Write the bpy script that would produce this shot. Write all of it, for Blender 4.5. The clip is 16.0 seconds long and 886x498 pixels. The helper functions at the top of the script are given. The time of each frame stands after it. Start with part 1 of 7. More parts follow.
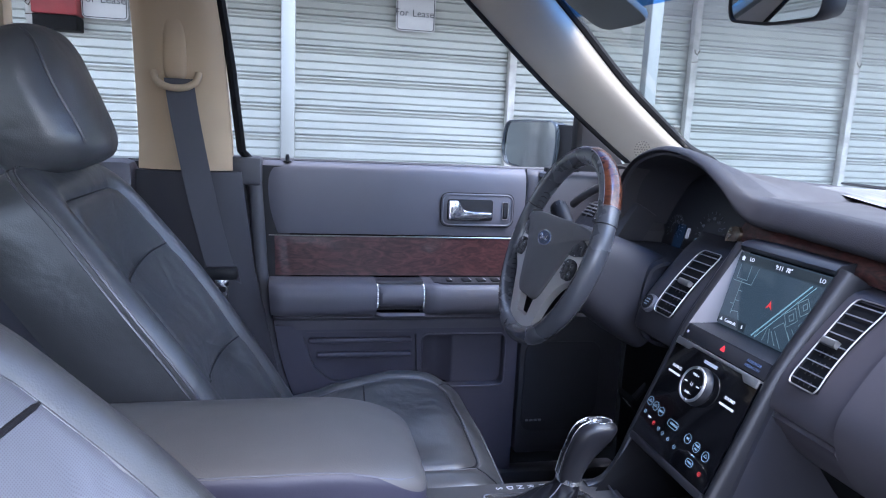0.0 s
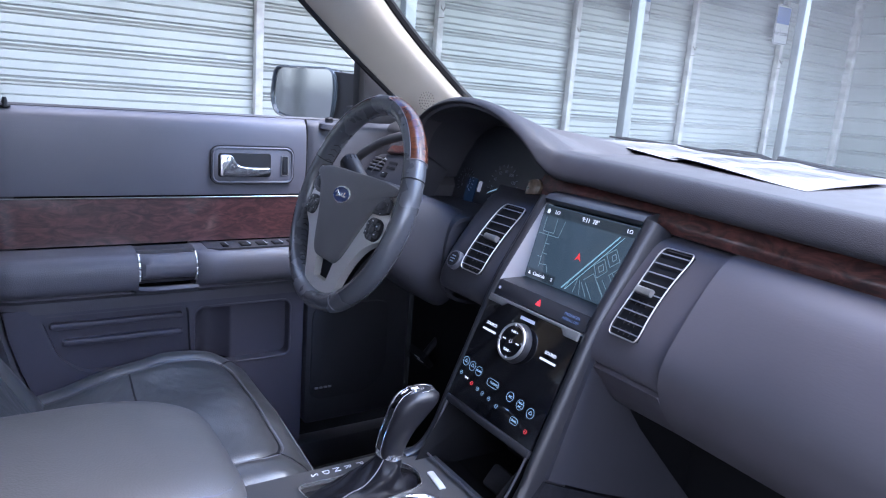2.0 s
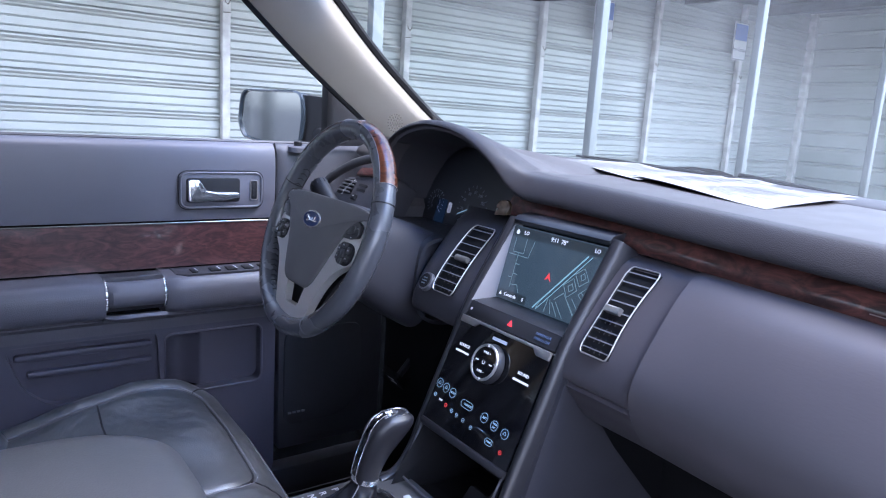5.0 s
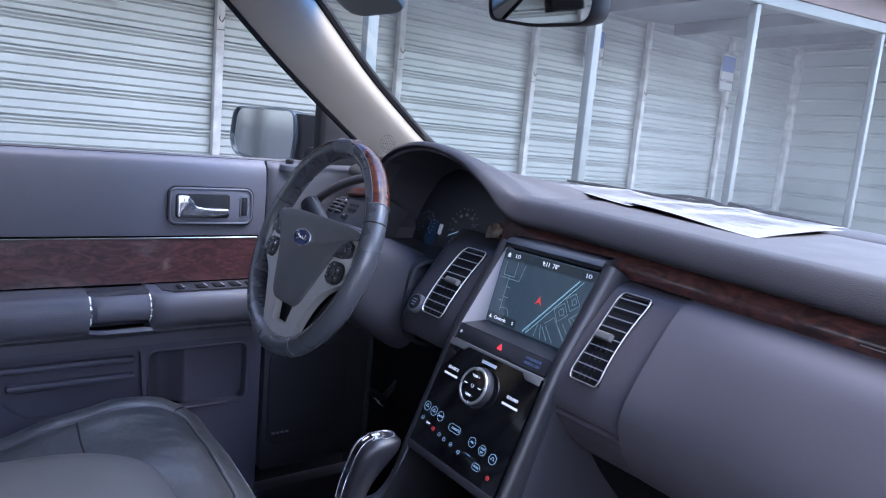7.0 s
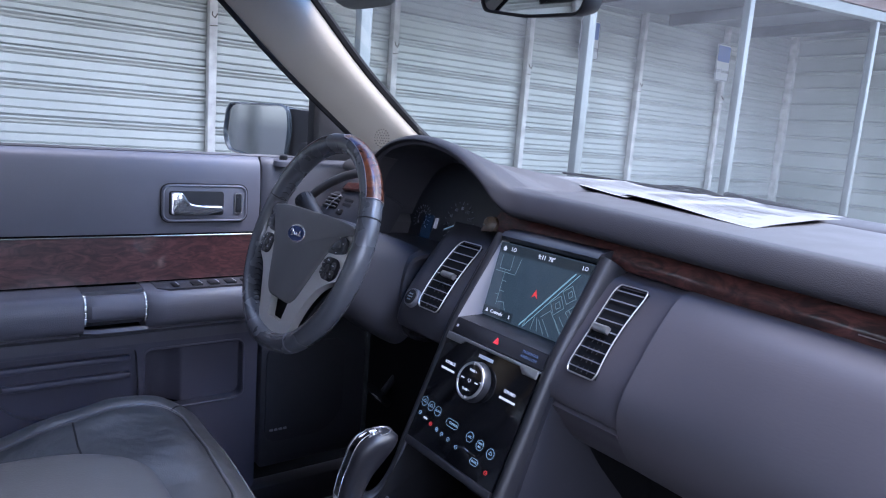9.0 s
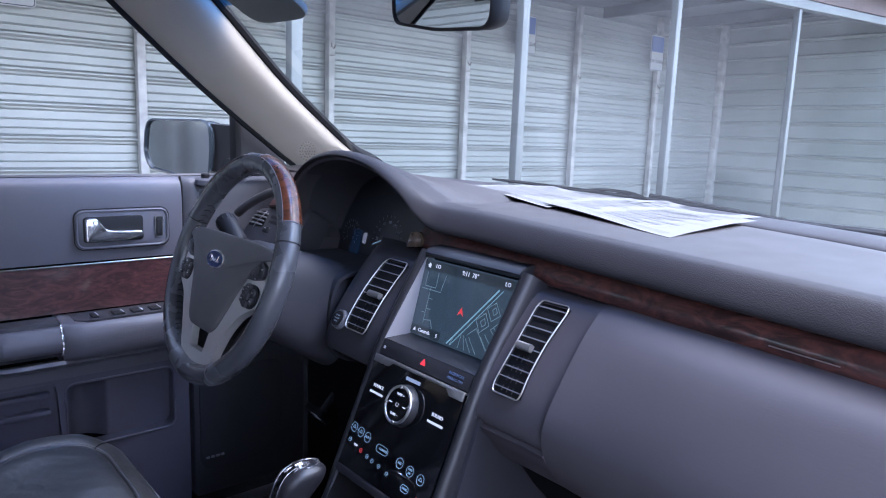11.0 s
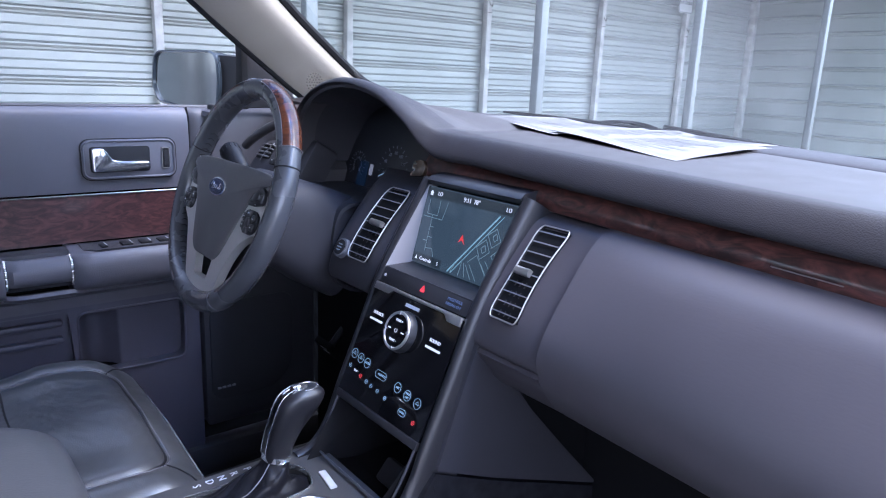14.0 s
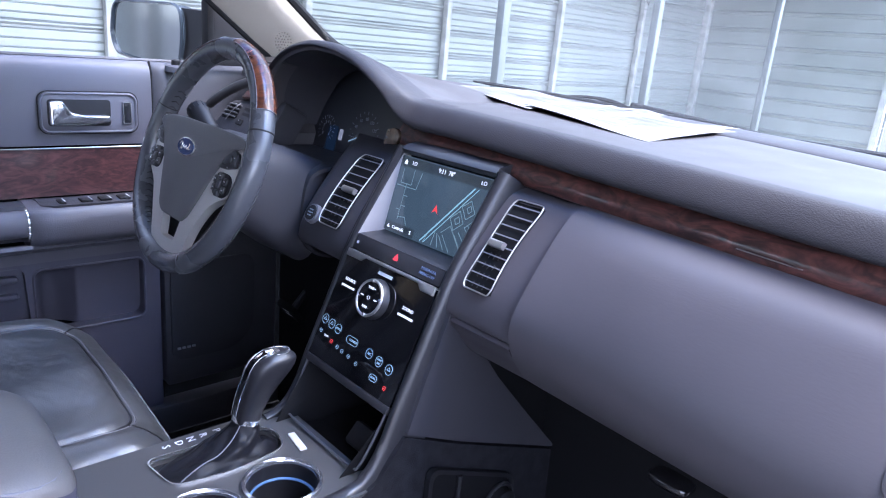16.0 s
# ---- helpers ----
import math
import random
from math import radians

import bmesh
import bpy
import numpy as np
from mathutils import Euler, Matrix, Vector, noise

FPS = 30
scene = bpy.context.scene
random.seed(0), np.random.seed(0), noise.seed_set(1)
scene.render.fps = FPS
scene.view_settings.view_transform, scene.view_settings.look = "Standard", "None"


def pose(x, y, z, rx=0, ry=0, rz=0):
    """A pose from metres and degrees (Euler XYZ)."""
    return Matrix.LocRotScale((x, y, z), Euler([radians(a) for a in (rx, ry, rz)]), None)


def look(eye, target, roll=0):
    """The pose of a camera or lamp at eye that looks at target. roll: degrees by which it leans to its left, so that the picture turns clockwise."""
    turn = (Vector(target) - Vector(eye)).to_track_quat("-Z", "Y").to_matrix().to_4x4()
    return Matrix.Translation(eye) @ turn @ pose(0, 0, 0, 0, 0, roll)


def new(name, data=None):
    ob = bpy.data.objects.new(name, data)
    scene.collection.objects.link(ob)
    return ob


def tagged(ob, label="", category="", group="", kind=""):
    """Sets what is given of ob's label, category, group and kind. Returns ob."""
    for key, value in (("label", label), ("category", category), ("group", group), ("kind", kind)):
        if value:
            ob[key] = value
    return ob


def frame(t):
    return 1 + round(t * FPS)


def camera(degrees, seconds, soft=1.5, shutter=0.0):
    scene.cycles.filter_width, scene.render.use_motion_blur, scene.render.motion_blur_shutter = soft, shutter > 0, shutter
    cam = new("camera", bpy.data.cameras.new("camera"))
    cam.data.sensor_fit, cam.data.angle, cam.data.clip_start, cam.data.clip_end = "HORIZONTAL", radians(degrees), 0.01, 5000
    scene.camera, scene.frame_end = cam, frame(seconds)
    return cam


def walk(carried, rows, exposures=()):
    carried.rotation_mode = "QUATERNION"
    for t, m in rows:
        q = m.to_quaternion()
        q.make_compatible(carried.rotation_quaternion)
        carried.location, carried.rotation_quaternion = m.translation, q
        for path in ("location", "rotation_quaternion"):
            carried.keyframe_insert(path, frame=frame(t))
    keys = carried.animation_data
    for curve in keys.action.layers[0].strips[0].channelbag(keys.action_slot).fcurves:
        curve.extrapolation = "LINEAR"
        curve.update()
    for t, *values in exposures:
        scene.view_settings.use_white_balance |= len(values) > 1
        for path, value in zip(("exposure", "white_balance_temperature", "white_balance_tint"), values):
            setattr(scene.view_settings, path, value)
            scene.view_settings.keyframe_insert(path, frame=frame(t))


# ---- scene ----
cam = camera(65.6, 16.0, soft=1.1)
PATH = [
    (0, (-0.159, -0.76, 1.151), (0.251, 1.167, 0.809), 2.7),
    (0.5, (-0.18, -0.702, 1.133), (0.374, 1.168, 0.693), 4.5),
    (1, (-0.204, -0.652, 1.15), (0.606, 1.123, 0.708), 5.4),
    (1.5, (-0.204, -0.635, 1.143), (0.898, 0.977, 0.707), 6.1),
    (2, (-0.195, -0.641, 1.138), (0.876, 0.993, 0.708), 4.4),
    (2.5, (-0.196, -0.643, 1.133), (0.894, 0.972, 0.683), 4.1),
    (3, (-0.2, -0.64, 1.128), (0.935, 0.947, 0.691), 5.2),
    (3.5, (-0.206, -0.638, 1.136), (0.922, 0.961, 0.721), 4.8),
    (4, (-0.199, -0.648, 1.147), (0.93, 0.95, 0.731), 3.6),
    (6.5, (-0.197, -0.639, 1.147), (0.975, 0.95, 0.834), 4.5),
    (7, (-0.2, -0.639, 1.146), (0.975, 0.949, 0.834), 5.1),
    (7.5, (-0.198, -0.64, 1.145), (0.983, 0.944, 0.83), 5.2),
    (8, (-0.196, -0.636, 1.145), (0.985, 0.945, 0.823), 4.9),
    (10.5, (-0.175, -0.637, 1.154), (1.05, 0.908, 0.819), 2.5),
    (11, (-0.148, -0.64, 1.174), (1.14, 0.854, 0.843), 2.1),
    (11.5, (-0.153, -0.645, 1.165), (1.15, 0.838, 0.846), 3.1),
    (12, (-0.148, -0.654, 1.166), (1.109, 0.861, 0.812), 2.9),
    (12.5, (-0.135, -0.655, 1.164), (1.074, 0.89, 0.774), 2.2),
    (13, (-0.128, -0.665, 1.153), (1.081, 0.876, 0.745), 2.1),
    (13.5, (-0.125, -0.664, 1.149), (1.105, 0.849, 0.706), 2.3),
    (14, (-0.12, -0.65, 1.143), (1.104, 0.857, 0.666), 2.3),
    (14.5, (-0.106, -0.646, 1.149), (1.132, 0.826, 0.599), 2.0),
    (15, (-0.112, -0.643, 1.152), (1.162, 0.787, 0.576), 3.2),
    (15.5, (-0.132, -0.649, 1.159), (1.183, 0.744, 0.585), 4.9),
    (16, (-0.148, -0.641, 1.153), (1.169, 0.752, 0.582), 5.2),
]
EXPOSURES = [(0.0, 3.18, 5640, 18), (1.5, 3.32, 5620, 20), (4.0, 3.38, 5620, 20), (6.5, 3.06, 5590, 21), (8.0, 2.98, 5590, 21), (10.5, 2.91, 5560, 22), (13.0, 2.92, 5560, 22), (14.5, 3.28, 5590, 21), (15.5, 3.52, 5620, 21), (16.0, 3.52, 5620, 21)]
walk(cam, [(t, look(eye, target, roll)) for t, eye, target, roll in PATH], EXPOSURES)

# ---- light ----
SUN_HEIGHT, SUN_TURN = 62.0, 150.0
world = bpy.data.worlds.new("sky")
scene.world = world
world.use_nodes = True
wn = world.node_tree.nodes
sky = wn.new("ShaderNodeTexSky")
sky.sky_type = "NISHITA"
sky.sun_disc = False
sky.sun_elevation = radians(SUN_HEIGHT)
sky.sun_rotation = radians(SUN_TURN)
sky.air_density = 1.0
sky.dust_density = 2.0
haze = wn.new("ShaderNodeHueSaturation")
haze.inputs["Saturation"].default_value = 0.55
world.node_tree.links.new(sky.outputs[0], haze.inputs["Color"])
world.node_tree.links.new(haze.outputs[0], wn["Background"].inputs[0])
wn["Background"].inputs[1].default_value = 0.15
sun_data = bpy.data.lights.new("sun", "SUN")
sun_data.energy = 1.4
sun_data.angle = radians(50)
sun_data.color = (1.0, 0.95, 0.88)
sun = new("sun", sun_data)
_a = radians(SUN_TURN)
sun.matrix_world = look((0, 0, 20), Vector((0, 0, 20)) - Vector((math.sin(_a), math.cos(_a), math.tan(radians(SUN_HEIGHT)))))


# ---- materials ----
def mat(name, color, rough=0.5, metal=0.0, var=0.0, var_scale=8.0, bump=0.0, bump_scale=300.0, kind="noise",
        emit=None, emit_strength=0.0, coat=0.0, spec=0.5, random_var=0.0, rough_var=0.0, crease=0.0, grain=(1, 1, 1)):
    m = bpy.data.materials.new(name)
    m.use_nodes = True
    nt = m.node_tree
    b = nt.nodes["Principled BSDF"]
    b.inputs["Base Color"].default_value = (*color, 1)
    b.inputs["Roughness"].default_value = rough
    b.inputs["Metallic"].default_value = metal
    b.inputs["Coat Weight"].default_value = coat
    b.inputs["Coat Roughness"].default_value = 0.05
    b.inputs["Specular IOR Level"].default_value = spec
    if emit:
        b.inputs["Emission Color"].default_value = (*emit, 1)
        b.inputs["Emission Strength"].default_value = emit_strength
    tc = nt.nodes.new("ShaderNodeTexCoord")
    if var or random_var:
        n = nt.nodes.new("ShaderNodeTexNoise")
        n.inputs["Scale"].default_value = var_scale
        n.inputs["Detail"].default_value = 6
        nt.links.new(tc.outputs["Object"], n.inputs["Vector"])
        r = nt.nodes.new("ShaderNodeMapRange")
        r.inputs["From Min"].default_value, r.inputs["From Max"].default_value = 0.3, 0.7
        r.inputs["To Min"].default_value, r.inputs["To Max"].default_value = 1 - var, 1 + var
        nt.links.new(n.outputs["Fac"], r.inputs["Value"])
        last = r.outputs[0]
        if random_var:
            oi = nt.nodes.new("ShaderNodeObjectInfo")
            r2 = nt.nodes.new("ShaderNodeMapRange")
            r2.inputs["To Min"].default_value, r2.inputs["To Max"].default_value = 1 - random_var, 1 + random_var
            nt.links.new(oi.outputs["Random"], r2.inputs["Value"])
            mu = nt.nodes.new("ShaderNodeMath")
            mu.operation = "MULTIPLY"
            nt.links.new(last, mu.inputs[0])
            nt.links.new(r2.outputs[0], mu.inputs[1])
            last = mu.outputs[0]
        mx = nt.nodes.new("ShaderNodeVectorMath")
        mx.operation = "SCALE"
        mx.inputs[0].default_value = color
        nt.links.new(last, mx.inputs["Scale"])
        nt.links.new(mx.outputs[0], b.inputs["Base Color"])
    if rough_var:
        n3 = nt.nodes.new("ShaderNodeTexNoise")
        n3.inputs["Scale"].default_value = 14.0
        n3.inputs["Detail"].default_value = 5
        nt.links.new(tc.outputs["Object"], n3.inputs["Vector"])
        r3 = nt.nodes.new("ShaderNodeMapRange")
        r3.inputs["From Min"].default_value, r3.inputs["From Max"].default_value = 0.3, 0.7
        r3.inputs["To Min"].default_value, r3.inputs["To Max"].default_value = max(0, rough - rough_var), rough + rough_var
        nt.links.new(n3.outputs["Fac"], r3.inputs["Value"])
        nt.links.new(r3.outputs[0], b.inputs["Roughness"])
    if bump:
        if kind == "leather":
            t = nt.nodes.new("ShaderNodeTexVoronoi")
            t.feature = "F1"
            t.inputs["Scale"].default_value = bump_scale
            out = t.outputs["Distance"]
        else:
            t = nt.nodes.new("ShaderNodeTexNoise")
            t.inputs["Scale"].default_value = bump_scale
            t.inputs["Detail"].default_value = 4
            out = t.outputs["Fac"]
        gm = nt.nodes.new("ShaderNodeMapping")
        gm.inputs["Scale"].default_value = grain
        nt.links.new(tc.outputs["Object"], gm.inputs["Vector"])
        nt.links.new(gm.outputs[0], t.inputs["Vector"])
        bp = nt.nodes.new("ShaderNodeBump")
        bp.inputs["Strength"].default_value = bump
        bp.inputs["Distance"].default_value = 0.001
        nt.links.new(out, bp.inputs["Height"])
        nt.links.new(bp.outputs[0], b.inputs["Normal"])
        if crease:
            n4 = nt.nodes.new("ShaderNodeTexNoise")
            n4.inputs["Scale"].default_value = 5.0
            n4.inputs["Detail"].default_value = 3
            n4.inputs["Distortion"].default_value = 1.5
            nt.links.new(tc.outputs["Object"], n4.inputs["Vector"])
            b4 = nt.nodes.new("ShaderNodeBump")
            b4.inputs["Strength"].default_value = crease
            b4.inputs["Distance"].default_value = 0.012
            nt.links.new(n4.outputs["Fac"], b4.inputs["Height"])
            nt.links.new(b4.outputs[0], bp.inputs["Normal"])
    return m


def wood_material(name, light, dark, along=0):
    """Dark glossy burl: streaks along one axis, clouded by noise."""
    m = mat(name, dark, 0.30, coat=0.25)
    nt = m.node_tree
    b = nt.nodes["Principled BSDF"]
    tc = nt.nodes.new("ShaderNodeTexCoord")
    mp = nt.nodes.new("ShaderNodeMapping")
    sc = [34.0, 34.0, 34.0]
    sc[along] = 13.0
    mp.inputs["Scale"].default_value = sc
    n = nt.nodes.new("ShaderNodeTexNoise")
    n.inputs["Scale"].default_value = 1.6
    n.inputs["Detail"].default_value = 8
    n.inputs["Roughness"].default_value = 0.62
    n.inputs["Distortion"].default_value = 2.4
    cr = nt.nodes.new("ShaderNodeValToRGB")
    cr.color_ramp.elements[0].position, cr.color_ramp.elements[0].color = 0.38, (*dark, 1)
    cr.color_ramp.elements[1].position, cr.color_ramp.elements[1].color = 0.64, (*light, 1)
    e = cr.color_ramp.elements.new(0.5)
    e.color = (*[(a * 0.6 + c * 0.4) for a, c in zip(dark, light)], 1)
    nt.links.new(tc.outputs["Object"], mp.inputs["Vector"])
    nt.links.new(mp.outputs[0], n.inputs["Vector"])
    nt.links.new(n.outputs["Fac"], cr.inputs[0])
    nt.links.new(cr.outputs[0], b.inputs["Base Color"])
    return m


def glass_material(name, tint=(1, 1, 1), reflect=1.0):
    """Thin clear pane: sees straight through, with the mirror gloss of glass."""
    m = bpy.data.materials.new(name)
    m.use_nodes = True
    nt = m.node_tree
    nt.nodes.clear()
    out = nt.nodes.new("ShaderNodeOutputMaterial")
    tr = nt.nodes.new("ShaderNodeBsdfTransparent")
    tr.inputs[0].default_value = (*tint, 1)
    gl = nt.nodes.new("ShaderNodeBsdfGlossy")
    gl.inputs["Roughness"].default_value = 0.0
    lw = nt.nodes.new("ShaderNodeLayerWeight")
    lw.inputs[0].default_value = 0.5
    fr = nt.nodes.new("ShaderNodeMath")
    fr.operation = "POWER"
    fr.inputs[1].default_value = 5.0
    nt.links.new(lw.outputs["Facing"], fr.inputs[0])
    mu = nt.nodes.new("ShaderNodeMath")
    mu.operation = "MULTIPLY_ADD"
    mu.inputs[1].default_value = 0.95 * reflect
    mu.inputs[2].default_value = 0.045 * reflect
    mix = nt.nodes.new("ShaderNodeMixShader")
    nt.links.new(fr.outputs[0], mu.inputs[0])
    nt.links.new(mu.outputs[0], mix.inputs[0])
    nt.links.new(tr.outputs[0], mix.inputs[1])
    nt.links.new(gl.outputs[0], mix.inputs[2])
    nt.links.new(mix.outputs[0], out.inputs[0])
    return m


M_dash = mat("charcoal_vinyl", (0.042, 0.039, 0.041), 0.50, spec=0.5, var=0.06, var_scale=5, bump=0.05, bump_scale=900, kind="leather", rough_var=0.05)
M_dash_hard = mat("charcoal_plastic", (0.036, 0.035, 0.041), 0.5, spec=0.35, var=0.06, var_scale=6, bump=0.25, bump_scale=900, rough_var=0.05)
# upper door tone, lifted above the dash vinyl to brighten it
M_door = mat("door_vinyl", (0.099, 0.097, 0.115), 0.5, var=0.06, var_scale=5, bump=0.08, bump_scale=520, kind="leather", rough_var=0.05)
M_black = mat("matt_black_plastic", (0.010, 0.010, 0.012), 0.55, spec=0.3, var=0.1, bump=0.2, bump_scale=700)
M_gloss = mat("piano_black", (0.004, 0.004, 0.005), 0.06, coat=0.4)
M_gray_metal = mat("dark_satin_paint", (0.018, 0.018, 0.021), 0.36, metal=0.0, bump=0.05, bump_scale=1500)
M_silver = mat("satin_silver", (0.45, 0.44, 0.43), 0.32, metal=0.85)
M_chrome = mat("chrome", (0.85, 0.86, 0.88), 0.12, metal=0.92)
M_leather = mat("black_leather", (0.060, 0.061, 0.063), 0.37, spec=0.7, coat=0.2, var=0.05, var_scale=4, bump=0.16, bump_scale=520, kind="leather", rough_var=0.015, crease=0.8)
M_leather.node_tree.nodes["Principled BSDF"].inputs["Coat Roughness"].default_value = 0.28
M_leather.node_tree.nodes["Principled BSDF"].inputs["Coat IOR"].default_value = 1.6
M_lid_side = mat("side_leather_sky_tint", (0.045, 0.044, 0.066), 0.40, spec=0.35, var=0.08, var_scale=6, bump=0.04, bump_scale=520, kind="leather")
# perforated leather, its pale bluish tone holding the sky's glare
M_insert = mat("perforated_leather_glare", (0.15, 0.16, 0.19), 0.34, spec=0.8, coat=0.4, var=0.08, var_scale=9, bump=0.35, bump_scale=260, grain=(1, 0.15, 1), crease=0.25)
_nt = M_insert.node_tree
_b = _nt.nodes["Principled BSDF"]
_vo = _nt.nodes.new("ShaderNodeTexVoronoi")
_vo.voronoi_dimensions = "2D"
_vo.inputs["Scale"].default_value = 420.0
_vo.inputs["Randomness"].default_value = 0.0
_tc = _nt.nodes.new("ShaderNodeTexCoord")
_sx = _nt.nodes.new("ShaderNodeSeparateXYZ")
_nt.links.new(_tc.outputs["Object"], _sx.inputs[0])
_su = _nt.nodes.new("ShaderNodeMath")
_su.operation = "SUBTRACT"
_nt.links.new(_sx.outputs["Z"], _su.inputs[0])
_nt.links.new(_sx.outputs["X"], _su.inputs[1])
_cx = _nt.nodes.new("ShaderNodeCombineXYZ")
_nt.links.new(_sx.outputs["Y"], _cx.inputs["X"])
_nt.links.new(_su.outputs[0], _cx.inputs["Y"])
_nt.links.new(_cx.outputs[0], _vo.inputs["Vector"])
_mr = _nt.nodes.new("ShaderNodeMapRange")
_mr.inputs["From Min"].default_value, _mr.inputs["From Max"].default_value = 0.22, 0.36
_mr.inputs["To Min"].default_value, _mr.inputs["To Max"].default_value = 0.72, 1.0
_nt.links.new(_vo.outputs["Distance"], _mr.inputs["Value"])
_sc = _nt.nodes.new("ShaderNodeVectorMath")
_sc.operation = "SCALE"
_was = _b.inputs["Base Color"].links[0].from_socket
_nt.links.new(_was, _sc.inputs[0])
_nt.links.new(_mr.outputs[0], _sc.inputs["Scale"])
_nt.links.new(_sc.outputs[0], _b.inputs["Base Color"])
M_glove = mat("brushed_grain_vinyl", (0.072, 0.066, 0.075), 0.48, spec=0.4, var=0.04, var_scale=5, bump=0.07, bump_scale=520, grain=(1, 0.3, 1), rough_var=0.05)
# the glovebox vinyl again, the pod's shade put into a darker tone
M_pod = mat("grain_vinyl_pod_shade", (0.057, 0.052, 0.060), 0.48, spec=0.4, var=0.04, var_scale=5, bump=0.07, bump_scale=520, rough_var=0.05)
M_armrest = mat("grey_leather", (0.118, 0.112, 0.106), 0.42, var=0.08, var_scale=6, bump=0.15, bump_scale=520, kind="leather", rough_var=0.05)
M_wheel_leather = mat("wheel_leather", (0.060, 0.062, 0.070), 0.26, coat=0.25, var=0.08, bump=0.14, bump_scale=600, kind="leather", rough_var=0.06)
# piping lighter than the seat leather, its gloss highlight in the colour
M_piping = mat("leather_piping_highlight", (0.11, 0.11, 0.118), 0.26, spec=0.7)
M_thread = mat("grey_thread", (0.12, 0.12, 0.14), 0.6)
M_beige = mat("beige_cloth_trim", (0.46, 0.345, 0.220), 0.85, var=0.04, bump=0.3, bump_scale=1400)
M_pillar = mat("pale_beige_pillar_cloth", (0.33, 0.298, 0.252), 0.85, var=0.04, bump=0.3, bump_scale=1400)
M_headliner = mat("beige_headliner", (0.50, 0.46, 0.40), 0.9, var=0.04, bump=0.3, bump_scale=1200)
M_webbing = mat("grey_webbing", (0.07, 0.07, 0.08), 0.75, var=0.06, bump=0.5, bump_scale=1600)
M_carpet = mat("black_carpet", (0.015, 0.015, 0.018), 0.95, spec=0.1, var=0.3, var_scale=60, bump=1.0, bump_scale=900)
M_rubber = mat("black_rubber", (0.007, 0.007, 0.008), 0.7, spec=0.15)
M_paper = mat("white_paper", (0.152, 0.157, 0.167), 0.75, var=0.02, var_scale=20)
M_ink = mat("grey_ink", (0.085, 0.088, 0.096), 0.8)
M_wood = wood_material("burl_wood", (0.100, 0.037, 0.031), (0.019, 0.009, 0.008), 1)
# door wood, both tones lifted for the haze reflected in it
M_wood_door = wood_material("burl_wood_door_hazed", (0.098, 0.041, 0.041), (0.032, 0.016, 0.016), 0)
M_wood_door.node_tree.nodes["Principled BSDF"].inputs["Coat Weight"].default_value = 0.6
M_wood_door.node_tree.nodes["Principled BSDF"].inputs["Coat IOR"].default_value = 1.55
M_wood_door.node_tree.nodes["Principled BSDF"].inputs["Coat Roughness"].default_value = 0.05
M_wood_rim = wood_material("rim_wood", (0.13, 0.040, 0.018), (0.05, 0.016, 0.009), 0)
M_wood_rim.node_tree.nodes["Principled BSDF"].inputs["Roughness"].default_value = 0.24
M_wood_rim.node_tree.nodes["Principled BSDF"].inputs["Coat Weight"].default_value = 0.1
# front, lower and armrest tones put the door's shade into the colour
M_door_front = mat("door_front_vinyl_shade", (0.060, 0.060, 0.070), 0.5, spec=0.4, var=0.06, var_scale=5, bump=0.2, bump_scale=800)
M_door_low = mat("lower_door_plastic_shade", (0.068, 0.066, 0.088), 0.5, spec=0.4, var=0.06, var_scale=5, bump=0.2, bump_scale=800)
M_door_mid = mat("door_armrest_vinyl_shade", (0.088, 0.086, 0.102), 0.48, var=0.06, var_scale=5, bump=0.18, bump_scale=520, kind="leather")
M_slat = mat("satin_slat", (0.20, 0.20, 0.22), 0.35, metal=0.3)
M_seal = mat("grey_door_seal", (0.060, 0.060, 0.068), 0.6, var=0.08, bump=0.2, bump_scale=400)
# door mirror glass: darker and slightly rougher than the inside mirror
M_mirror_outside = mat("dim_mirror_glass", (0.26, 0.275, 0.29), 0.08, metal=1.0)
M_mirror = mat("mirror_glass", (0.58, 0.60, 0.62), 0.02, metal=1.0)
M_windshield = glass_material("windshield_glass", (0.63, 0.70, 0.70), 1.5)
# an uneven pale veil on the windshield, standing in for the dash's reflection
_nt = M_windshield.node_tree
_veil = _nt.nodes.new("ShaderNodeBsdfTranslucent")
_veil.inputs[0].default_value = (0.75, 0.82, 0.90, 1)
_noise = _nt.nodes.new("ShaderNodeTexNoise")
_noise.inputs["Scale"].default_value = 2.2
_noise.inputs["Detail"].default_value = 4
_map = _nt.nodes.new("ShaderNodeMapRange")
_map.inputs["From Min"].default_value, _map.inputs["From Max"].default_value = 0.35, 0.7
_map.inputs["To Min"].default_value, _map.inputs["To Max"].default_value = 0.006, 0.022
_tc = _nt.nodes.new("ShaderNodeTexCoord")
_mix = _nt.nodes.new("ShaderNodeMixShader")
_out = [n for n in _nt.nodes if n.type == "OUTPUT_MATERIAL"][0]
_last = _out.inputs[0].links[0].from_socket
_nt.links.new(_tc.outputs["Object"], _noise.inputs["Vector"])
_nt.links.new(_noise.outputs["Fac"], _map.inputs["Value"])
_nt.links.new(_map.outputs[0], _mix.inputs[0])
_nt.links.new(_last, _mix.inputs[1])
_nt.links.new(_veil.outputs[0], _mix.inputs[2])
_nt.links.new(_mix.outputs[0], _out.inputs[0])
M_side_glass = glass_material("side_glass", (0.76, 0.80, 0.81), 0.05)
M_lit_white = mat("lit_white", (0.3, 0.3, 0.3), 0.5, emit=(0.85, 0.9, 1.0), emit_strength=0.09)
M_lit_blue = mat("lit_blue", (0.2, 0.3, 0.4), 0.5, emit=(0.42, 0.66, 0.80), emit_strength=0.04)
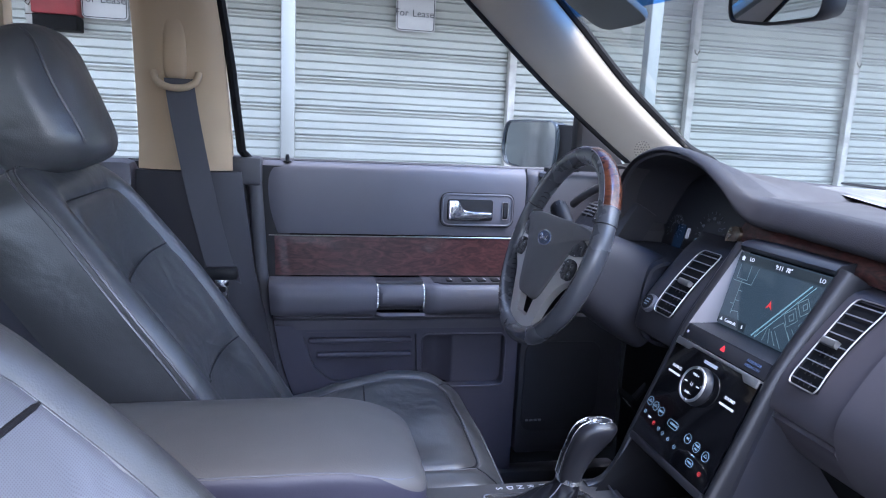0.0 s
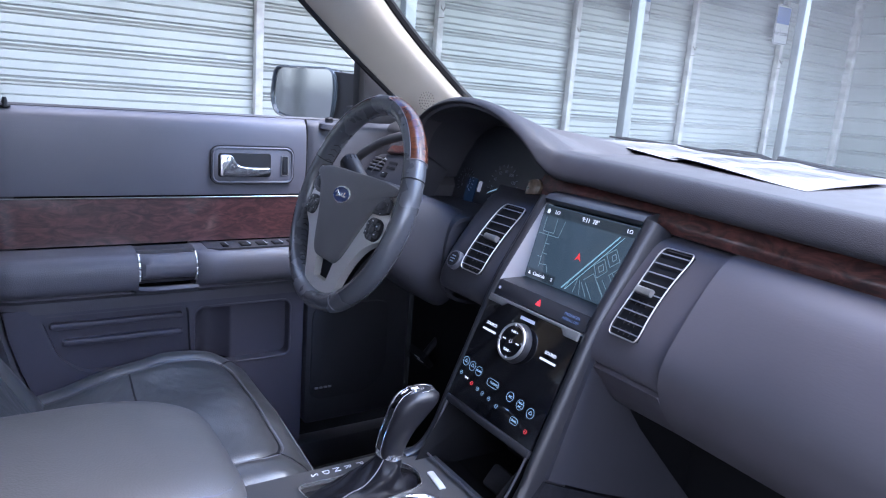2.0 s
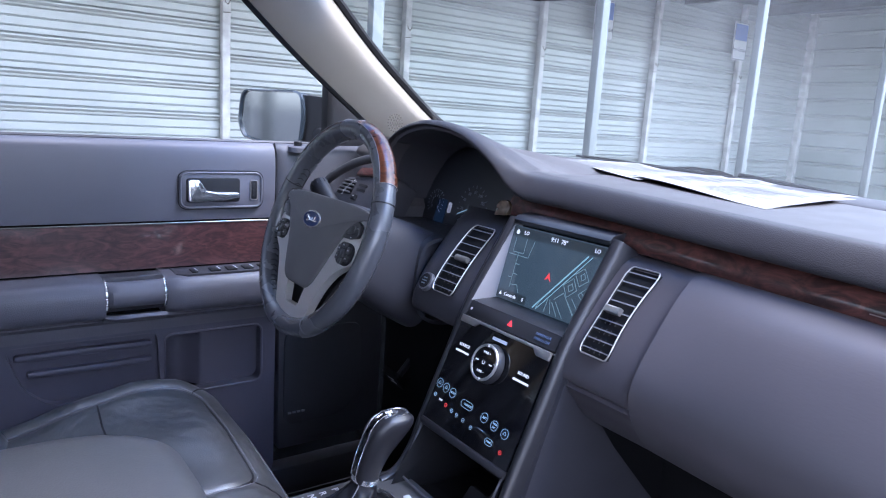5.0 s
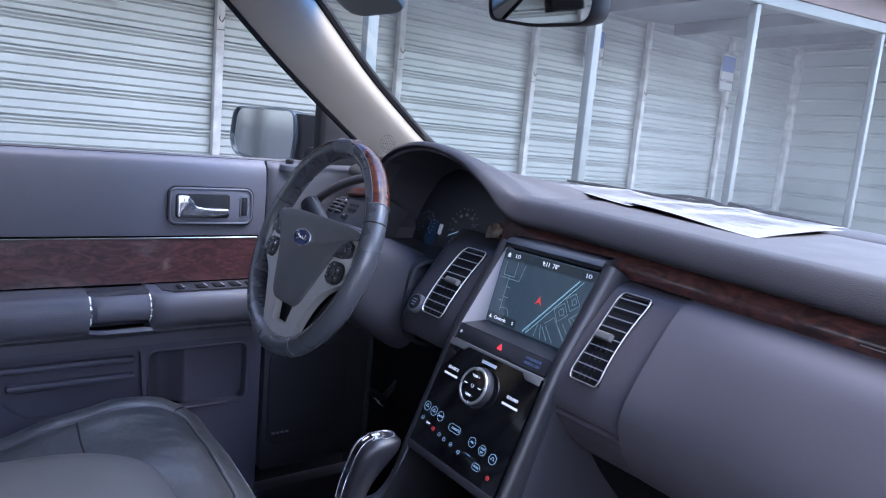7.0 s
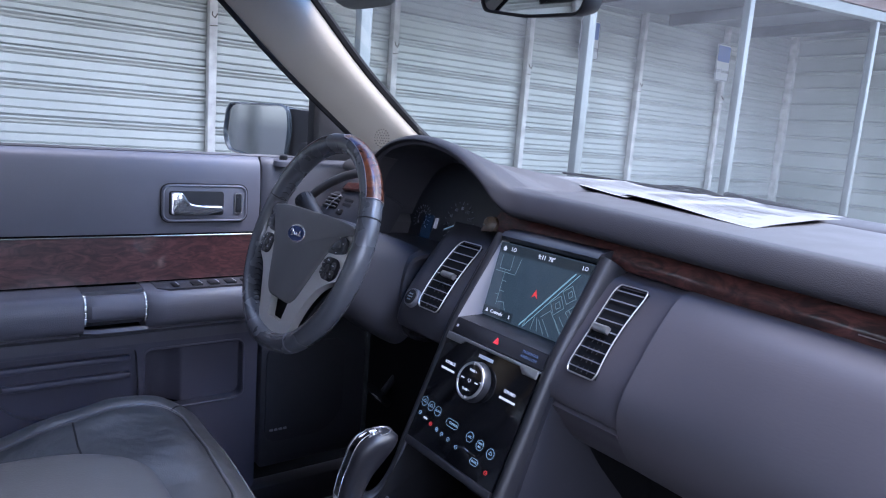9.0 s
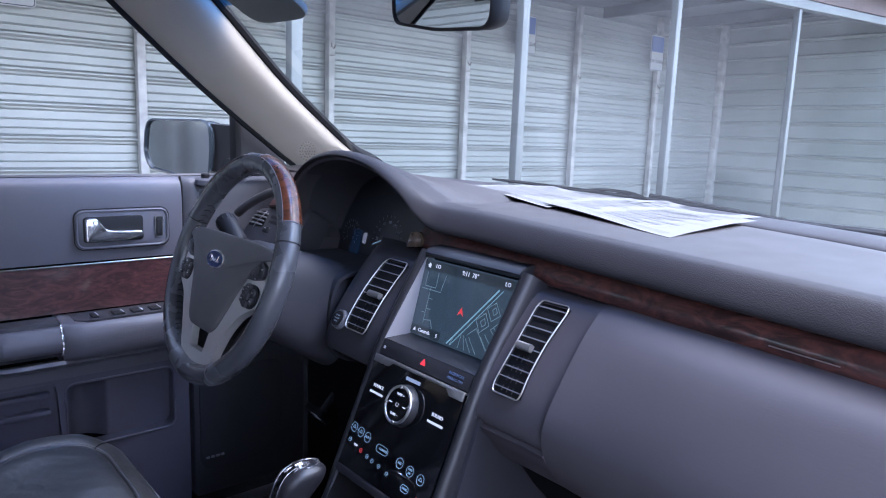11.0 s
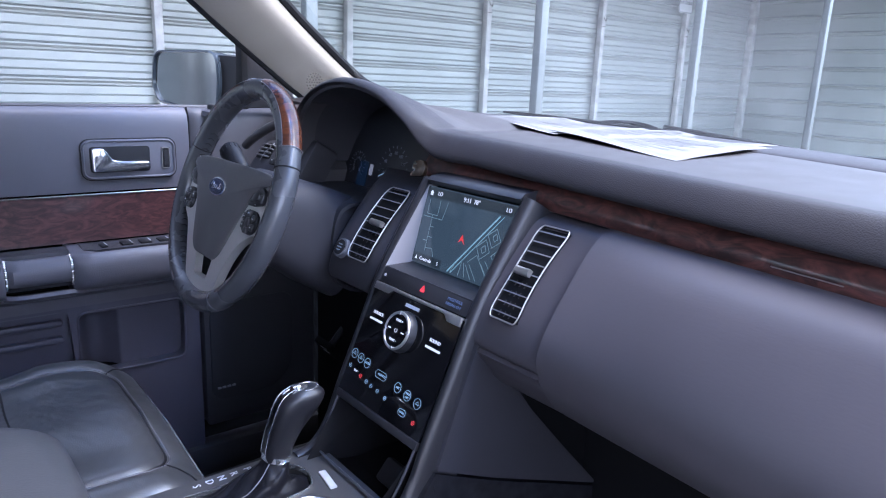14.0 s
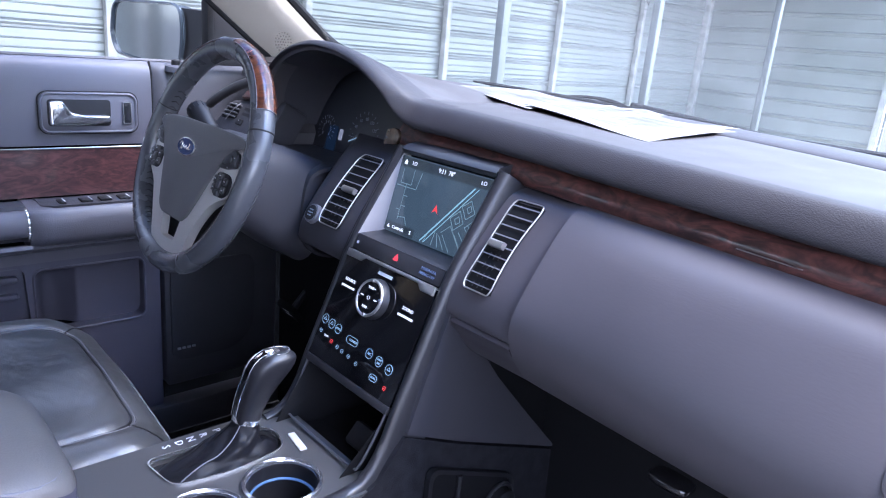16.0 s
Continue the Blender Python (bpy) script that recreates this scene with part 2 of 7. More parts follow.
M_lit_red = mat("lit_red", (0.3, 0.02, 0.02), 0.5, emit=(0.9, 0.06, 0.06), emit_strength=0.09)
M_lit_green = mat("lit_green", (0.02, 0.2, 0.05), 0.5, emit=(0.05, 0.8, 0.2), emit_strength=0.05)
M_print = mat("white_print", (0.65, 0.65, 0.68), 0.6)
M_map = mat("map_screen", (0.01, 0.015, 0.018), 0.12, emit=(0.050, 0.080, 0.105), emit_strength=0.095)
M_map_bar = mat("map_bar", (0.01, 0.012, 0.015), 0.12, emit=(0.03, 0.045, 0.055), emit_strength=0.08)
M_map_road = mat("map_road", (0.05, 0.06, 0.06), 0.3, emit=(0.28, 0.46, 0.52), emit_strength=0.055)
M_map_route = mat("map_route", (0.05, 0.06, 0.06), 0.3, emit=(0.30, 0.60, 0.72), emit_strength=0.07)
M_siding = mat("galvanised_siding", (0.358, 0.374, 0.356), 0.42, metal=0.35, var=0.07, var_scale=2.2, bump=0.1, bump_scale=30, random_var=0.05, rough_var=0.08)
# posts under the roof: lifted tone makes up for the shade there
M_wall_post = mat("galvanised_post_shade_lifted", (0.47, 0.46, 0.44), 0.5, metal=0.2, var=0.22, var_scale=9)
M_rusty = mat("rusty_steel", (0.09, 0.07, 0.055), 0.7, var=0.3, var_scale=40)
# front posts and beam: darkened tone holds down the sunlight
M_post = mat("galvanised_post_sun_dimmed", (0.135, 0.145, 0.142), 0.45, metal=0.2, var=0.08, var_scale=5)
M_roof_steel = mat("roof_steel", (0.12, 0.125, 0.13), 0.55, metal=0.3, var=0.15, var_scale=3)
M_fascia = mat("red_brown_fascia", (0.12, 0.062, 0.050), 0.6, var=0.15, var_scale=4)
M_slab = mat("bounce_concrete", (0.42, 0.41, 0.39), 0.9, var=0.12, var_scale=2, bump=0.4, bump_scale=120)
M_ground = mat("worn_asphalt", (0.065, 0.064, 0.062), 0.9, var=0.2, var_scale=3, bump=0.6, bump_scale=90)
M_car_paint = mat("dark_car_paint", (0.020, 0.024, 0.030), 0.2, coat=1.0)
M_sign = mat("sign_white", (0.52, 0.53, 0.54), 0.5, var=0.03)
M_sign_blue = mat("sign_blue", (0.10, 0.16, 0.36), 0.5)


# ---- mesh tools ----
def part(name, bm, material, parent=None, label="", smooth=True, sharp=40):
    """Links a bmesh as one mesh object, under a parent if given."""
    bmesh.ops.recalc_face_normals(bm, faces=bm.faces)
    me = bpy.data.meshes.new(name)
    bm.to_mesh(me)
    bm.free()
    if smooth:
        me.polygons.foreach_set("use_smooth", [True] * len(me.polygons))
        me.set_sharp_from_angle(angle=radians(sharp))
    me.materials.append(material)
    ob = new(name, me)
    if parent:
        ob.parent = parent
    if label:
        tagged(ob, label)
    return ob


def thing(name, label, category, group="", kind="", at=(0, 0, 0)):
    ob = new(name)
    ob.location = at
    ob.empty_display_size = 0.05
    return tagged(ob, label, category, group, kind)


def box(bm, lo, hi, bevel=0.0, m=None, seg=2):
    c = [(a + b) / 2 for a, b in zip(lo, hi)]
    d = [max(abs(b - a), 1e-5) for a, b in zip(lo, hi)]
    r = bmesh.ops.create_cube(bm, size=1.0, matrix=Matrix.LocRotScale(c, None, d))
    vs = r["verts"]
    if bevel:
        es = list({e for v in vs for e in v.link_edges})
        r = bmesh.ops.bevel(bm, geom=es, offset=min(bevel, min(d) * 0.49), segments=seg, profile=0.5, affect="EDGES")
        vs = list({v for f in r["faces"] for v in f.verts} | {v for v in vs if v.is_valid})
    if m is not None:
        bmesh.ops.transform(bm, matrix=m, verts=[v for v in vs if v.is_valid])
    return vs


def boxed(lo, hi, bevel=0.0, m=None, seg=2):
    bm = bmesh.new()
    box(bm, lo, hi, bevel, m, seg)
    return bm


def loft(bm, rings, closed=True, cap=True):
    """Joins rings of equal length with quads."""
    vs = [[bm.verts.new(p) for p in ring] for ring in rings]
    n = len(vs[0])
    for a, b in zip(vs, vs[1:]):
        for i in range(n if closed else n - 1):
            j = (i + 1) % n
            bm.faces.new((a[i], a[j], b[j], b[i]))
    if cap and closed:
        bm.faces.new(vs[0][::-1])
        bm.faces.new(vs[-1])
    return vs


def lofted(rings, closed=True, cap=True):
    bm = bmesh.new()
    loft(bm, rings, closed, cap)
    return bm


def tube(bm, pts, r, n=8, loop=False, cap=True):
    """A round tube along a polyline; r is a number or a list."""
    pts = [Vector(p) for p in pts]
    rings = []
    up = None
    for i, p in enumerate(pts):
        if loop:
            d = pts[(i + 1) % len(pts)] - pts[i - 1]
        else:
            d = pts[min(i + 1, len(pts) - 1)] - pts[max(i - 1, 0)]
        d.normalize()
        if up is None:
            up = Vector((0, 0, 1)) if abs(d.z) < 0.9 else Vector((1, 0, 0))
        side = d.cross(up).normalized()
        up = side.cross(d).normalized()
        q = r[i] if isinstance(r, (list, tuple)) else r
        rings.append([p + q * (math.cos(a) * side + math.sin(a) * up) for a in [2 * math.pi * k / n for k in range(n)]])
    if loop:
        rings.append(rings[0])
        loft(bm, rings, True, False)
        bmesh.ops.remove_doubles(bm, verts=bm.verts, dist=1e-6)
    else:
        loft(bm, rings, True, cap)


def tubed(pts, r, n=8, loop=False):
    bm = bmesh.new()
    tube(bm, pts, r, n, loop)
    return bm


def spline(pts, n=8, loop=False):
    """Catmull-Rom through points of any dimension."""
    P = [Vector(p) for p in pts]
    out = []
    count = len(P) if loop else len(P) - 1
    for i in range(count):
        if loop:
            a, b, c, d = P[i - 1], P[i], P[(i + 1) % len(P)], P[(i + 2) % len(P)]
        else:
            a, b, c, d = P[max(i - 1, 0)], P[i], P[i + 1], P[min(i + 2, len(P) - 1)]
        for k in range(n):
            t = k / n
            out.append(0.5 * (2 * b + (c - a) * t + (2 * a - 5 * b + 4 * c - d) * t * t + (3 * b - a - 3 * c + d) * t ** 3))
    if not loop:
        out.append(P[-1].copy())
    return out


def sgnpow(v, p):
    return math.copysign(abs(v) ** p, v)


def pillow(center, size, p=0.4, q=0.4, nu=40, nv=24, bend=None):
    """A stuffed box (superquadric): p rounds the plan, q the rim. bend moves each point."""
    bm = bmesh.new()
    rings = []
    for j in range(1, nv):
        ph = -math.pi / 2 + math.pi * j / nv
        ring = []
        for i in range(nu):
            th = 2 * math.pi * i / nu
            v = Vector((size[0] / 2 * sgnpow(math.cos(ph), q) * sgnpow(math.cos(th), p),
                        size[1] / 2 * sgnpow(math.cos(ph), q) * sgnpow(math.sin(th), p),
                        size[2] / 2 * sgnpow(math.sin(ph), q)))
            if bend:
                v = bend(v)
            ring.append(v + Vector(center))
        rings.append(ring)
    # close both poles with rings that shrink to the middle
    for j, sign in ((1, -1), (nv - 1, 1)):
        ph = -math.pi / 2 + math.pi * j / nv
        more = []
        for f in (0.88, 0.75, 0.6, 0.45, 0.3, 0.15, 0.03):
            ring = []
            for i in range(nu):
                th = 2 * math.pi * i / nu
                v = Vector((f * size[0] / 2 * sgnpow(math.cos(ph), q) * sgnpow(math.cos(th), p),
                            f * size[1] / 2 * sgnpow(math.cos(ph), q) * sgnpow(math.sin(th), p),
                            size[2] / 2 * (sgnpow(math.sin(ph), q) * f * f + sign * (1 - f * f))))
                if bend:
                    v = bend(v)
                ring.append(v + Vector(center))
            more.append(ring)
        rings = more[::-1] + rings if sign < 0 else rings + more
    loft(bm, rings, True, True)
    return bm


def surface(fn, nu, nv):
    """A grid of fn(u, v), u and v from 0 to 1."""
    bm = bmesh.new()
    loft(bm, [[fn(i / nu, j / nv) for i in range(nu + 1)] for j in range(nv + 1)], False, False)
    return bm


def thicken(bm, d, away=(0.6, 0, -0.8)):
    """Gives an open sheet a thickness d on the side that away points to; the sheet itself stays in place."""
    bmesh.ops.recalc_face_normals(bm, faces=bm.faces)
    bm.normal_update()
    away = Vector(away)
    s = 1.0 if sum(f.normal.dot(away) * f.calc_area() for f in bm.faces) > 0 else -1.0
    rim = [e for e in bm.edges if e.is_boundary]
    faces, verts = bm.faces[:], bm.verts[:]
    twin = {v: bm.verts.new(v.co + v.normal * (s * d)) for v in verts}
    for f in faces:
        bm.faces.new([twin[v] for v in reversed(f.verts)])
    for e in rim:
        p, q = e.verts
        bm.faces.new((p, q, twin[q], twin[p]))
    return bm


def holed_plate(outline, holes, z, depth):
    """A level plate with holes, its top at z."""
    bm = bmesh.new()
    loops = []
    for loop in [outline] + holes:
        vs = [bm.verts.new((x, y, z)) for x, y in loop]
        loops.append(vs)
        for p, q in zip(vs, vs[1:] + vs[:1]):
            bm.edges.new((p, q))
    bmesh.ops.triangle_fill(bm, edges=bm.edges[:], use_beauty=True, use_dissolve=False)
    for vs in loops:
        low = [bm.verts.new((v.co.x, v.co.y, z - depth)) for v in vs]
        for i in range(len(vs)):
            j = (i + 1) % len(vs)
            bm.faces.new((vs[i], vs[j], low[j], low[i]))
    return bm


def plate(outline, depth, m, bevel=0.0, bm=None):
    """A plate with an outline in its own x, y and depth along its own -z; m places it."""
    own = bm is None
    bm = bm or bmesh.new()
    vs = [bm.verts.new((x, y, 0)) for x, y in outline]
    f = bm.faces.new(vs)
    r = bmesh.ops.extrude_face_region(bm, geom=[f])
    low = [v for v in r["geom"] if isinstance(v, bmesh.types.BMVert)]
    bmesh.ops.translate(bm, vec=(0, 0, -depth), verts=low)
    if bevel:
        top = [e for e in bm.edges if e.verts[0] in vs and e.verts[1] in vs]
        b = bmesh.ops.bevel(bm, geom=top, offset=bevel, segments=2, profile=0.5, affect="EDGES")
    if own:
        bmesh.ops.transform(bm, matrix=m, verts=bm.verts)
    return bm


def rounded(w, h, r, n=5, cx=0.0, cy=0.0):
    """The outline of a rounded rectangle."""
    r = min(r, w / 2 - 1e-5, h / 2 - 1e-5)
    out = []
    for sx, sy, a0 in ((1, 1, 0), (-1, 1, 90), (-1, -1, 180), (1, -1, 270)):
        for k in range(n + 1):
            a = radians(a0 + 90 * k / n)
            out.append((cx + sx * (w / 2 - r) + r * math.cos(a), cy + sy * (h / 2 - r) + r * math.sin(a)))
    return out


def round_poly(pts, r, n=4):
    """Rounds the corners of a flat polygon."""
    out = []
    P = [Vector(p) for p in pts]
    for i, b in enumerate(P):
        a, c = P[i - 1], P[(i + 1) % len(P)]
        d0, d1 = (a - b), (c - b)
        k = min(r, d0.length * 0.45, d1.length * 0.45)
        s, e = b + d0.normalized() * k, b + d1.normalized() * k
        for j in range(n + 1):
            t = j / n
            out.append(tuple((1 - t) ** 2 * s + 2 * t * (1 - t) * b + t * t * e))
    return out


def ring_plate(outer, inner, depth, m):
    """A flat frame between two outlines of equal length."""
    bm = bmesh.new()
    rings = []
    for z in (0.0, -depth):
        rings.append([(x, y, z) for x, y in outer])
        rings.append([(x, y, z) for x, y in inner])
    o0, i0, o1, i1 = rings
    loft(bm, [o1, o0, i0, i1, o1], True, False)
    bmesh.ops.remove_doubles(bm, verts=bm.verts, dist=1e-7)
    bmesh.ops.transform(bm, matrix=m, verts=bm.verts)
    return bm


def facing(origin, tilt, turn=0.0):
    """A pose whose x points to the passenger's side, y up the face and z to the rear; tilt leans the top forward, turn swings it."""
    t = radians(tilt)
    m = Matrix(((0, math.sin(t), -math.cos(t), 0), (-1, 0, 0, 0), (0, math.cos(t), math.sin(t), 0), (0, 0, 0, 1)))
    return Matrix.Translation(origin) @ m @ Matrix.Rotation(radians(turn), 4, "Y")


def words(name, text, size, m, material, parent, depth=0.0003, align="CENTER"):
    """Lettering as a mesh, standing on the pose m."""
    cu = bpy.data.curves.new(name, "FONT")
    cu.body, cu.size, cu.extrude, cu.align_x, cu.align_y = text, size, depth, align, "CENTER"
    cu.resolution_u = 2
    tmp = bpy.data.objects.new(name, cu)
    scene.collection.objects.link(tmp)
    me = bpy.data.meshes.new_from_object(tmp.evaluated_get(bpy.context.evaluated_depsgraph_get()))
    bpy.data.objects.remove(tmp)
    bpy.data.curves.remove(cu)
    me.transform(m)
    me.materials.clear()
    me.materials.append(material)
    ob = new(name, me)
    ob.parent = parent
    return ob


from mathutils.bvhtree import BVHTree


def ease(v):
    v = min(1.0, max(0.0, v))
    return v * v * (3 - 2 * v)


def drape(bm, pts, way, r, lift=0.0, n=6):
    """A tube laid on a mesh along a polyline, dropped in the direction way."""
    tree = BVHTree.FromBMesh(bm)
    way = Vector(way).normalized()
    out = []
    for p in pts:
        hit = tree.ray_cast(Vector(p) - way * 0.5, way)
        if hit[0] is not None:
            out.append(hit[0] + hit[1] * (lift if hit[1].dot(way) < 0 else -lift))
    return tubed(out, r, n)


# ======== the storage shed outside ========
GROUND = -0.15
ground_bm = bmesh.new()
bmesh.ops.create_grid(ground_bm, x_segments=40, y_segments=40, size=400.0)
ground = part("ground", ground_bm, M_ground, smooth=False)
ground.location.z = GROUND
tagged(ground, "worn grey asphalt yard round the parked car", "ground", kind="structure")

WALL_Y, FRONT_Y, END_X = 4.72, 2.36, 9.78
RIB = 0.222


def siding(lo, hi, z0, z1, place, fine=1.0):
    """A sheet of ribbed steel: ribs run level. place(s, depth, z) gives the point; fine scales the small ribs between the large ones."""
    prof = []
    z = z0
    k = 0
    while z < z1:
        for dz, d in ((0.0, 0.0), (0.004, 0.006), (0.007, -0.006), (0.011, 0.0), (0.024, 0.003), (0.040, 0.030), (0.050, 0.030), (0.066, 0.0), (0.098, 0.0),
                      (0.103, 0.006 * fine), (0.106, -0.004 * fine), (0.113, 0.0), (0.158, 0.0), (0.163, 0.006 * fine), (0.166, -0.004 * fine), (0.173, 0.0)):
            if z + dz < z1:
                prof.append((z + dz, d))
        z += RIB
        k += 1
    prof.append((z1, 0.0))
    bm = bmesh.new()
    rows = [[place(s, d, zz) for zz, d in prof] for s in (lo, hi)]
    back = [[place(s, -0.030, zz) for zz, d in prof] for s in (hi, lo)]
    loft(bm, [rows[0], rows[1], back[0], back[1], rows[0]], False, False)
    bmesh.ops.remove_doubles(bm, verts=bm.verts, dist=1e-6)
    return bm


# unseen slab, kept pale to bounce light onto the shed wall
slab = part("pavement", boxed((-6.0, 1.75, GROUND - 0.1), (10.4, 5.2, GROUND + 0.02), 0.01), M_slab)
tagged(slab, "unseen pale slab added to bounce light onto the shed wall", "pavement", kind="structure")
shed = thing("storage_shed", "open-fronted galvanised steel storage shed with ribbed walls", "shed", kind="structure")
BAYS = [-5.2, -3.62, -1.98, -0.27, 1.487, 3.06, 4.64, 6.385, 8.04, END_X]


def eaves(x):
    """Underside of the front beam: level, then rising along the shed."""
    return 2.242 + 0.055 * max(0.0, x - 3.0)


def risen(name, x1, lo, hi, material, label="", bevel=0.0):
    """A long member under the eaves in two lengths, its heights counted from the eaves; lo and hi give (y, z)."""
    for a, b in ((-5.0, 2.998), (3.002, x1)):
        bm = boxed((a, *lo), (b, *hi), bevel)
        for v in bm.verts:
            v.co.z += eaves(v.co.x)
        part(name, bm, material, shed, label, smooth=False)


for i, (a, b) in enumerate(zip(BAYS, BAYS[1:])):
    part("siding_panel", siding(a, b, -0.326, eaves(b) + 0.28, lambda s, d, z: (s, WALL_Y - d, z)), M_siding, shed, smooth=False)
for a, b in ((2.08, 3.1), (3.1, 3.9), (3.9, WALL_Y)):
    part("siding_panel", siding(a, b, -0.326, eaves(END_X) + 0.28, lambda s, d, z: (END_X - d, s, z), 0.25), M_siding, shed, smooth=False)
part("corner_post", boxed((END_X - 0.09, WALL_Y - 0.09, GROUND), (END_X + 0.02, WALL_Y + 0.02, eaves(END_X) + 0.26), 0.006), M_wall_post, shed)
part("corner_post", boxed((END_X - 0.13, 2.09, GROUND), (END_X - 0.05, 2.17, eaves(END_X) + 0.26), 0.006), M_wall_post, shed)
for x in BAYS[:-1]:
    p = part("wall_post", boxed((x - 0.03, WALL_Y - 0.09, GROUND), (x + 0.03, WALL_Y - 0.022, eaves(x) + 0.24), 0.006), M_wall_post, shed)
    bm = bmesh.new()
    tube(bm, [(x - 0.01, WALL_Y - 0.092, 1.90), (x - 0.02, WALL_Y - 0.115, 1.875), (x, WALL_Y - 0.118, 1.855), (x + 0.02, WALL_Y - 0.113, 1.89)], 0.004, 6)
    tube(bm, [(x - 0.028, WALL_Y - 0.093, 1.80), (x + 0.028, WALL_Y - 0.093, 1.805)], 0.0035, 6)
    part("hook", bm, M_rusty, p)
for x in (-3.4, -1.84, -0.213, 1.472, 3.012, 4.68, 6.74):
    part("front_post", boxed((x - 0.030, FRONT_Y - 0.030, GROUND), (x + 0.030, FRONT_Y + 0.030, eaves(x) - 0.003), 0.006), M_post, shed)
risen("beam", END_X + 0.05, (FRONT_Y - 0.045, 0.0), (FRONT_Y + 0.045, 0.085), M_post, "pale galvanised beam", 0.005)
risen("roof", END_X + 0.3, (FRONT_Y - 0.25, 0.27), (WALL_Y + 0.1, 0.30), M_roof_steel)
risen("fascia", END_X + 0.05, (FRONT_Y - 0.06, 0.087), (FRONT_Y - 0.03, 0.268), M_fascia, "rusty red-brown fascia board")
for x in [b + 0.4 for b in BAYS[:-1]]:
    part("rafter", boxed((x - 0.03, FRONT_Y, eaves(x) + 0.14), (x + 0.03, WALL_Y - 0.1, eaves(x) + 0.262)), M_roof_steel, shed, smooth=False)


def lease_sign(x, z0, z1):
    s = thing("sign", "small white sign with a blue top on the shed wall", "sign", "signs on the shed wall", at=(x, WALL_Y - 0.10, z0))
    w, h = 0.30, z1 - z0
    m = Matrix.Rotation(radians(90), 4, "X") @ Matrix.Translation((0, h / 2, 0))
    part("board", plate(rounded(w, h, 0.03), 0.006, m, 0.001), M_sign, s)
    part("panel", plate(rounded(w - 0.04, h * 0.42, 0.01, 3, 0, h * 0.23), 0.002, Matrix.Translation((0, -0.003, 0)) @ m), M_sign_blue, s, "blue painted field")
    for text, dx in (("For", -0.108), ("Lease", 0.056)):
        words("word", text, 0.075, Matrix.Translation((dx, -0.0045, 0)) @ m @ Matrix.Translation((0, -h * 0.22, 0)), M_ink, s)
    bm = ring_plate(rounded(w - 0.012, h - 0.012, 0.026), rounded(w - 0.024, h - 0.024, 0.02), 0.001, Matrix.Translation((0, -0.0035, 0)) @ m)
    part("border", bm, M_ink, s)
    return s


for x, z0, z1 in ((-1.50, 1.80, 2.26), (0.69, 1.875, 2.34), (5.46, 2.05, 2.46), (7.95, 2.08, 2.54)):
    lease_sign(x, z0, z1)


# stand-in box for a red and black shape that is not identified
wall_box = thing("red_black_box", "small red and black box for an unidentified shape on the shed wall", "cabinet", at=(-1.80, WALL_Y - 0.02, 1.70))
part("body", boxed((-0.14, -0.16, 0.0), (0.14, 0.0, 0.10), 0.008), M_rubber, wall_box, "black lower case")
part("lid", boxed((-0.145, -0.165, 0.103), (0.145, 0.0, 0.40), 0.012), mat("red_enamel", (0.22, 0.02, 0.025), 0.4, var=0.1), wall_box, "red enamelled case")

# ======== the car's shell ========
def ws_bottom(y):
    return 0.87 - 0.40 * y * y


def ws_top(y):
    return 0.42 - 0.30 * y * y


roof = part("ceiling", thicken(surface(lambda u, v: (-2.3 + u * (2.3 + ws_top((v - 0.5) * 1.24)), (v - 0.5) * 1.24,
            1.50 - 0.035 * (2 * v - 1) ** 4 - 0.02 * max(0, u - 0.75) ** 2 * 16), 24, 16), 0.03, (0, 0, 1)), M_headliner)
tagged(roof, "beige cloth headliner under the car's roof", "ceiling", kind="structure")
outer_roof = part("roof", thicken(surface(lambda u, v: (-2.35 + u * (2.36 + ws_top((v - 0.5) * 1.3)), (v - 0.5) * 1.3,
            1.545 - 0.035 * (2 * v - 1) ** 4 - 0.02 * max(0, u - 0.75) ** 2 * 16), 24, 16), 0.01, (0, 0, 1)), M_car_paint)
tagged(outer_roof, "dark painted steel roof of the car", "roof", kind="structure")

floor = part("floor", boxed((-2.3, -0.72, 0.24), (0.95, 0.72, 0.27)), M_carpet, smooth=False)
tagged(floor, "black carpet on the car's floor", "floor", kind="structure")
firewall = part("wall_front", boxed((0.93, -0.74, 0.2), (0.97, 0.74, 1.06)), M_carpet, smooth=False)
tagged(firewall, "black carpeted wall ahead of the footwells", "wall", kind="structure")
# unseen rear; frame and dark pane added to hold back light from behind
tail = thing("wall_rear", "closed rear of the car with a dark window added to cut light", "tailgate", kind="structure")
part("lower_wall", boxed((-2.34, -0.72, 0.2), (-2.30, 0.72, 1.05)), M_dash_hard, tail, smooth=False)
part("window_frame", ring_plate([(-0.70, 1.052), (0.70, 1.052), (0.64, 1.46), (-0.64, 1.46)], [(-0.58, 1.10), (0.58, 1.10), (0.54, 1.40), (-0.54, 1.40)], 0.04, Matrix.Translation((-2.30, 0, 0)) @ Matrix.Rotation(radians(90), 4, "Z") @ Matrix.Rotation(radians(90), 4, "X")), M_headliner, tail, smooth=False)
part("pane", surface(lambda u, v: (-2.32, (0.59 - 0.04 * v) * (2 * u - 1), 1.09 + 0.32 * v), 2, 2), glass_material("privacy_glass", (0.20, 0.22, 0.22), 1.0), tail, "dark tinted pane")

windshield = thing("window_1", "sloping laminated windshield with a blue tinted top band", "windshield", kind="structure")


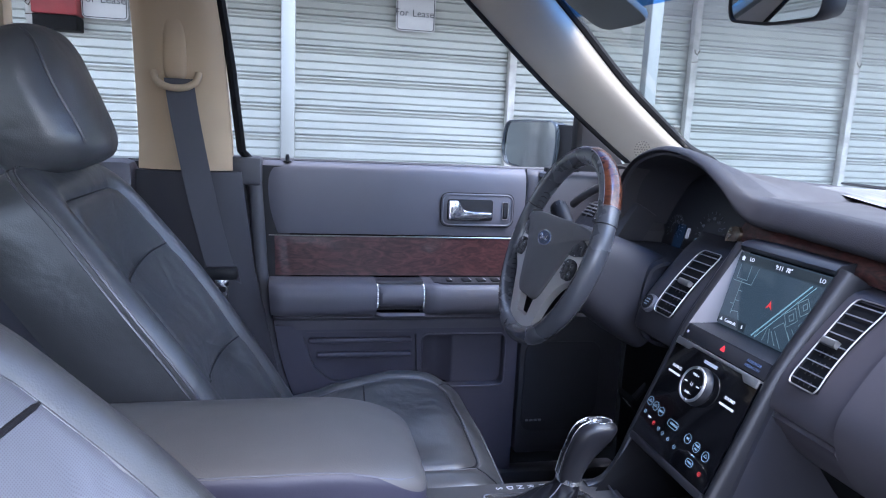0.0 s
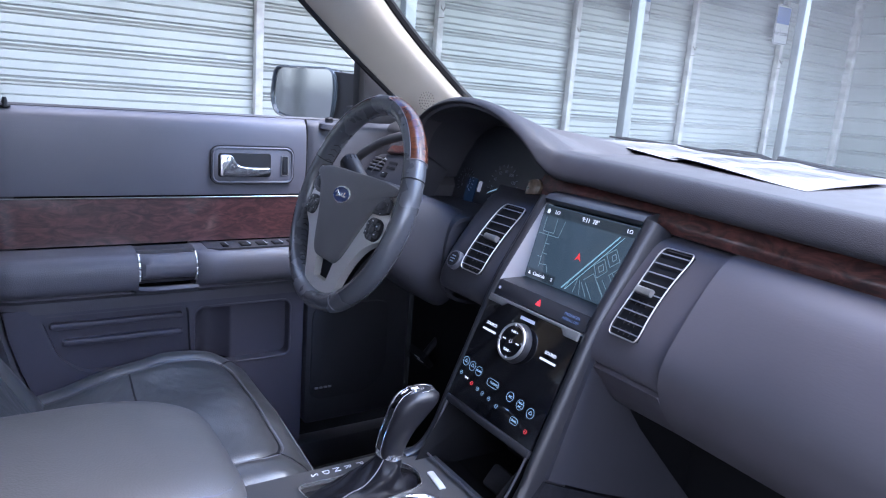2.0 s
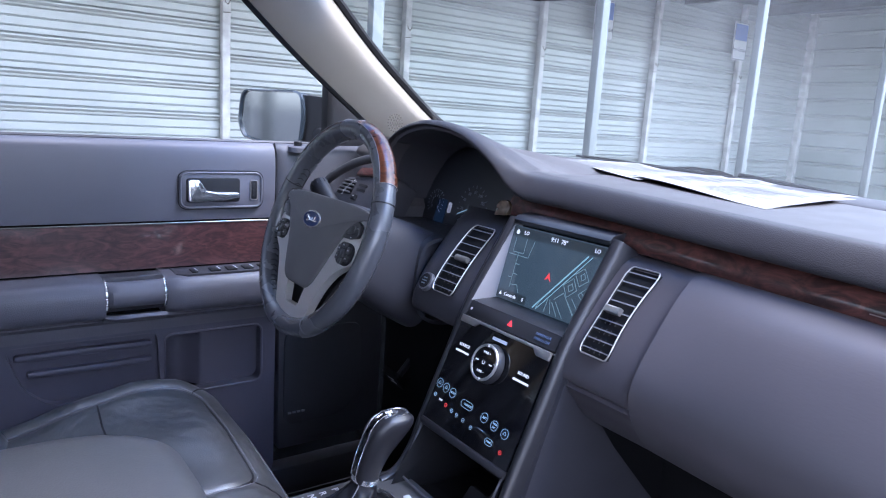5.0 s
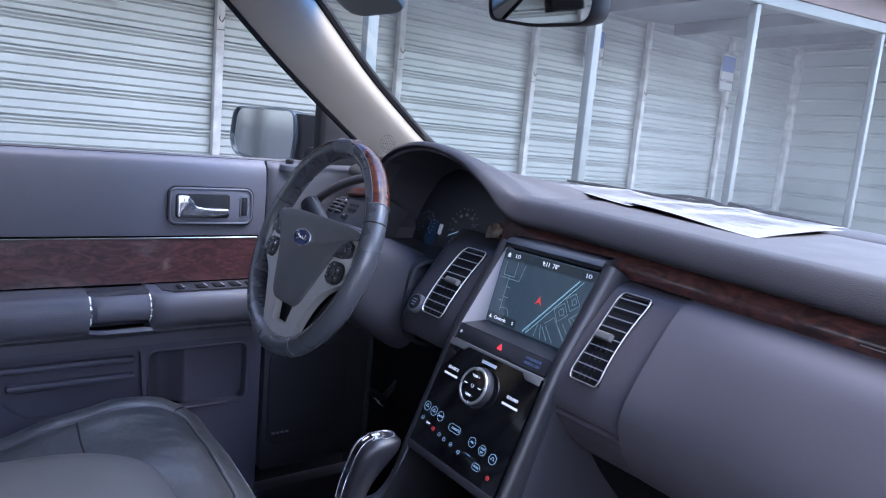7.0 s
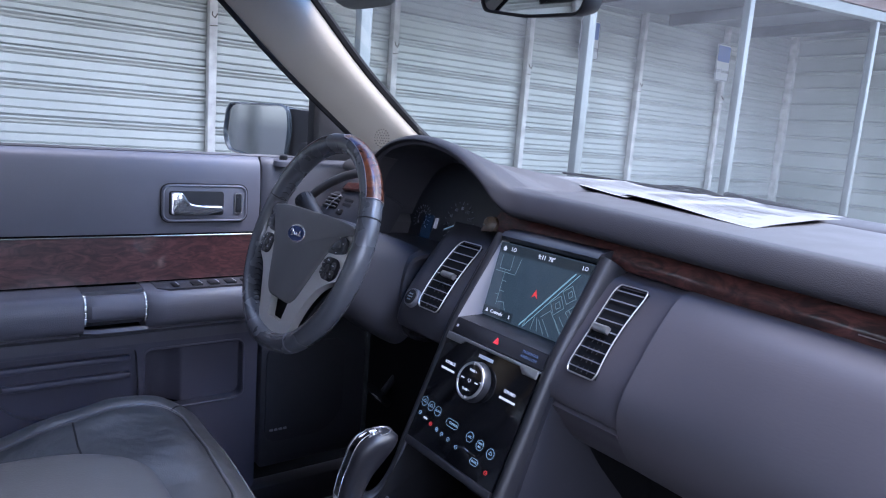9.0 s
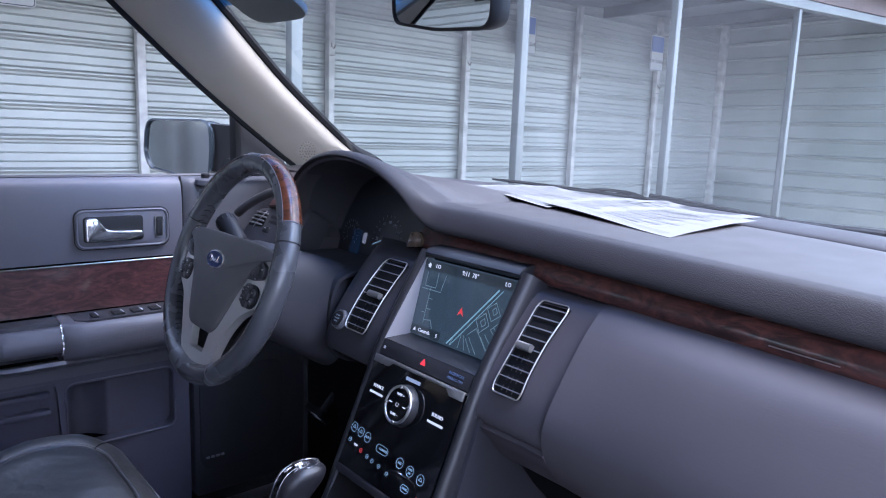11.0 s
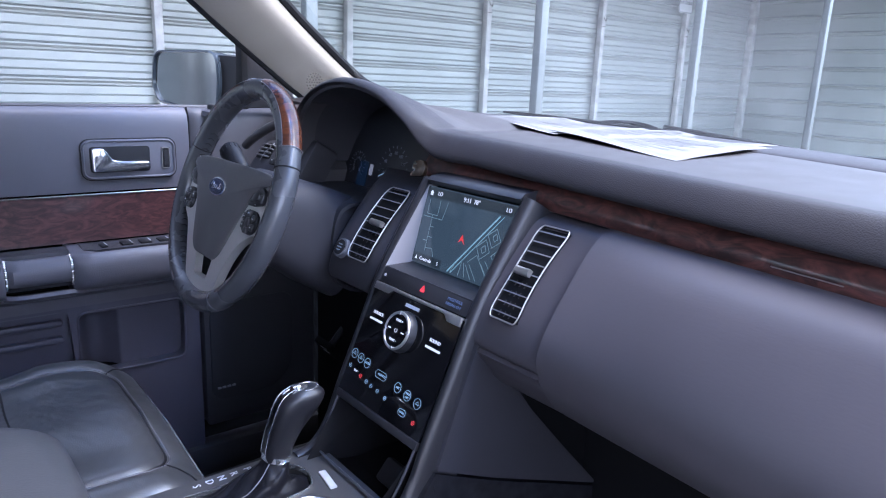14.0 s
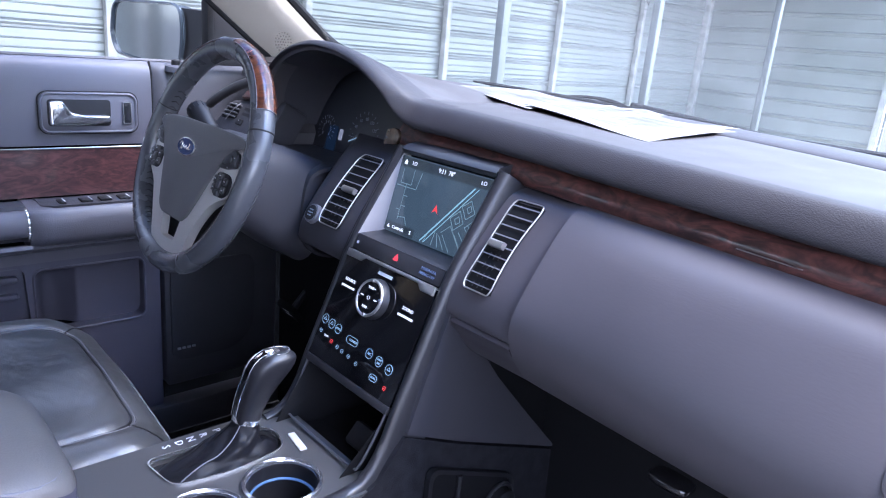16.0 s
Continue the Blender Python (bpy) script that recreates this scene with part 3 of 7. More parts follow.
def ws_point(y, s):
    """A point of the windshield: s from 0 at the cowl to 1 at the roof."""
    a, b = Vector((ws_bottom(y), y, 1.068 + 0.018 * y)), Vector((ws_top(y), y, 1.44))
    p = a.lerp(b, s)
    bow = 0.02 * 4 * s * (1 - s)
    return p + Vector((bow * 0.65, 0, bow * 0.76))


glass = part("pane", surface(lambda u, v: ws_point((u - 0.5) * 1.30, v * 0.83), 24, 16), M_windshield, windshield)
glass.visible_shadow = False
band = part("tint_band", surface(lambda u, v: ws_point((u - 0.5) * 1.30, 0.83 + v * 0.17), 24, 4), glass_material("blue_tint", (0.08, 0.26, 0.62), 0.8), windshield, "blue tinted band")
part("seal", tubed([ws_point(y, 0.0) + Vector((0, 0, 0.0)) for y in [(-0.66 + 1.32 * k / 30) for k in range(31)]], 0.004, 6), M_rubber, windshield)
cowl = part("cowl", thicken(surface(lambda u, v: (ws_bottom((u - 0.5) * 1.4) + 0.01 + 0.14 * v, (u - 0.5) * 1.4, 1.045 - 0.05 * v), 20, 4), 0.01), M_rubber)
tagged(cowl, "black plastic cowl outside the windshield", "cowl", kind="structure")

PILLAR = [(1.48, (0.10, 0.655), (0.26, 0.595)), (1.366, (0.235, 0.672), (0.392, 0.615)), (1.27, (0.348, 0.678), (0.492, 0.62)),
          (1.20, (0.437, 0.68), (0.575, 0.622)), (1.128, (0.533, 0.682), (0.672, 0.626)), (1.095, (0.578, 0.684), (0.745, 0.63)), (1.03, (0.64, 0.69), (0.80, 0.63))]


def pillar_rows(sign):
    rows = []
    for z, (xo, yo), (xi, yi) in PILLAR:
        a, b = Vector((xo, yo, z - 0.004)), Vector((xi, yi, z + 0.004))
        ring = []
        for k in range(9):
            t = k / 8
            p = a.lerp(b, t)
            bulge = 0.024 * t ** 0.7 * (1 - t ** 7)
            q = p + Vector((-0.35, -0.94, 0)) * bulge
            ring.append(Vector((q.x, sign * q.y, q.z)))
        rows.append(ring)
    cols = [spline([r[k] for r in rows], 5) for k in range(9)]
    return [[c[i] for c in cols] for i in range(len(cols[0]))]


def a_pillar(name, sign):
    p = thing(name, "sloping beige pillar trim between windshield and side window", "pillar trim", kind="structure")
    rows = pillar_rows(sign)
    bm = bmesh.new()
    loft(bm, rows, False, False)
    part("trim_panel", thicken(bm, 0.006, (0.3, sign, 0)), M_pillar, p)
    part("seal", tubed([r[-1] + Vector((0.006, sign * 0.004, 0.004)) for r in rows], 0.010, 8), M_rubber, p, "black rubber edge")
    part("door_seal", tubed([r[0] + Vector((-0.002, sign * 0.004, -0.002)) for r in rows], 0.0060, 8), M_rubber, p, "black rubber edge")
    return p, rows


pillar_left, rows_left = a_pillar("trim_1", 1)
pillar_right, _ = a_pillar("trim_2", -1)
# perforated speaker rosette at the foot of the pillar
bm = bmesh.new()
for ring_n, ring_r in ((1, 0.0), (6, 0.006), (12, 0.012), (18, 0.018)):
    for k in range(ring_n):
        a = 2 * math.pi * k / ring_n
        bmesh.ops.create_circle(bm, cap_ends=True, radius=0.0017, segments=6,
                                matrix=Matrix.Translation((0.565 + ring_r * math.cos(a) * 0.95, 0.6245 + 0.0 * k, 1.128 + ring_r * math.sin(a))) @ Matrix.Rotation(radians(90), 4, "X") @ Matrix.Rotation(radians(-18), 4, "Y"))
speaker = part("speaker_holes", bm, mat("tan_hole", (0.05, 0.044, 0.035), 0.9), pillar_left, "round perforated speaker grille")


def b_pillar(name, sign):
    p = thing(name, "upright pillar, beige above and dark below the belt line", "pillar trim", kind="structure")
    rings = []
    for z, x0, x1, y in ((1.05, -0.468, -0.292, 0.685), (1.10, -0.466, -0.293, 0.684), (1.3, -0.468, -0.306, 0.665), (1.5, -0.474, -0.335, 0.635)):
        rings.append([(x0 + (x1 - x0) * k / 8, sign * (y - 0.028 * (1 - (k / 4 - 1) ** 4)), z) for k in range(9)] + [(x1, sign * (y + 0.04), z), (x0, sign * (y + 0.04), z)])
    part("upper_trim", lofted(rings), M_beige, p)
    rings = []
    for z, x0, x1, y in ((0.28, -0.50, -0.10, 0.70), (0.45, -0.49, -0.15, 0.70), (0.62, -0.47, -0.20, 0.695), (0.85, -0.475, -0.25, 0.69), (1.047, -0.475, -0.275, 0.69)):
        rings.append([(x0 + (x1 - x0) * k / 8, sign * (y - 0.03 * (1 - (k / 4 - 1) ** 4)), z) for k in range(9)] + [(x1, sign * (y + 0.05), z), (x0, sign * (y + 0.05), z)])
    part("lower_trim", lofted(rings), M_dash_hard, p, "dark charcoal lower trim")
    return p


skin = part("wall_side", boxed((-0.52, 0.785, 0.15), (0.98, 0.80, 1.062)), M_car_paint, smooth=False)
tagged(skin, "dark painted steel side of the car", "car side", kind="structure")
jamb = part("door_jamb", boxed((-0.50, 0.735, 0.2), (-0.18, 0.783, 1.06)), M_black, smooth=False)
tagged(jamb, "black door jamb behind the driver's door", "door jamb", kind="structure")
b_pillar("trim_3", 1)
b_pillar("trim_4", -1)

for sign, nm in ((1, "wall_left"), (-1, "wall_right")):
    side = thing(nm, "rear side of the car with dark door lining and a window", "side panel", kind="structure")
    part("lining", boxed((-2.3, min(sign * 0.68, sign * 0.75), 0.25), (-0.478, max(sign * 0.68, sign * 0.75), 1.065), 0.02), M_door, side)
    part("roof_rail", boxed((-2.3, min(sign * 0.60, sign * 0.66), 1.39), (-0.30, max(sign * 0.60, sign * 0.66), 1.50), 0.02), M_headliner, side)
    part("rear_pillar", boxed((-0.80, min(sign * 0.63, sign * 0.68), 1.06), (-0.668, max(sign * 0.63, sign * 0.68), 1.45), 0.02), M_beige, side)
    g = part("pane", surface(lambda u, v: (-2.25 + 1.78 * u, sign * (0.70 - 0.06 * v), 1.06 + 0.40 * v), 2, 2), glass_material("privacy_glass", (0.55, 0.58, 0.58), 1.0) if sign < 0 else M_side_glass, side)
    g.visible_shadow = False
sill = part("door_sill", boxed((-0.45, -0.78, 0.2), (0.62, -0.70, 0.31), 0.015), M_black)
tagged(sill, "black plastic sill of the open door", "door sill", kind="structure")


# ======== driver's door ========
door = thing("door_1", "closed driver's door with dark vinyl panel, wood trim and armrest", "door", kind="structure")


def door_rear(z):
    """The rear edge of the door panel at a height."""
    pts = ((0.30, -0.02), (0.45, -0.11), (0.547, -0.169), (0.65, -0.200), (0.758, -0.216), (1.08, -0.238))
    for (z0, x0), (z1, x1) in zip(pts, pts[1:]):
        if z <= z1:
            return x0 + (x1 - x0) * max(0, (z - z0)) / (z1 - z0)
    return -0.238


def door_strip(prof, x1, nx=24, x0=None):
    """A panel from the door's rear edge to x1 with a profile of (y, z)."""
    def fn(u, v):
        k = v * (len(prof) - 1)
        i = min(int(k), len(prof) - 2)
        t = k - i
        y = prof[i][0] * (1 - t) + prof[i + 1][0] * t
        z = prof[i][1] * (1 - t) + prof[i + 1][1] * t
        a = door_rear(z) if x0 is None else x0
        edge = max(0.0, 1 - u * 14)
        return (a + (x1 - a) * u, y + 0.012 * edge ** 2, z)
    return surface(fn, nx, 3 * (len(prof) - 1))


UPPER = [(p.x, p.y) for p in spline([(0.775, 1.065), (0.757, 1.0705), (0.741, 1.066), (0.731, 1.052), (0.727, 1.02), (0.7275, 0.97), (0.731, 0.93), (0.733, 0.917)], 4)]
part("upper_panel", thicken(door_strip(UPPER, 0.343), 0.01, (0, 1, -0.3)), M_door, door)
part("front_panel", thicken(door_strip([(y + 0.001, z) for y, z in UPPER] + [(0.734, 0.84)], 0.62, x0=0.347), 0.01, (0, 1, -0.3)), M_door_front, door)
part("panel_gap", tubed([(0.345, 0.7315, z) for z in (0.75, 0.85, 0.95, 1.0, 1.05)] + [(0.345, 0.742, 1.071)], 0.0022, 6), M_rubber, door, "dark gap between the door panels")
part("trim_gap", tubed([(x, 0.7275, 0.9135) for x in [door_rear(0.91) + 0.004 + k * 0.05 for k in range(12)]], 0.0009, 6), M_silver, door, "thin bright line above the wood")
part("wood_trim", thicken(door_strip([(0.7295, 0.911), (0.7290, 0.868), (0.7280, 0.826)], 0.343), 0.006, (0, 1, -0.3)), M_wood_door, door, "glossy dark burl wood trim")
# armrest with a pull cup between two chrome bands
ARM = [(p.x, p.y) for p in spline([(0.735, 0.822), (0.700, 0.8225), (0.668, 0.819), (0.655, 0.805), (0.652, 0.785), (0.657, 0.762), (0.672, 0.750), (0.715, 0.744)], 4)]
part("armrest", thicken(door_strip(ARM, 0.004, 14), 0.008, (0, 1, -0.3)), M_door_mid, door, "padded vinyl armrest")
part("armrest", thicken(door_strip(ARM, 0.345, 14, x0=0.109), 0.008, (0, 1, -0.3)), M_door_mid, door, "padded vinyl armrest")
part("armrest", thicken(door_strip(ARM[-8:], 0.109, 6, x0=0.004), 0.008, (0, 1, -0.3)), M_door_mid, door, "edge of the armrest under the pull cup")
GRIP = [(p.x, p.y) for p in spline([(0.692, 0.812), (0.672, 0.817), (0.660, 0.806), (0.656, 0.790), (0.660, 0.776), (0.672, 0.770), (0.690, 0.775)], 4)]
part("pull_handle", thicken(door_strip(GRIP, 0.109, 8, x0=0.004), 0.006, (0, 1, -0.3)), M_door_mid, door, "grab bar across the pull cup")
part("pull_cup", boxed((0.002, 0.690, 0.757), (0.111, 0.732, 0.8215), 0.003), M_dash_hard, door, "dark recess behind the grab bar")
for x in (0.0065, 0.1065):
    bm = bmesh.new()
    for k, (y, z) in enumerate(GRIP[:-4]):
        if k % 3 != 2:
            box(bm, (x - 0.0022, y - 0.0035, z - 0.003), (x + 0.0022, y + 0.0035, z + 0.003), 0.001)
    part("chrome_band", bm, M_chrome, door, "segmented chrome band")
switches = part("switch_panel", thicken(door_strip([(0.724, 0.8235), (0.70, 0.8250), (0.667, 0.8225)], 0.325, 10, x0=0.130), 0.004, (0, 1, -0.3)), M_dash_hard, door, "flat window switch panel")
for x, w in ((0.165, 0.012), (0.205, 0.020), (0.238, 0.020), (0.271, 0.020), (0.304, 0.020)):
    part("switch", boxed((x - w / 2, 0.675, 0.8225), (x + w / 2, 0.700, 0.8275), 0.002), M_black, switches)
    part("switch_edge", boxed((x + w / 2 - 0.003, 0.676, 0.8272), (x + w / 2 - 0.0015, 0.699, 0.8280)), M_print, switches)
# release lever in its bezel
MB = Matrix.Translation((0.231, 0.7245, 0.977)) @ Matrix.Rotation(radians(90), 4, "X") @ Matrix.Diagonal((1.07, 1.03, 1.0, 1.0))
bezel = part("handle_bezel", plate(rounded(0.152, 0.068, 0.014), 0.008, MB @ Matrix.Translation((0, 0, 0.003)), 0.003), M_door, door, "charcoal bezel round the door release")
part("bezel_rim", tubed([MB @ Vector((x, y, 0.0035)) for x, y in rounded(0.150, 0.066, 0.014, 6)], 0.0024, 6, True), M_door, bezel)
part("bezel_groove", ring_plate(rounded(0.1585, 0.0745, 0.0165, 6), rounded(0.1555, 0.0715, 0.015, 6), 0.002, MB @ Matrix.Translation((0, 0, 0.0012))), M_black, bezel, "dark gap round the bezel")
part("cup", plate(rounded(0.098, 0.046, 0.006), 0.006, MB @ Matrix.Translation((-0.016, 0, 0.0045)), 0.001), M_black, bezel)
lever = [(-0.063, 0.021), (-0.044, 0.021), (-0.030, 0.000), (-0.012, -0.003), (0.030, -0.004), (0.031, -0.015), (0.0, -0.021), (-0.063, -0.021)]
part("release_lever", plate(round_poly(lever, 0.005), 0.012, MB @ Matrix.Translation((0, 0, 0.014)), 0.003), M_chrome, bezel, "chrome door release lever")
part("lock_switch", plate(rounded(0.011, 0.036, 0.002), 0.006, MB @ Matrix.Translation((0.060, 0, 0.0055)), 0.001), M_black, bezel)
part("lock_edge", ring_plate(rounded(0.014, 0.039, 0.003), rounded(0.0115, 0.0365, 0.002), 0.002, MB @ Matrix.Translation((0.060, 0, 0.0058))), M_silver, bezel)
part("lock_mark", plate(rounded(0.005, 0.026, 0.001), 0.002, MB @ Matrix.Translation((0.060, 0, 0.0065))), M_gray_metal, bezel)
# lower panel with its grille and map pocket
LOWER = [(0.716, 0.744), (0.706, 0.742), (0.703, 0.736), (0.712, 0.728), (0.714, 0.70), (0.716, 0.55), (0.716, 0.40), (0.72, 0.38), (0.73, 0.33)]
MD = Matrix.Translation((0, 0.7135, 0)) @ Matrix.Rotation(radians(90), 4, "X")
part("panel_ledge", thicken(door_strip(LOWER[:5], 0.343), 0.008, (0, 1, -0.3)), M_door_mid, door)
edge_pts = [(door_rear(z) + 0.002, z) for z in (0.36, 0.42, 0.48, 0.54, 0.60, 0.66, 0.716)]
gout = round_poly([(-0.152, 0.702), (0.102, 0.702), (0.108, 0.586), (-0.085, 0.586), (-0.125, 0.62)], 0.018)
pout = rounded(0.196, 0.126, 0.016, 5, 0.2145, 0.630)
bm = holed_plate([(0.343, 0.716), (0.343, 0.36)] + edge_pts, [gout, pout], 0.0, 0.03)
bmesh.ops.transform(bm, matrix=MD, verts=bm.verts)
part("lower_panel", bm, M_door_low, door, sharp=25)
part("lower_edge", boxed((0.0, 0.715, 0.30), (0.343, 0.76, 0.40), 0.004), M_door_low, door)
part("carpet_edge", boxed((0.0, 0.70, 0.28), (0.62, 0.75, 0.352), 0.01), M_dash_hard, door, "plastic edge at the foot of the door")
grille = part("grille_back", plate(gout, 0.004, MD @ Matrix.Translation((0, 0, -0.016))), M_door_low, door, "recess with two level bars")
for z in (0.681, 0.648):
    x0 = -0.137 if z > 0.66 else -0.118
    part("grille_bar", boxed((x0, 0.711, z - 0.007), (0.092, 0.728, z + 0.006), 0.005), M_door_low, grille)
def pocket_wall(u, v):
    """The back of the map pocket: shallow, with a rounded bottle hollow at its rear end."""
    x = 0.1145 + 0.200 * u
    near = max(-1.0, min(1.0, (x - 0.153) / 0.040))
    hollow = (0.5 + 0.5 * math.cos(math.pi * near)) ** 0.5 * min(1.0, 5 * (1 - v))
    return x, 0.7135 + 0.030 + 0.036 * hollow, 0.565 + 0.130 * v


pocket = part("map_pocket", surface(pocket_wall, 60, 16), M_door_low, door, "open map pocket with a bottle hollow")
part("pocket_lip", tubed([MD @ Vector((x, y, 0.0005)) for x, y in pout], 0.0028, 6, True), M_door_low, pocket)
# front speaker panel
MS = Matrix.Translation((0, 0.700, 0)) @ Matrix.Rotation(radians(90), 4, "X")
sp = round_poly([(0.347, 0.735), (0.60, 0.735), (0.60, 0.40), (0.347, 0.40)], 0.01)
spk = part("speaker_panel", plate(sp, 0.03, MS, 0.002), M_dash_hard, door, "dark speaker panel")
sg = round_poly([(0.358, 0.675), (0.545, 0.675), (0.545, 0.50), (0.50, 0.455), (0.358, 0.455)], 0.03)
part("speaker_grille", plate(sg, 0.008, MS @ Matrix.Translation((0, 0, 0.004)), 0.002), mat("speaker_cloth", (0.022, 0.022, 0.027), 0.8, bump=1.0, bump_scale=1500), spk, "fine black speaker grille")
for k in range(4):
    part("badge_bar", boxed((0.368 + k * 0.0105, 0.691, 0.4825), (0.3752 + k * 0.0105, 0.6955, 0.4865), 0.0008), M_slat, spk)
# sill, lock pin, tweeter knob, glass
part("corner_filler", boxed((-0.305, 0.700, 1.02), (-0.236, 0.778, 1.0775), 0.008), M_seal, door)
part("belt_seal", tubed([(x, 0.768, 1.0715) for x in (-0.29, 0.0, 0.3, 0.45)], 0.004, 6), M_seal, door)
bm = bmesh.new()
tube(bm, [(-0.185, 0.744, 1.066), (-0.185, 0.744, 1.078), (-0.185, 0.744, 1.084)], [0.0045, 0.0045, 0.003], 8)
tube(bm, [(-0.185, 0.744, 1.068), (-0.185, 0.744, 1.0705)], 0.009, 10)
part("lock_pin", bm, M_black, door)
bm = bmesh.new()
tube(bm, [(0.392, 0.731, 1.056), (0.392, 0.730, 1.0655), (0.392, 0.730, 1.068)], [0.020, 0.019, 0.014], 18)
knob = part("mirror_switch", bm, M_door_front, door, "low round base of the mirror adjuster")
bm = bmesh.new()
tube(bm, [(0.392, 0.729, 1.067), (0.392, 0.728, 1.077), (0.392, 0.728, 1.079)], [0.0085, 0.0085, 0.006], 14)
part("knob", bm, M_black, knob, "small black knob")
pane = part("pane", surface(lambda u, v: (-0.30 + min(0.757, 0.900 - 0.488 * v) * u, 0.772 - 0.10 * v, 1.07 + 0.40 * v), 4, 16), M_side_glass, door)
pane.visible_shadow = False
part("window_bar", boxed((0.446, 0.705, 1.07), (0.460, 0.735, 1.200), 0.003), M_rubber, door, "black upright bar at the window's front")
sail = [(0.460, 1.072), (0.460, 1.196), (0.475, 1.178), (0.565, 1.095), (0.575, 1.072)]
MSail = Matrix.Translation((0, 0.712, 0)) @ Matrix.Rotation(radians(90), 4, "X")
part("sail_panel", plate(sail, 0.02, MSail, 0.002), M_black, door, "black triangular corner panel")
part("rear_seal", tubed([(-0.262, 0.725, 1.072), (-0.275, 0.70, 1.09), (-0.292, 0.68, 1.25), (-0.325, 0.65, 1.48)], 0.009, 8), M_rubber, door, "black rubber window seal")
part("door_seal", tubed([(door_rear(z) - 0.016, 0.722, z) for z in (0.32, 0.40, 0.47, 0.54, 0.60, 0.68, 0.76, 0.86, 0.96, 1.06)], 0.0145, 12), M_seal, door, "grey rubber door seal")

# ======== door mirror outside ========
mirror = thing("door_mirror", "dark body-coloured door mirror outside the driver's window", "door mirror", at=(0.46, 0.86, 1.07))
gc = Vector((0.430, 0.958, 1.128)) - Vector((0.46, 0.86, 1.07))
# local x runs along the glass from the car outwards, y up, z out of the glass
ux = Vector((-0.06, 0.175, 0.0)).normalized()
uz = Vector((-0.175, -0.06, 0.0)).normalized()
MM = Matrix(((ux.x, 0, uz.x, gc.x), (ux.y, 0, uz.y, gc.y), (ux.z, 1, uz.z, gc.z), (0, 0, 0, 1)))
gl = round_poly([(-0.084, -0.080), (0.108, -0.056), (0.126, -0.02), (0.114, 0.052), (-0.090, 0.053), (-0.097, 0.0)], 0.028, 6)
part("glass", plate(gl, 0.003, MM), M_mirror_outside, mirror, "mirror glass")
rings = []
for k in range(9):
    t = k / 8
    s = 1.05 * (1 - 0.75 * t ** 3) ** 0.5
    rings.append([MM @ Vector((x * s + 0.01 * t, y * s, 0.004 - 0.10 * t)) for x, y in gl])
rings = [[MM @ Vector((x * 0.99, y * 0.99, 0.0005)) for x, y in gl], [MM @ Vector((x * 1.02, y * 1.03, 0.006)) for x, y in gl], [MM @ Vector((x * 1.07, y * 1.09, 0.004)) for x, y in gl]] + rings[1:]
bm = bmesh.new()
vs = loft(bm, rings, True, False)
bm.faces.new(vs[-1])
part("housing", bm, mat("blue_grey_paint", (0.030, 0.040, 0.052), 0.25, coat=0.6), mirror, "dark blue-grey painted housing")
part("foot", lofted([[MM @ Vector((-0.07, y, z)) for y, z in ((-0.055, 0.0), (0.05, 0.0), (0.05, -0.06), (-0.055, -0.06))], [MM @ Vector((-0.15, y, z)) for y, z in ((-0.06, -0.02), (0.045, -0.02), (0.045, -0.08), (-0.06, -0.08))], [MM @ Vector((-0.21, y, z)) for y, z in ((-0.06, -0.05), (0.03, -0.05), (0.03, -0.11), (-0.06, -0.11))]]), M_black, mirror, "black foot of the mirror")
part("arm", boxed((0.02, -0.10, -0.005), (0.09, 0.05, 0.035), 0.012), M_black, mirror)

# ======== seat belt ========
belt = thing("seat_belt", "grey driver's seat belt hanging from the pillar with its buckle tongue", "seat belt", at=(-0.36, 0.64, 1.2))
bm = bmesh.new()
pts = [(-0.382, 0.628, 1.222), (-0.372, 0.628, 1.15), (-0.35, 0.628, 1.03), (-0.327, 0.635, 0.92), (-0.312, 0.64, 0.862)]
pts = [Vector(p) - belt.location for p in spline(pts, 6)]
rings = []
for p in pts:
    rings.append([p + Vector(d) for d in ((-0.026, 0, 0), (0.026, 0.004, 0), (0.026, 0.0055, 0), (-0.026, 0.0015, 0))])
loft(bm, rings, True, True)
part("webbing", bm, M_webbing, belt)
bm = bmesh.new()
low = [Vector(p) - belt.location for p in spline([(-0.306, 0.655, 0.862), (-0.292, 0.672, 0.79), (-0.276, 0.684, 0.70), (-0.268, 0.690, 0.62)], 6)]
loft(bm, [[p + Vector(d) for d in ((-0.024, 0, 0), (0.024, 0.004, 0), (0.024, 0.0055, 0), (-0.024, 0.0015, 0))] for p in low], True, True)
part("lower_webbing", bm, M_webbing, belt)
part("guide_cover", pillow((-0.03, 0.012, 0.09), (0.045, 0.04, 0.15), 0.6, 0.5, 20, 12), M_beige, belt, "beige anchor cover")
bm = bmesh.new()
tube(bm, spline([(-0.066, -0.010, 0.034), (-0.062, -0.014, 0.018), (-0.045, -0.018, 0.007), (-0.026, -0.019, 0.004), (-0.006, -0.018, 0.007), (0.010, -0.014, 0.018), (0.014, -0.010, 0.034)], 5), 0.0065, 10)
part("guide_loop", bm, M_beige, belt, "beige guide loop")
part("tongue_grip", boxed((0.018, -0.022, -0.362), (0.082, 0.006, -0.338), 0.006), M_black, belt)
part("tongue", plate(round_poly([(-0.012, -0.03), (0.012, -0.03), (0.014, 0.01), (-0.014, 0.01)], 0.004), 0.003, Matrix.Translation((0.052, -0.008, -0.372)) @ Matrix.Rotation(radians(90), 4, "X"), 0.0006), M_chrome, belt, "bright steel tongue")
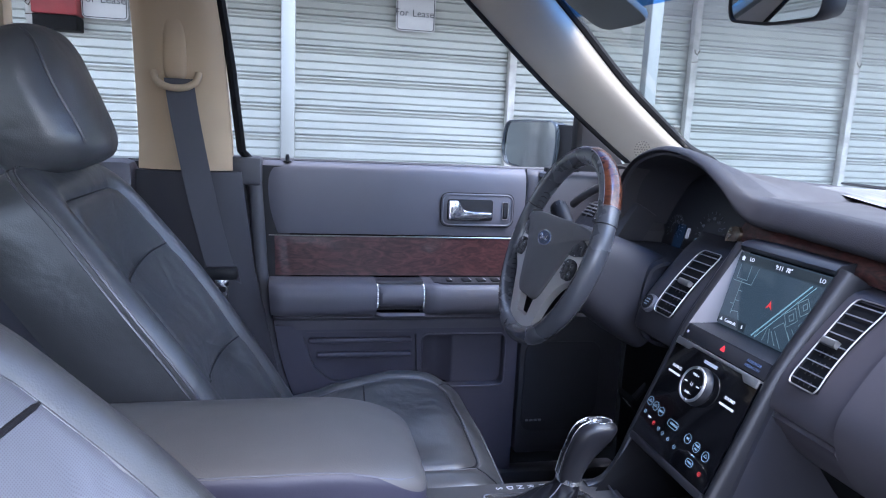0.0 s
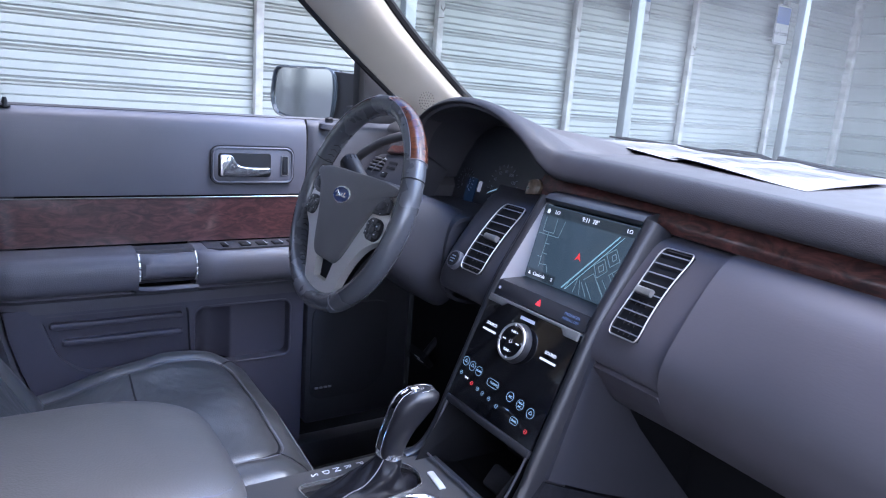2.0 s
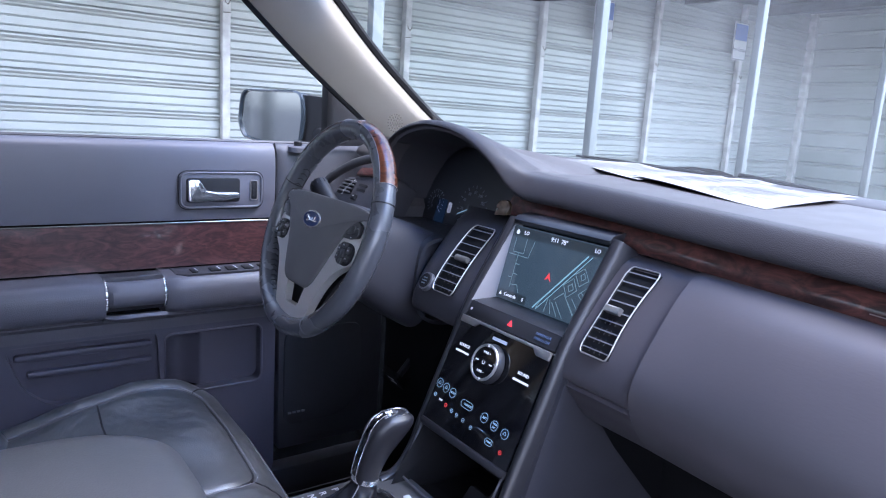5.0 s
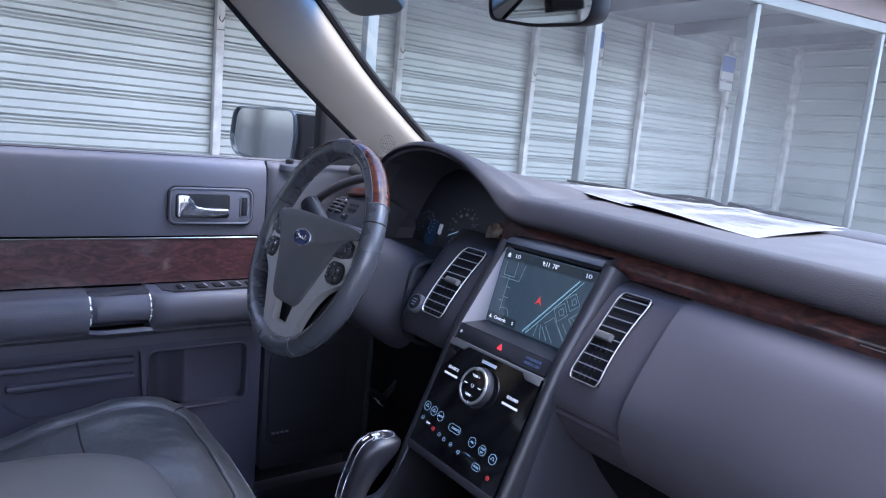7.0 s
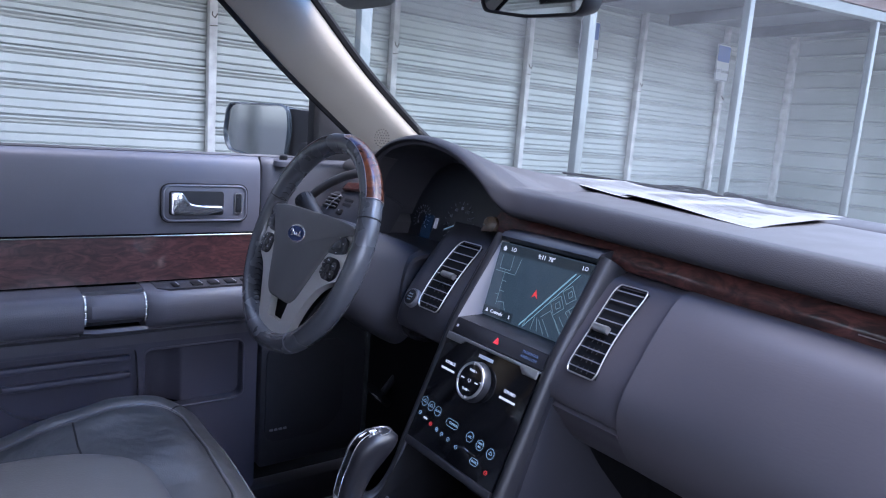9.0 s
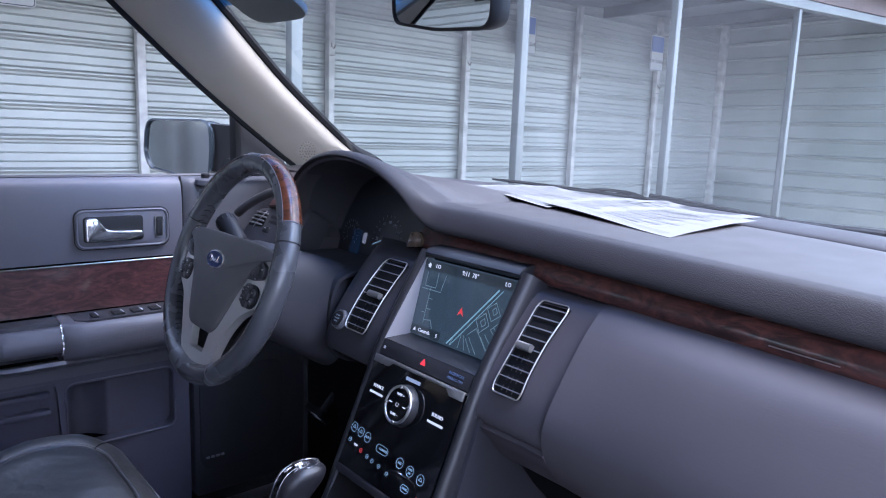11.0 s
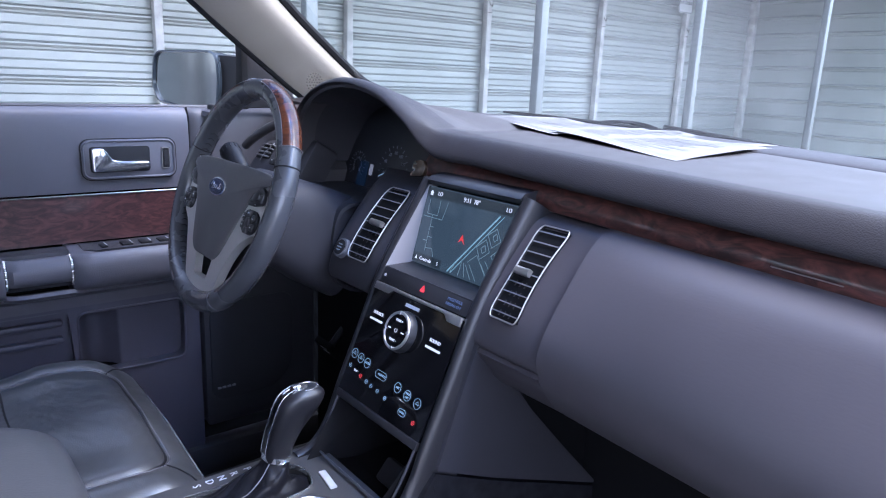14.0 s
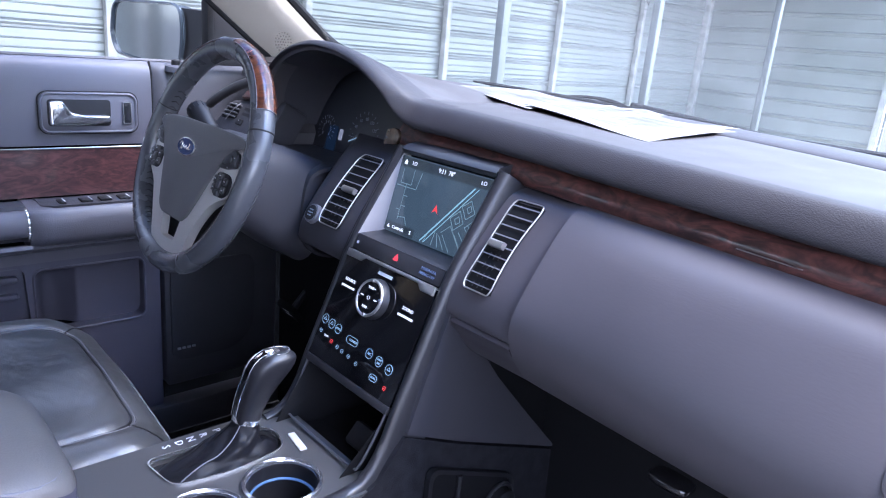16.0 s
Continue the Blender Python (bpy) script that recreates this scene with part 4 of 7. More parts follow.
part("tongue_slot", plate(rounded(0.014, 0.010, 0.002), 0.001, Matrix.Translation((0.052, -0.0095, -0.382)) @ Matrix.Rotation(radians(90), 4, "X")), M_black, belt)


# ======== seats ========
def seat(name, label, at, group, perforated, tilt, root, head):
    """A front seat; tilt is the backrest's lean in degrees, root its foot and head the headrest's middle, as (x, z) from the seat's origin."""
    s = thing(name, label, "car seat", group, at=at)
    o = Vector(at)
    # cushion: nested rounded outlines from the centre over the seam, bolster and piped edge down the sides
    mid = 0.025

    def crest(x):
        """Height of the seam along the cushion: rising to the thighs, then rolling down in front."""
        pts = ((-0.40, 0.555), (-0.28, 0.570), (-0.105, 0.608), (-0.07, 0.621), (-0.01, 0.636), (0.05, 0.646), (0.10, 0.646), (0.13, 0.640), (0.16, 0.625), (0.20, 0.604))
        for (x0, z0), (x1, z1) in zip(pts, pts[1:]):
            if x <= x1:
                k = max(0.0, (x - x0) / (x1 - x0))
                return z0 + (z1 - z0) * k - o.z
        return pts[-1][1] - o.z

    def outline(a, xr, xf, r, up, drop=0.0):
        """A rounded outline of half width a from xr to xf, laid over the crest."""
        cx, hx = (xr + xf) / 2, (xf - xr) / 2
        ring = []
        for n, (sx, sy, a0) in enumerate(((1, 1, 0), (-1, 1, 90), (-1, -1, 180), (1, -1, 270))):
            for k in range(9):
                t = radians(a0 + 90 * k / 8)
                ring.append(Vector((cx + sx * (hx - r) + r * math.cos(t), sy * (a - r) + r * math.sin(t), 0)))
            nxt = [(1, 1), (-1, 1), (-1, -1), (1, -1)][(n + 1) % 4]
            t = radians(a0 + 90)
            q = Vector((cx + nxt[0] * (hx - r) + r * math.cos(t), nxt[1] * (a - r) + r * math.sin(t), 0))
            p = ring[-1]
            ring += [p.lerp(q, k / 22) for k in range(1, 22)]
        out = []
        for p in ring:
            side = abs(p.y) / max(a, 0.01)
            inner = max(0.0, min(1.0, -p.y / 0.17))
            sag = -0.020 * inner * ease((p.x + 0.4) / 0.3) - 0.012 * ease((-p.y - 0.165) / 0.055) * (1 - 0.7 * ease((p.x - 0.10) / 0.07))
            fold = 0.0016 * math.sin(48 * (p.x + 0.5 * p.y) + 2.2 * math.sin(15 * p.y)) * math.sin(11 * p.x + 1) ** 2
            out.append(Vector((p.x, p.y + mid, crest(p.x) + sag + fold + up * (0.35 + 0.65 * side ** 2) - drop)))
        return out

    shells = [outline(a, -0.36 + (1 - k) * 0.2, xf, r, up, drop) for k, a, xf, r, up, drop in (
        (0.1, 0.012, -0.04, 0.010, 0.0, 0.014), (0.3, 0.055, 0.02, 0.030, 0.0, 0.012), (0.55, 0.100, 0.075, 0.045, 0.0, 0.008), (0.75, 0.135, 0.112, 0.048, 0.002, 0.001), (0.9, 0.156, 0.138, 0.050, 0.0045, 0.0),
        (0.97, 0.164, 0.148, 0.050, 0.0030, 0.0), (1.0, 0.1685, 0.1530, 0.050, -0.0030, 0.0), (1.0, 0.174, 0.158, 0.051, 0.0025, 0.0), (1.0, 0.188, 0.170, 0.053, 0.0070, 0.0), (1.0, 0.204, 0.181, 0.055, 0.0075, 0.001),
        (1.0, 0.2145, 0.188, 0.056, 0.004, 0.002), (1.0, 0.2185, 0.1915, 0.057, 0.0, 0.006), (1.0, 0.2195, 0.191, 0.058, 0.0, 0.022), (1.0, 0.2120, 0.186, 0.058, 0.0, 0.055), (1.0, 0.1950, 0.165, 0.058, 0.0, 0.095))]
    bm = bmesh.new()
    loft(bm, shells, True, True)
    cush = bm.copy()
    part("cushion", bm, M_leather, s)
    part("seam", tubed(shells[6], 0.0024, 6, True), M_black, s)
    part("stitching", tubed(shells[7], 0.0009, 5, True), M_thread, s)
    part("piping", tubed(shells[11], 0.0022, 8, True), M_piping, s, "leather piping along the edge")
    for pts in (spline([(-0.010, 0.170, 0), (-0.012, 0.10, 0), (-0.010, 0.0, 0), (-0.010, -0.165, 0)], 10), spline([(0.140, 0.153, 0), (0.174, 0.190, 0)], 8), spline([(0.140, -0.153, 0), (0.174, -0.190, 0)], 8)):
        part("seam", drape(cush, [Vector((p.x, p.y + mid, 0)) for p in pts], (0, 0, -1), 0.0016, -0.0004), M_black, s)
    cush.free()
    part("base", boxed((-0.26, -0.165, 0.28 - o.z), (0.10, 0.19, 0.535 - o.z), 0.02), M_black, s, "black plastic seat base")
    # backrest: local z runs up the back, then leaned; nested outlines from the centre to the piped edge and round the flanks
    lean = Matrix.Translation((root[0], 0, root[1])) @ Matrix.Rotation(radians(-tilt), 4, "Y")

    def back_outline(a, z0, z1, r, x, dish):
        """A rounded outline on the front of the backrest, narrowing to the shoulders."""
        cz, hz = (z0 + z1) / 2, (z1 - z0) / 2
        ring = []
        corners = ((1, 1, 0), (-1, 1, 90), (-1, -1, 180), (1, -1, 270))
        for n, (sy, sz, a0) in enumerate(corners):
            for k in range(9):
                t = radians(a0 + 90 * k / 8)
                ring.append(Vector((0, sy * (a - r) + r * math.cos(t), cz + sz * (hz - r) + r * math.sin(t))))
            my, mz, _ = corners[(n + 1) % 4]
            t = radians(a0 + 90)
            q = Vector((0, my * (a - r) + r * math.cos(t), cz + mz * (hz - r) + r * math.sin(t)))
            p = ring[-1]
            ring += [p.lerp(q, k / 20) for k in range(1, 20)]
        out = []
        for p in ring:
            w = 1 - 0.15 * ease((p.z - 0.30) / 0.27)
            fold = 0.0035 * dish * math.sin(30 * (p.z - 0.7 * p.y) + 2.0 * math.sin(13 * p.y)) * math.sin(8 * p.z + 0.6) ** 2 * (0.35 + 0.65 * ease((p.y + 0.02) / 0.12))
            tuck = -0.006 * dish * (math.exp(-((p.z - 0.37) / 0.010) ** 2) + math.exp(-((p.z - 0.175) / 0.010) ** 2))
            out.append(Vector((x + fold + tuck - 0.35 * max(0.0, p.z - 0.47) ** 2 * 4 + 0.010 * math.sin(p.z * 6), p.y * w, p.z)))
        return [lean @ p for p in out]

    faces = [back_outline(*v) for v in ((0.010, 0.20, 0.24, 0.009, -0.014, 1), (0.050, 0.12, 0.36, 0.03, -0.012, 1), (0.090, 0.06, 0.42, 0.035, -0.008, 1), (0.120, 0.02, 0.46, 0.04, -0.003, 1), (0.140, -0.01, 0.485, 0.042, 0.001, 1), (0.152, -0.03, 0.497, 0.045, 0.001, 0.5), (0.158, -0.04, 0.503, 0.046, -0.004, 0))]
    edge = [back_outline(*v) for v in ((0.158, -0.04, 0.503, 0.046, -0.004, 0), (0.164, -0.05, 0.510, 0.048, 0.003, 0), (0.180, -0.06, 0.528, 0.054, 0.010, 0), (0.198, -0.07, 0.548, 0.062, 0.010, 0), (0.211, -0.08, 0.563, 0.068, 0.004, 0), (0.216, -0.085, 0.570, 0.072, -0.003, 0),
        (0.2155, -0.085, 0.572, 0.074, -0.012, 0), (0.217, -0.085, 0.574, 0.076, -0.040, 0), (0.214, -0.085, 0.572, 0.076, -0.090, 0), (0.190, -0.085, 0.545, 0.070, -0.125, 0))]
    bm = bmesh.new()
    loft(bm, faces, True, True)
    if perforated:
        part("insert", bm, M_insert, s, "perforated leather panel, sky glare in its pale tone")
    else:
        part("centre_panel", bm, M_leather, s, "soft creased leather panel")
    bm = bmesh.new()
    vs = loft(bm, edge, True, False)
    bm.faces.new(vs[-1])
    part("backrest", bm, M_leather, s)
    part("seam" if not perforated else "piping", tubed(faces[-1], 0.0028 if perforated else 0.0018, 6, True), M_piping if perforated else M_black, s)
    for k in (5, 6):
        part("piping", tubed([p for p in edge[k]], 0.0019, 6, True), M_piping, s, "leather piping along the edge")
    inner = bmesh.new()
    loft(inner, faces, True, True)
    way = lean.to_3x3() @ Vector((-1, 0, 0))
    for zl, zr in ((0.440, 0.442),) if perforated else ((0.366, 0.374), (0.190, 0.160)):
        pts = [lean @ Vector((0.2, -0.157 + 0.314 * k / 24, zl + (zr - zl) * k / 24 + 0.010 * math.sin(math.pi * k / 24))) for k in range(25)]
        part("seam", drape(inner, pts, way, 0.0026 if perforated else 0.0018, 0.0), M_black, s)
    inner.free()
    # headrest on two posts
    head = Matrix.Translation((head[0], 0, head[1])) @ Matrix.Rotation(radians(-23), 4, "Y")
    def bend3(v):
        return Vector((v.x + 0.02 * (1 - (v.y / 0.13) ** 2), v.y, v.z))
    bm = pillow((0.0, 0, -0.012), (0.125, 0.250, 0.205), 0.5, 0.45, 40, 24, bend3)
    bmesh.ops.transform(bm, matrix=head, verts=bm.verts)
    hr = bm.copy()
    part("headrest", bm, M_leather, s)
    inv = head.to_3x3()
    for sy in (-1, 1):
        pts = [head @ Vector((0.3, sy * (0.085 + 0.012 * math.sin(3.1 * k / 16)), -0.088 + 0.176 * k / 16)) for k in range(17)]
        d = drape(hr, pts, inv @ Vector((-1, 0, 0)), 0.0024, 0.0003)
        part("seam", d, M_leather, s)
    hr.free()
    for y in (-0.055, 0.055):
        part("headrest_post", tubed([lean @ Vector((-0.05, y, 0.53)), head @ Vector((0, y, -0.06))], 0.006, 8), M_black, s)
    return s


seat("driver_seat", "black leather driver's seat with piped seams", (-0.02, 0.365, 0.28), "front seats", False, 35, (-0.160, 0.340), (-0.524, 0.886))
seat("passenger_seat", "black leather passenger seat with perforated centre", (0.05, -0.40, 0.28), "front seats", True, 39, (-0.110, 0.322), (-0.525, 0.870))


# ======== the open passenger door ========
# out of view; its swing is set to keep light off the footwell
swung = thing("door_2", "unseen open passenger door set to hold back side light", "door", kind="structure", at=(0.60, -0.76, 0.0))
part("lining", boxed((-1.10, 0.0, 0.25), (0.0, 0.09, 1.05), 0.02), M_dash_hard, swung)
part("skin", boxed((-1.12, -0.03, 0.22), (0.0, -0.002, 1.06), 0.01), M_car_paint, swung)
part("window_frame", tubed([(-1.05, 0.03, 1.05), (-1.0, 0.06, 1.46), (-0.50, 0.06, 1.48), (0.0, 0.03, 1.06)], 0.02, 8), M_car_paint, swung)
swung.rotation_euler = (0, 0, radians(52))

# ======== dashboard ========
def wood_low(y):
    return 0.483 + 0.055 * y, 1.0 + 0.03 * (y + 0.1)


def far_z(y):
    """Height of the dash at the foot of the windshield."""
    return 1.076 + 0.018 * y


def pad_profile(y):
    """The padded top from the wood strip to the windshield, as (x, z)."""
    x0, z0 = wood_low(y)
    x1, z1 = x0 + 0.004, z0 + 0.028
    xe, zf = ws_bottom(y) - 0.125, far_z(y)
    return [(x1 + 0.004, z1), (x1 - 0.012, z1 + 0.003), (x1 - 0.017, z1 + 0.012), (x1 - 0.007, z1 + 0.024), (x1 + 0.018, z1 + 0.033),
            (x1 + 0.06, z1 + 0.040), (x1 + 0.12, z1 + 0.044), (xe - 0.03, zf - 0.001), (xe, zf - 0.002), (xe + 0.012, zf - 0.012), (xe + 0.014, zf - 0.04)]


def dash_z(x, y):
    p = [(a, b) for a, b in pad_profile(y)][3:9]
    for (xa, za), (xb, zb) in zip(p, p[1:]):
        if x <= xb:
            return za + (zb - za) * (x - xa) / (xb - xa)
    return p[-1][1]


def across(profile, y0, y1, ny, sub=3):
    rows = []
    for k in range(ny + 1):
        y = y0 + (y1 - y0) * k / ny
        rows.append([Vector((p.x, y, p.y)) for p in spline([(a, b) for a, b in profile(y)], sub)])
    bm = bmesh.new()
    loft(bm, rows, False, False)
    return bm


dash = thing("dashboard", "charcoal dashboard with padded top and dark wood strip", "dashboard", at=(0, 0, 0))
# unseen plate added inside the dash to stop light coming through
part("light_block", boxed((0.60, -0.68, 0.30), (0.62, 0.68, 1.03)), M_rubber, dash, "unseen black plate that blocks light inside the dash", smooth=False)


def strip_profile(y):
    xb, zf = ws_bottom(y), far_z(y)
    return [(xb - 0.092, zf - 0.045), (xb - 0.090, zf - 0.012), (xb - 0.080, zf - 0.003), (xb - 0.05, zf + 0.001), (xb - 0.015, zf - 0.001), (xb - 0.002, zf - 0.02)]


part("defroster_strip", thicken(across(strip_profile, 0.66, -0.66, 40), 0.004), M_dash_hard, dash, "dark rolled strip along the windshield")
part("defroster_slot", thicken(across(lambda y: [(ws_bottom(y) - 0.13, far_z(y) - 0.035), (ws_bottom(y) - 0.07, far_z(y) - 0.035)], 0.66, -0.66, 20), 0.004), M_rubber, dash, "black defroster slot")


def wood_profile(y):
    x, z = wood_low(y)
    return [(x + 0.010, z - 0.003), (x - 0.002, z + 0.0), (x - 0.003, z + 0.014), (x + 0.006, z + 0.029)]


part("wood_strip", thicken(across(wood_profile, 0.150, -0.70, 30), 0.004), M_wood, dash, "glossy dark burl wood strip")
x, z = wood_low(-0.45)
# silver tube laid on the wood in place of a reflected highlight
part("highlight_line", tubed([(wood_low(y)[0] - 0.0055, y, wood_low(y)[1] + 0.008) for y in (-0.385, -0.405, -0.425, -0.445)], 0.0006, 6), M_silver, dash, "thin silver line standing for a highlight on the wood")


def glove_profile(y):
    """Flush with the vent pod at its inner end, fuller towards the passenger's door."""
    x0, z0 = wood_low(y)
    s = x0 - 0.475
    k = min(1.0, max(0.0, (-0.2065 - y) / 0.16))
    b = 0.013 * k * k * (3 - 2 * k)
    return [(x0 + 0.01, z0 - 0.004), (0.462 + s - 0.3 * b, 0.990 + (z0 - 1.0) + 0.1 * b), (0.440 + s - b, 0.968 + 0.1 * b), (0.412 + s - b, 0.933), (0.391 + s - 0.7 * b, 0.903), (0.3795 + s - 0.3 * b, 0.881),
            (0.3785 + s, 0.863), (0.389 + s, 0.838), (0.411 + s, 0.812), (0.439 + s, 0.792), (0.49 + s, 0.772), (0.62, 0.765), (0.75, 0.765)]


part("glovebox_panel", thicken(across(glove_profile, -0.2065, -0.70, 24), 0.006), M_glove, dash, "large curved panel over the glovebox")


part("lower_filler", thicken(across(lambda y: [(0.50, 0.853), (0.3835, 0.851), (0.3885, 0.834), (0.4095, 0.808), (0.4385, 0.789), (0.490, 0.772), (0.62, 0.765)], -0.105, -0.2063, 8), 0.004), M_pod, dash)
lm = facing((0.3560, -0.590, 0.905), 30)
latch = part("glovebox_latch", ring_plate(rounded(0.064, 0.046, 0.020, 6), rounded(0.052, 0.034, 0.015, 6), 0.008, lm @ Matrix.Translation((0, 0, 0.003))), M_dash_hard, dash, "rounded glovebox latch")
part("latch_paddle", plate(rounded(0.053, 0.035, 0.015, 6), 0.006, lm @ Matrix.Translation((0, 0, -0.0005)), 0.002), M_black, latch)


lamp = part("footwell_lamp", pillow((0.425, -0.385, 0.768), (0.030, 0.045, 0.012), 0.6, 0.6, 24, 12), M_gloss, dash, "small glossy footwell lamp under the glovebox")


def pod(sign, y_in, y_out, name):
    """A curved pod that carries an air vent."""
    def prof(y):
        x0, z0 = wood_low(-abs(y)) if sign < 0 else (0.487, 1.008)
        k = (abs(y) - abs(y_in)) / (abs(y_out) - abs(y_in))
        e = 0.0
        if sign > 0:
            e = 0.030 * max(0.0, k - 0.72) ** 2 / 0.0784
        return [(x0 + 0.012, z0 - 0.003), (0.460 + e, 0.990), (0.438 + e, 0.967), (0.409 + e, 0.930), (0.384 + e, 0.893), (0.373 + e, 0.862), (0.380 + e, 0.849), (0.42 + e, 0.843), (0.55, 0.838)]
    return part(name, thicken(across(prof, y_in, y_out, 14), 0.006), M_pod if sign < 0 else M_dash_hard, dash)


pod_right = pod(-1, -0.100, -0.2045, "vent_pod")
pod_left = pod(1, 0.100, 0.262, "vent_pod")


POD = [(p.x, p.y) for p in spline([(0.487, 1.003), (0.460, 0.990), (0.438, 0.967), (0.409, 0.930), (0.384, 0.893), (0.373, 0.862), (0.380, 0.849), (0.42, 0.843)], 4)][::-1][8:]


def pod_at(y, z, off=0.0):
    """A point off the pod's face at a height."""
    for (xa, za), (xb, zb) in zip(POD, POD[1:]):
        if z <= zb:
            t = (z - za) / (zb - za)
            return Vector((xa + (xb - xa) * t - 0.80 * off, y, z + 0.60 * off))


def vent(parent, top, low, mid):
    """A tall air vent bent along its pod: chrome rim, level slats, short vanes behind, a bright tab. top, low and mid give (y inner, y outer)."""
    zt, zl = 0.985, 0.889

    def edge(t):
        """Inner and outer edge at t from 0 below to 1 on top."""
        k = [(1 - t) * (1 - 2 * t), 4 * t * (1 - t), t * (2 * t - 1)]
        return [low[j] * k[0] + mid[j] * k[1] + top[j] * k[2] for j in (0, 1)]

    def at(u, t, off):
        a, b = edge(t)
        return pod_at(a + (b - a) * u, zl + (zt - zl) * t, off)
    out = []
    for u, t in rounded(1.0, 1.0, 0.13, 5, 0.5, 0.5):
        out.append((u, t))
    path = []
    for (u0, t0), (u1, t1) in zip(out, out[1:] + out[:1]):
        n = 8 if abs(t1 - t0) > 0.3 else 1
        path += [(u0 + (u1 - u0) * k / n, t0 + (t1 - t0) * k / n) for k in range(n)]
    v = part("air_vent", tubed([at(u, t, 0.0045) for u, t in path], 0.0009, 6, True), M_silver, parent, "tall air vent with a thin chrome rim")
    bm = bmesh.new()
    loft(bm, [[at(u, t, 0.004) for u, t in path], [at(0.5 + (u - 0.5) * 0.97, 0.5 + (t - 0.5) * 0.985, 0.0006) for u, t in path]], True, False)
    part("rim_wall", bm, M_black, v)
    part("duct", surface(lambda u, t: at(0.02 + 0.96 * u, 0.02 + 0.96 * t, 0.0009), 6, 24), M_rubber, v)
    for k in range(9):
        t = 0.94 - k * 0.108
        bm = bmesh.new()
        loft(bm, [[at(u, t + 0.0055, 0.0036), at(u, t - 0.0055, 0.0036), at(u, t - 0.0055, 0.0026), at(u, t + 0.0055, 0.0026)] for u in (0.02, 0.5, 0.98)])
        part("slat", bm, M_slat, v, smooth=False)
    for k in range(3):
        for j in range(4):
            u, t = 0.28 + 0.18 * k, 0.40 - 0.108 * j
            bm = bmesh.new()
            loft(bm, [[at(u + d, tt, o) for d, o in ((-0.010, 0.0008), (0.010, 0.0008), (0.010, 0.0020), (-0.010, 0.0020))] for tt in (t - 0.030, t + 0.026)])
            part("vane", bm, M_gray_metal, v, smooth=False)
    bm = bmesh.new()
    loft(bm, [[at(u, t, o) for t, o in ((0.475, 0.003), (0.475, 0.0085), (0.50, 0.0105), (0.53, 0.0105), (0.545, 0.0085), (0.545, 0.003))] for u in (0.14, 0.18, 0.60, 0.66)])
    part("tab", bm, M_silver, v, "bright adjuster tab")
    return v


vent(pod_right, (-0.124, -0.1705), (-0.1195, -0.1640), (-0.1235, -0.1625))
vent(pod_left, (0.127, 0.180), (0.1330, 0.1845), (0.1330, 0.1865))

# padded top and instrument hood: one skin behind a lip that runs along the wood and arches over the dials
LIP = [(0.482, 0.990, 0.458), (0.474, 1.030, 0.452), (0.458, 1.062, 0.450), (0.430, 1.086, 0.450), (0.392, 1.102, 0.450), (0.344, 1.111, 0.450), (0.300, 1.111, 0.450),
       (0.262, 1.106, 0.450), (0.228, 1.098, 0.450), (0.198, 1.086, 0.450), (0.174, 1.073, 0.451), (0.154, 1.060, 0.454), (0.137, 1.048, 0.459), (0.118, 1.0400, 0.465), (0.095, 1.0365, 0.470), (0.06, 1.0355, 0.4725)]
ROLL = [(0.022, -0.004), (0.016, -0.003), (0.0, 0.0), (-0.003, 0.006), (0.004, 0.019), (0.014, 0.0310), (0.024, 0.0355), (0.050, 0.0378), (0.088, 0.0392), (0.132, 0.0405)]
lip = spline(LIP, 4)
for k in range(1, 31):
    y = 0.06 - 0.76 * k / 30
    lip.append(Vector((y, wood_low(y)[1] + 0.0307, wood_low(y)[0] - 0.0081)))


rows = []
raw = list(lip)
for i, p in enumerate(raw):
    d = raw[min(i + 1, len(raw) - 1)] - raw[max(i - 1, 0)]
    n = Vector((-d.y, d.x)).normalized() * -1
    if n.y < 0 and p.x < 0.4:
        n = -n
    keep = ease((p.x + 0.25) / 0.35)
    thin = ease((p.x - 0.09) / 0.08)
    p = p + Vector((n.x, n.y, 0)) * 0.020 * thin
    lip[i] = p
    row = []
    for dx, dz in ROLL:
        dz *= 1 - 0.56 * thin
        t = max(0.0, (dx - 0.004) / 0.27)
        s = 1 - (1 - t) ** 1.35
        y = p.x + 0.40 * t * (p.x - 0.27) * keep + n.x * dz * (1 - t)
        zp = wood_low(y)[1] + 0.0307 + dz
        row.append(Vector((p.z + dx, y, (p.y + n.y * dz) * (1 - s) + zp * s)))
    last = row[-1]
    for t in (0.62, 0.80, 1.0):
        y = p.x + 0.40 * t * (p.x - 0.27) * keep
        xe = ws_bottom(y) - 0.125
        u = (t - 0.474) / 0.526
        x = last.x + (xe - last.x) * u
        s = 1 - (1 - t) ** 1.35
        zp = (wood_low(y)[1] + 0.0712) * (1 - u) + (far_z(y) - 0.002) * u
        row.append(Vector((x, y, (p.y + 0.0405 * (1 - 0.56 * thin)) * (1 - s) + zp * s)))
    e = row[-1]
    row += [e + Vector((0.012, 0, -0.010)), e + Vector((0.014, 0, -0.04))]
    rows.append([Vector(q) for q in spline(row, 3)])
bm = bmesh.new()
loft(bm, rows, False, False)
pad_skin = part("top_pad", thicken(bm, 0.004), M_dash, dash, "padded charcoal top with an arched instrument hood")
# pebbled front of the pad, the shade of its rear-facing band in the colour
M_lip = mat("pebbled_vinyl_shade", (0.024, 0.022, 0.025), 0.52, spec=0.35, var=0.05, var_scale=5, bump=0.28, bump_scale=760, kind="leather", rough_var=0.05)
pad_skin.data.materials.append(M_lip)
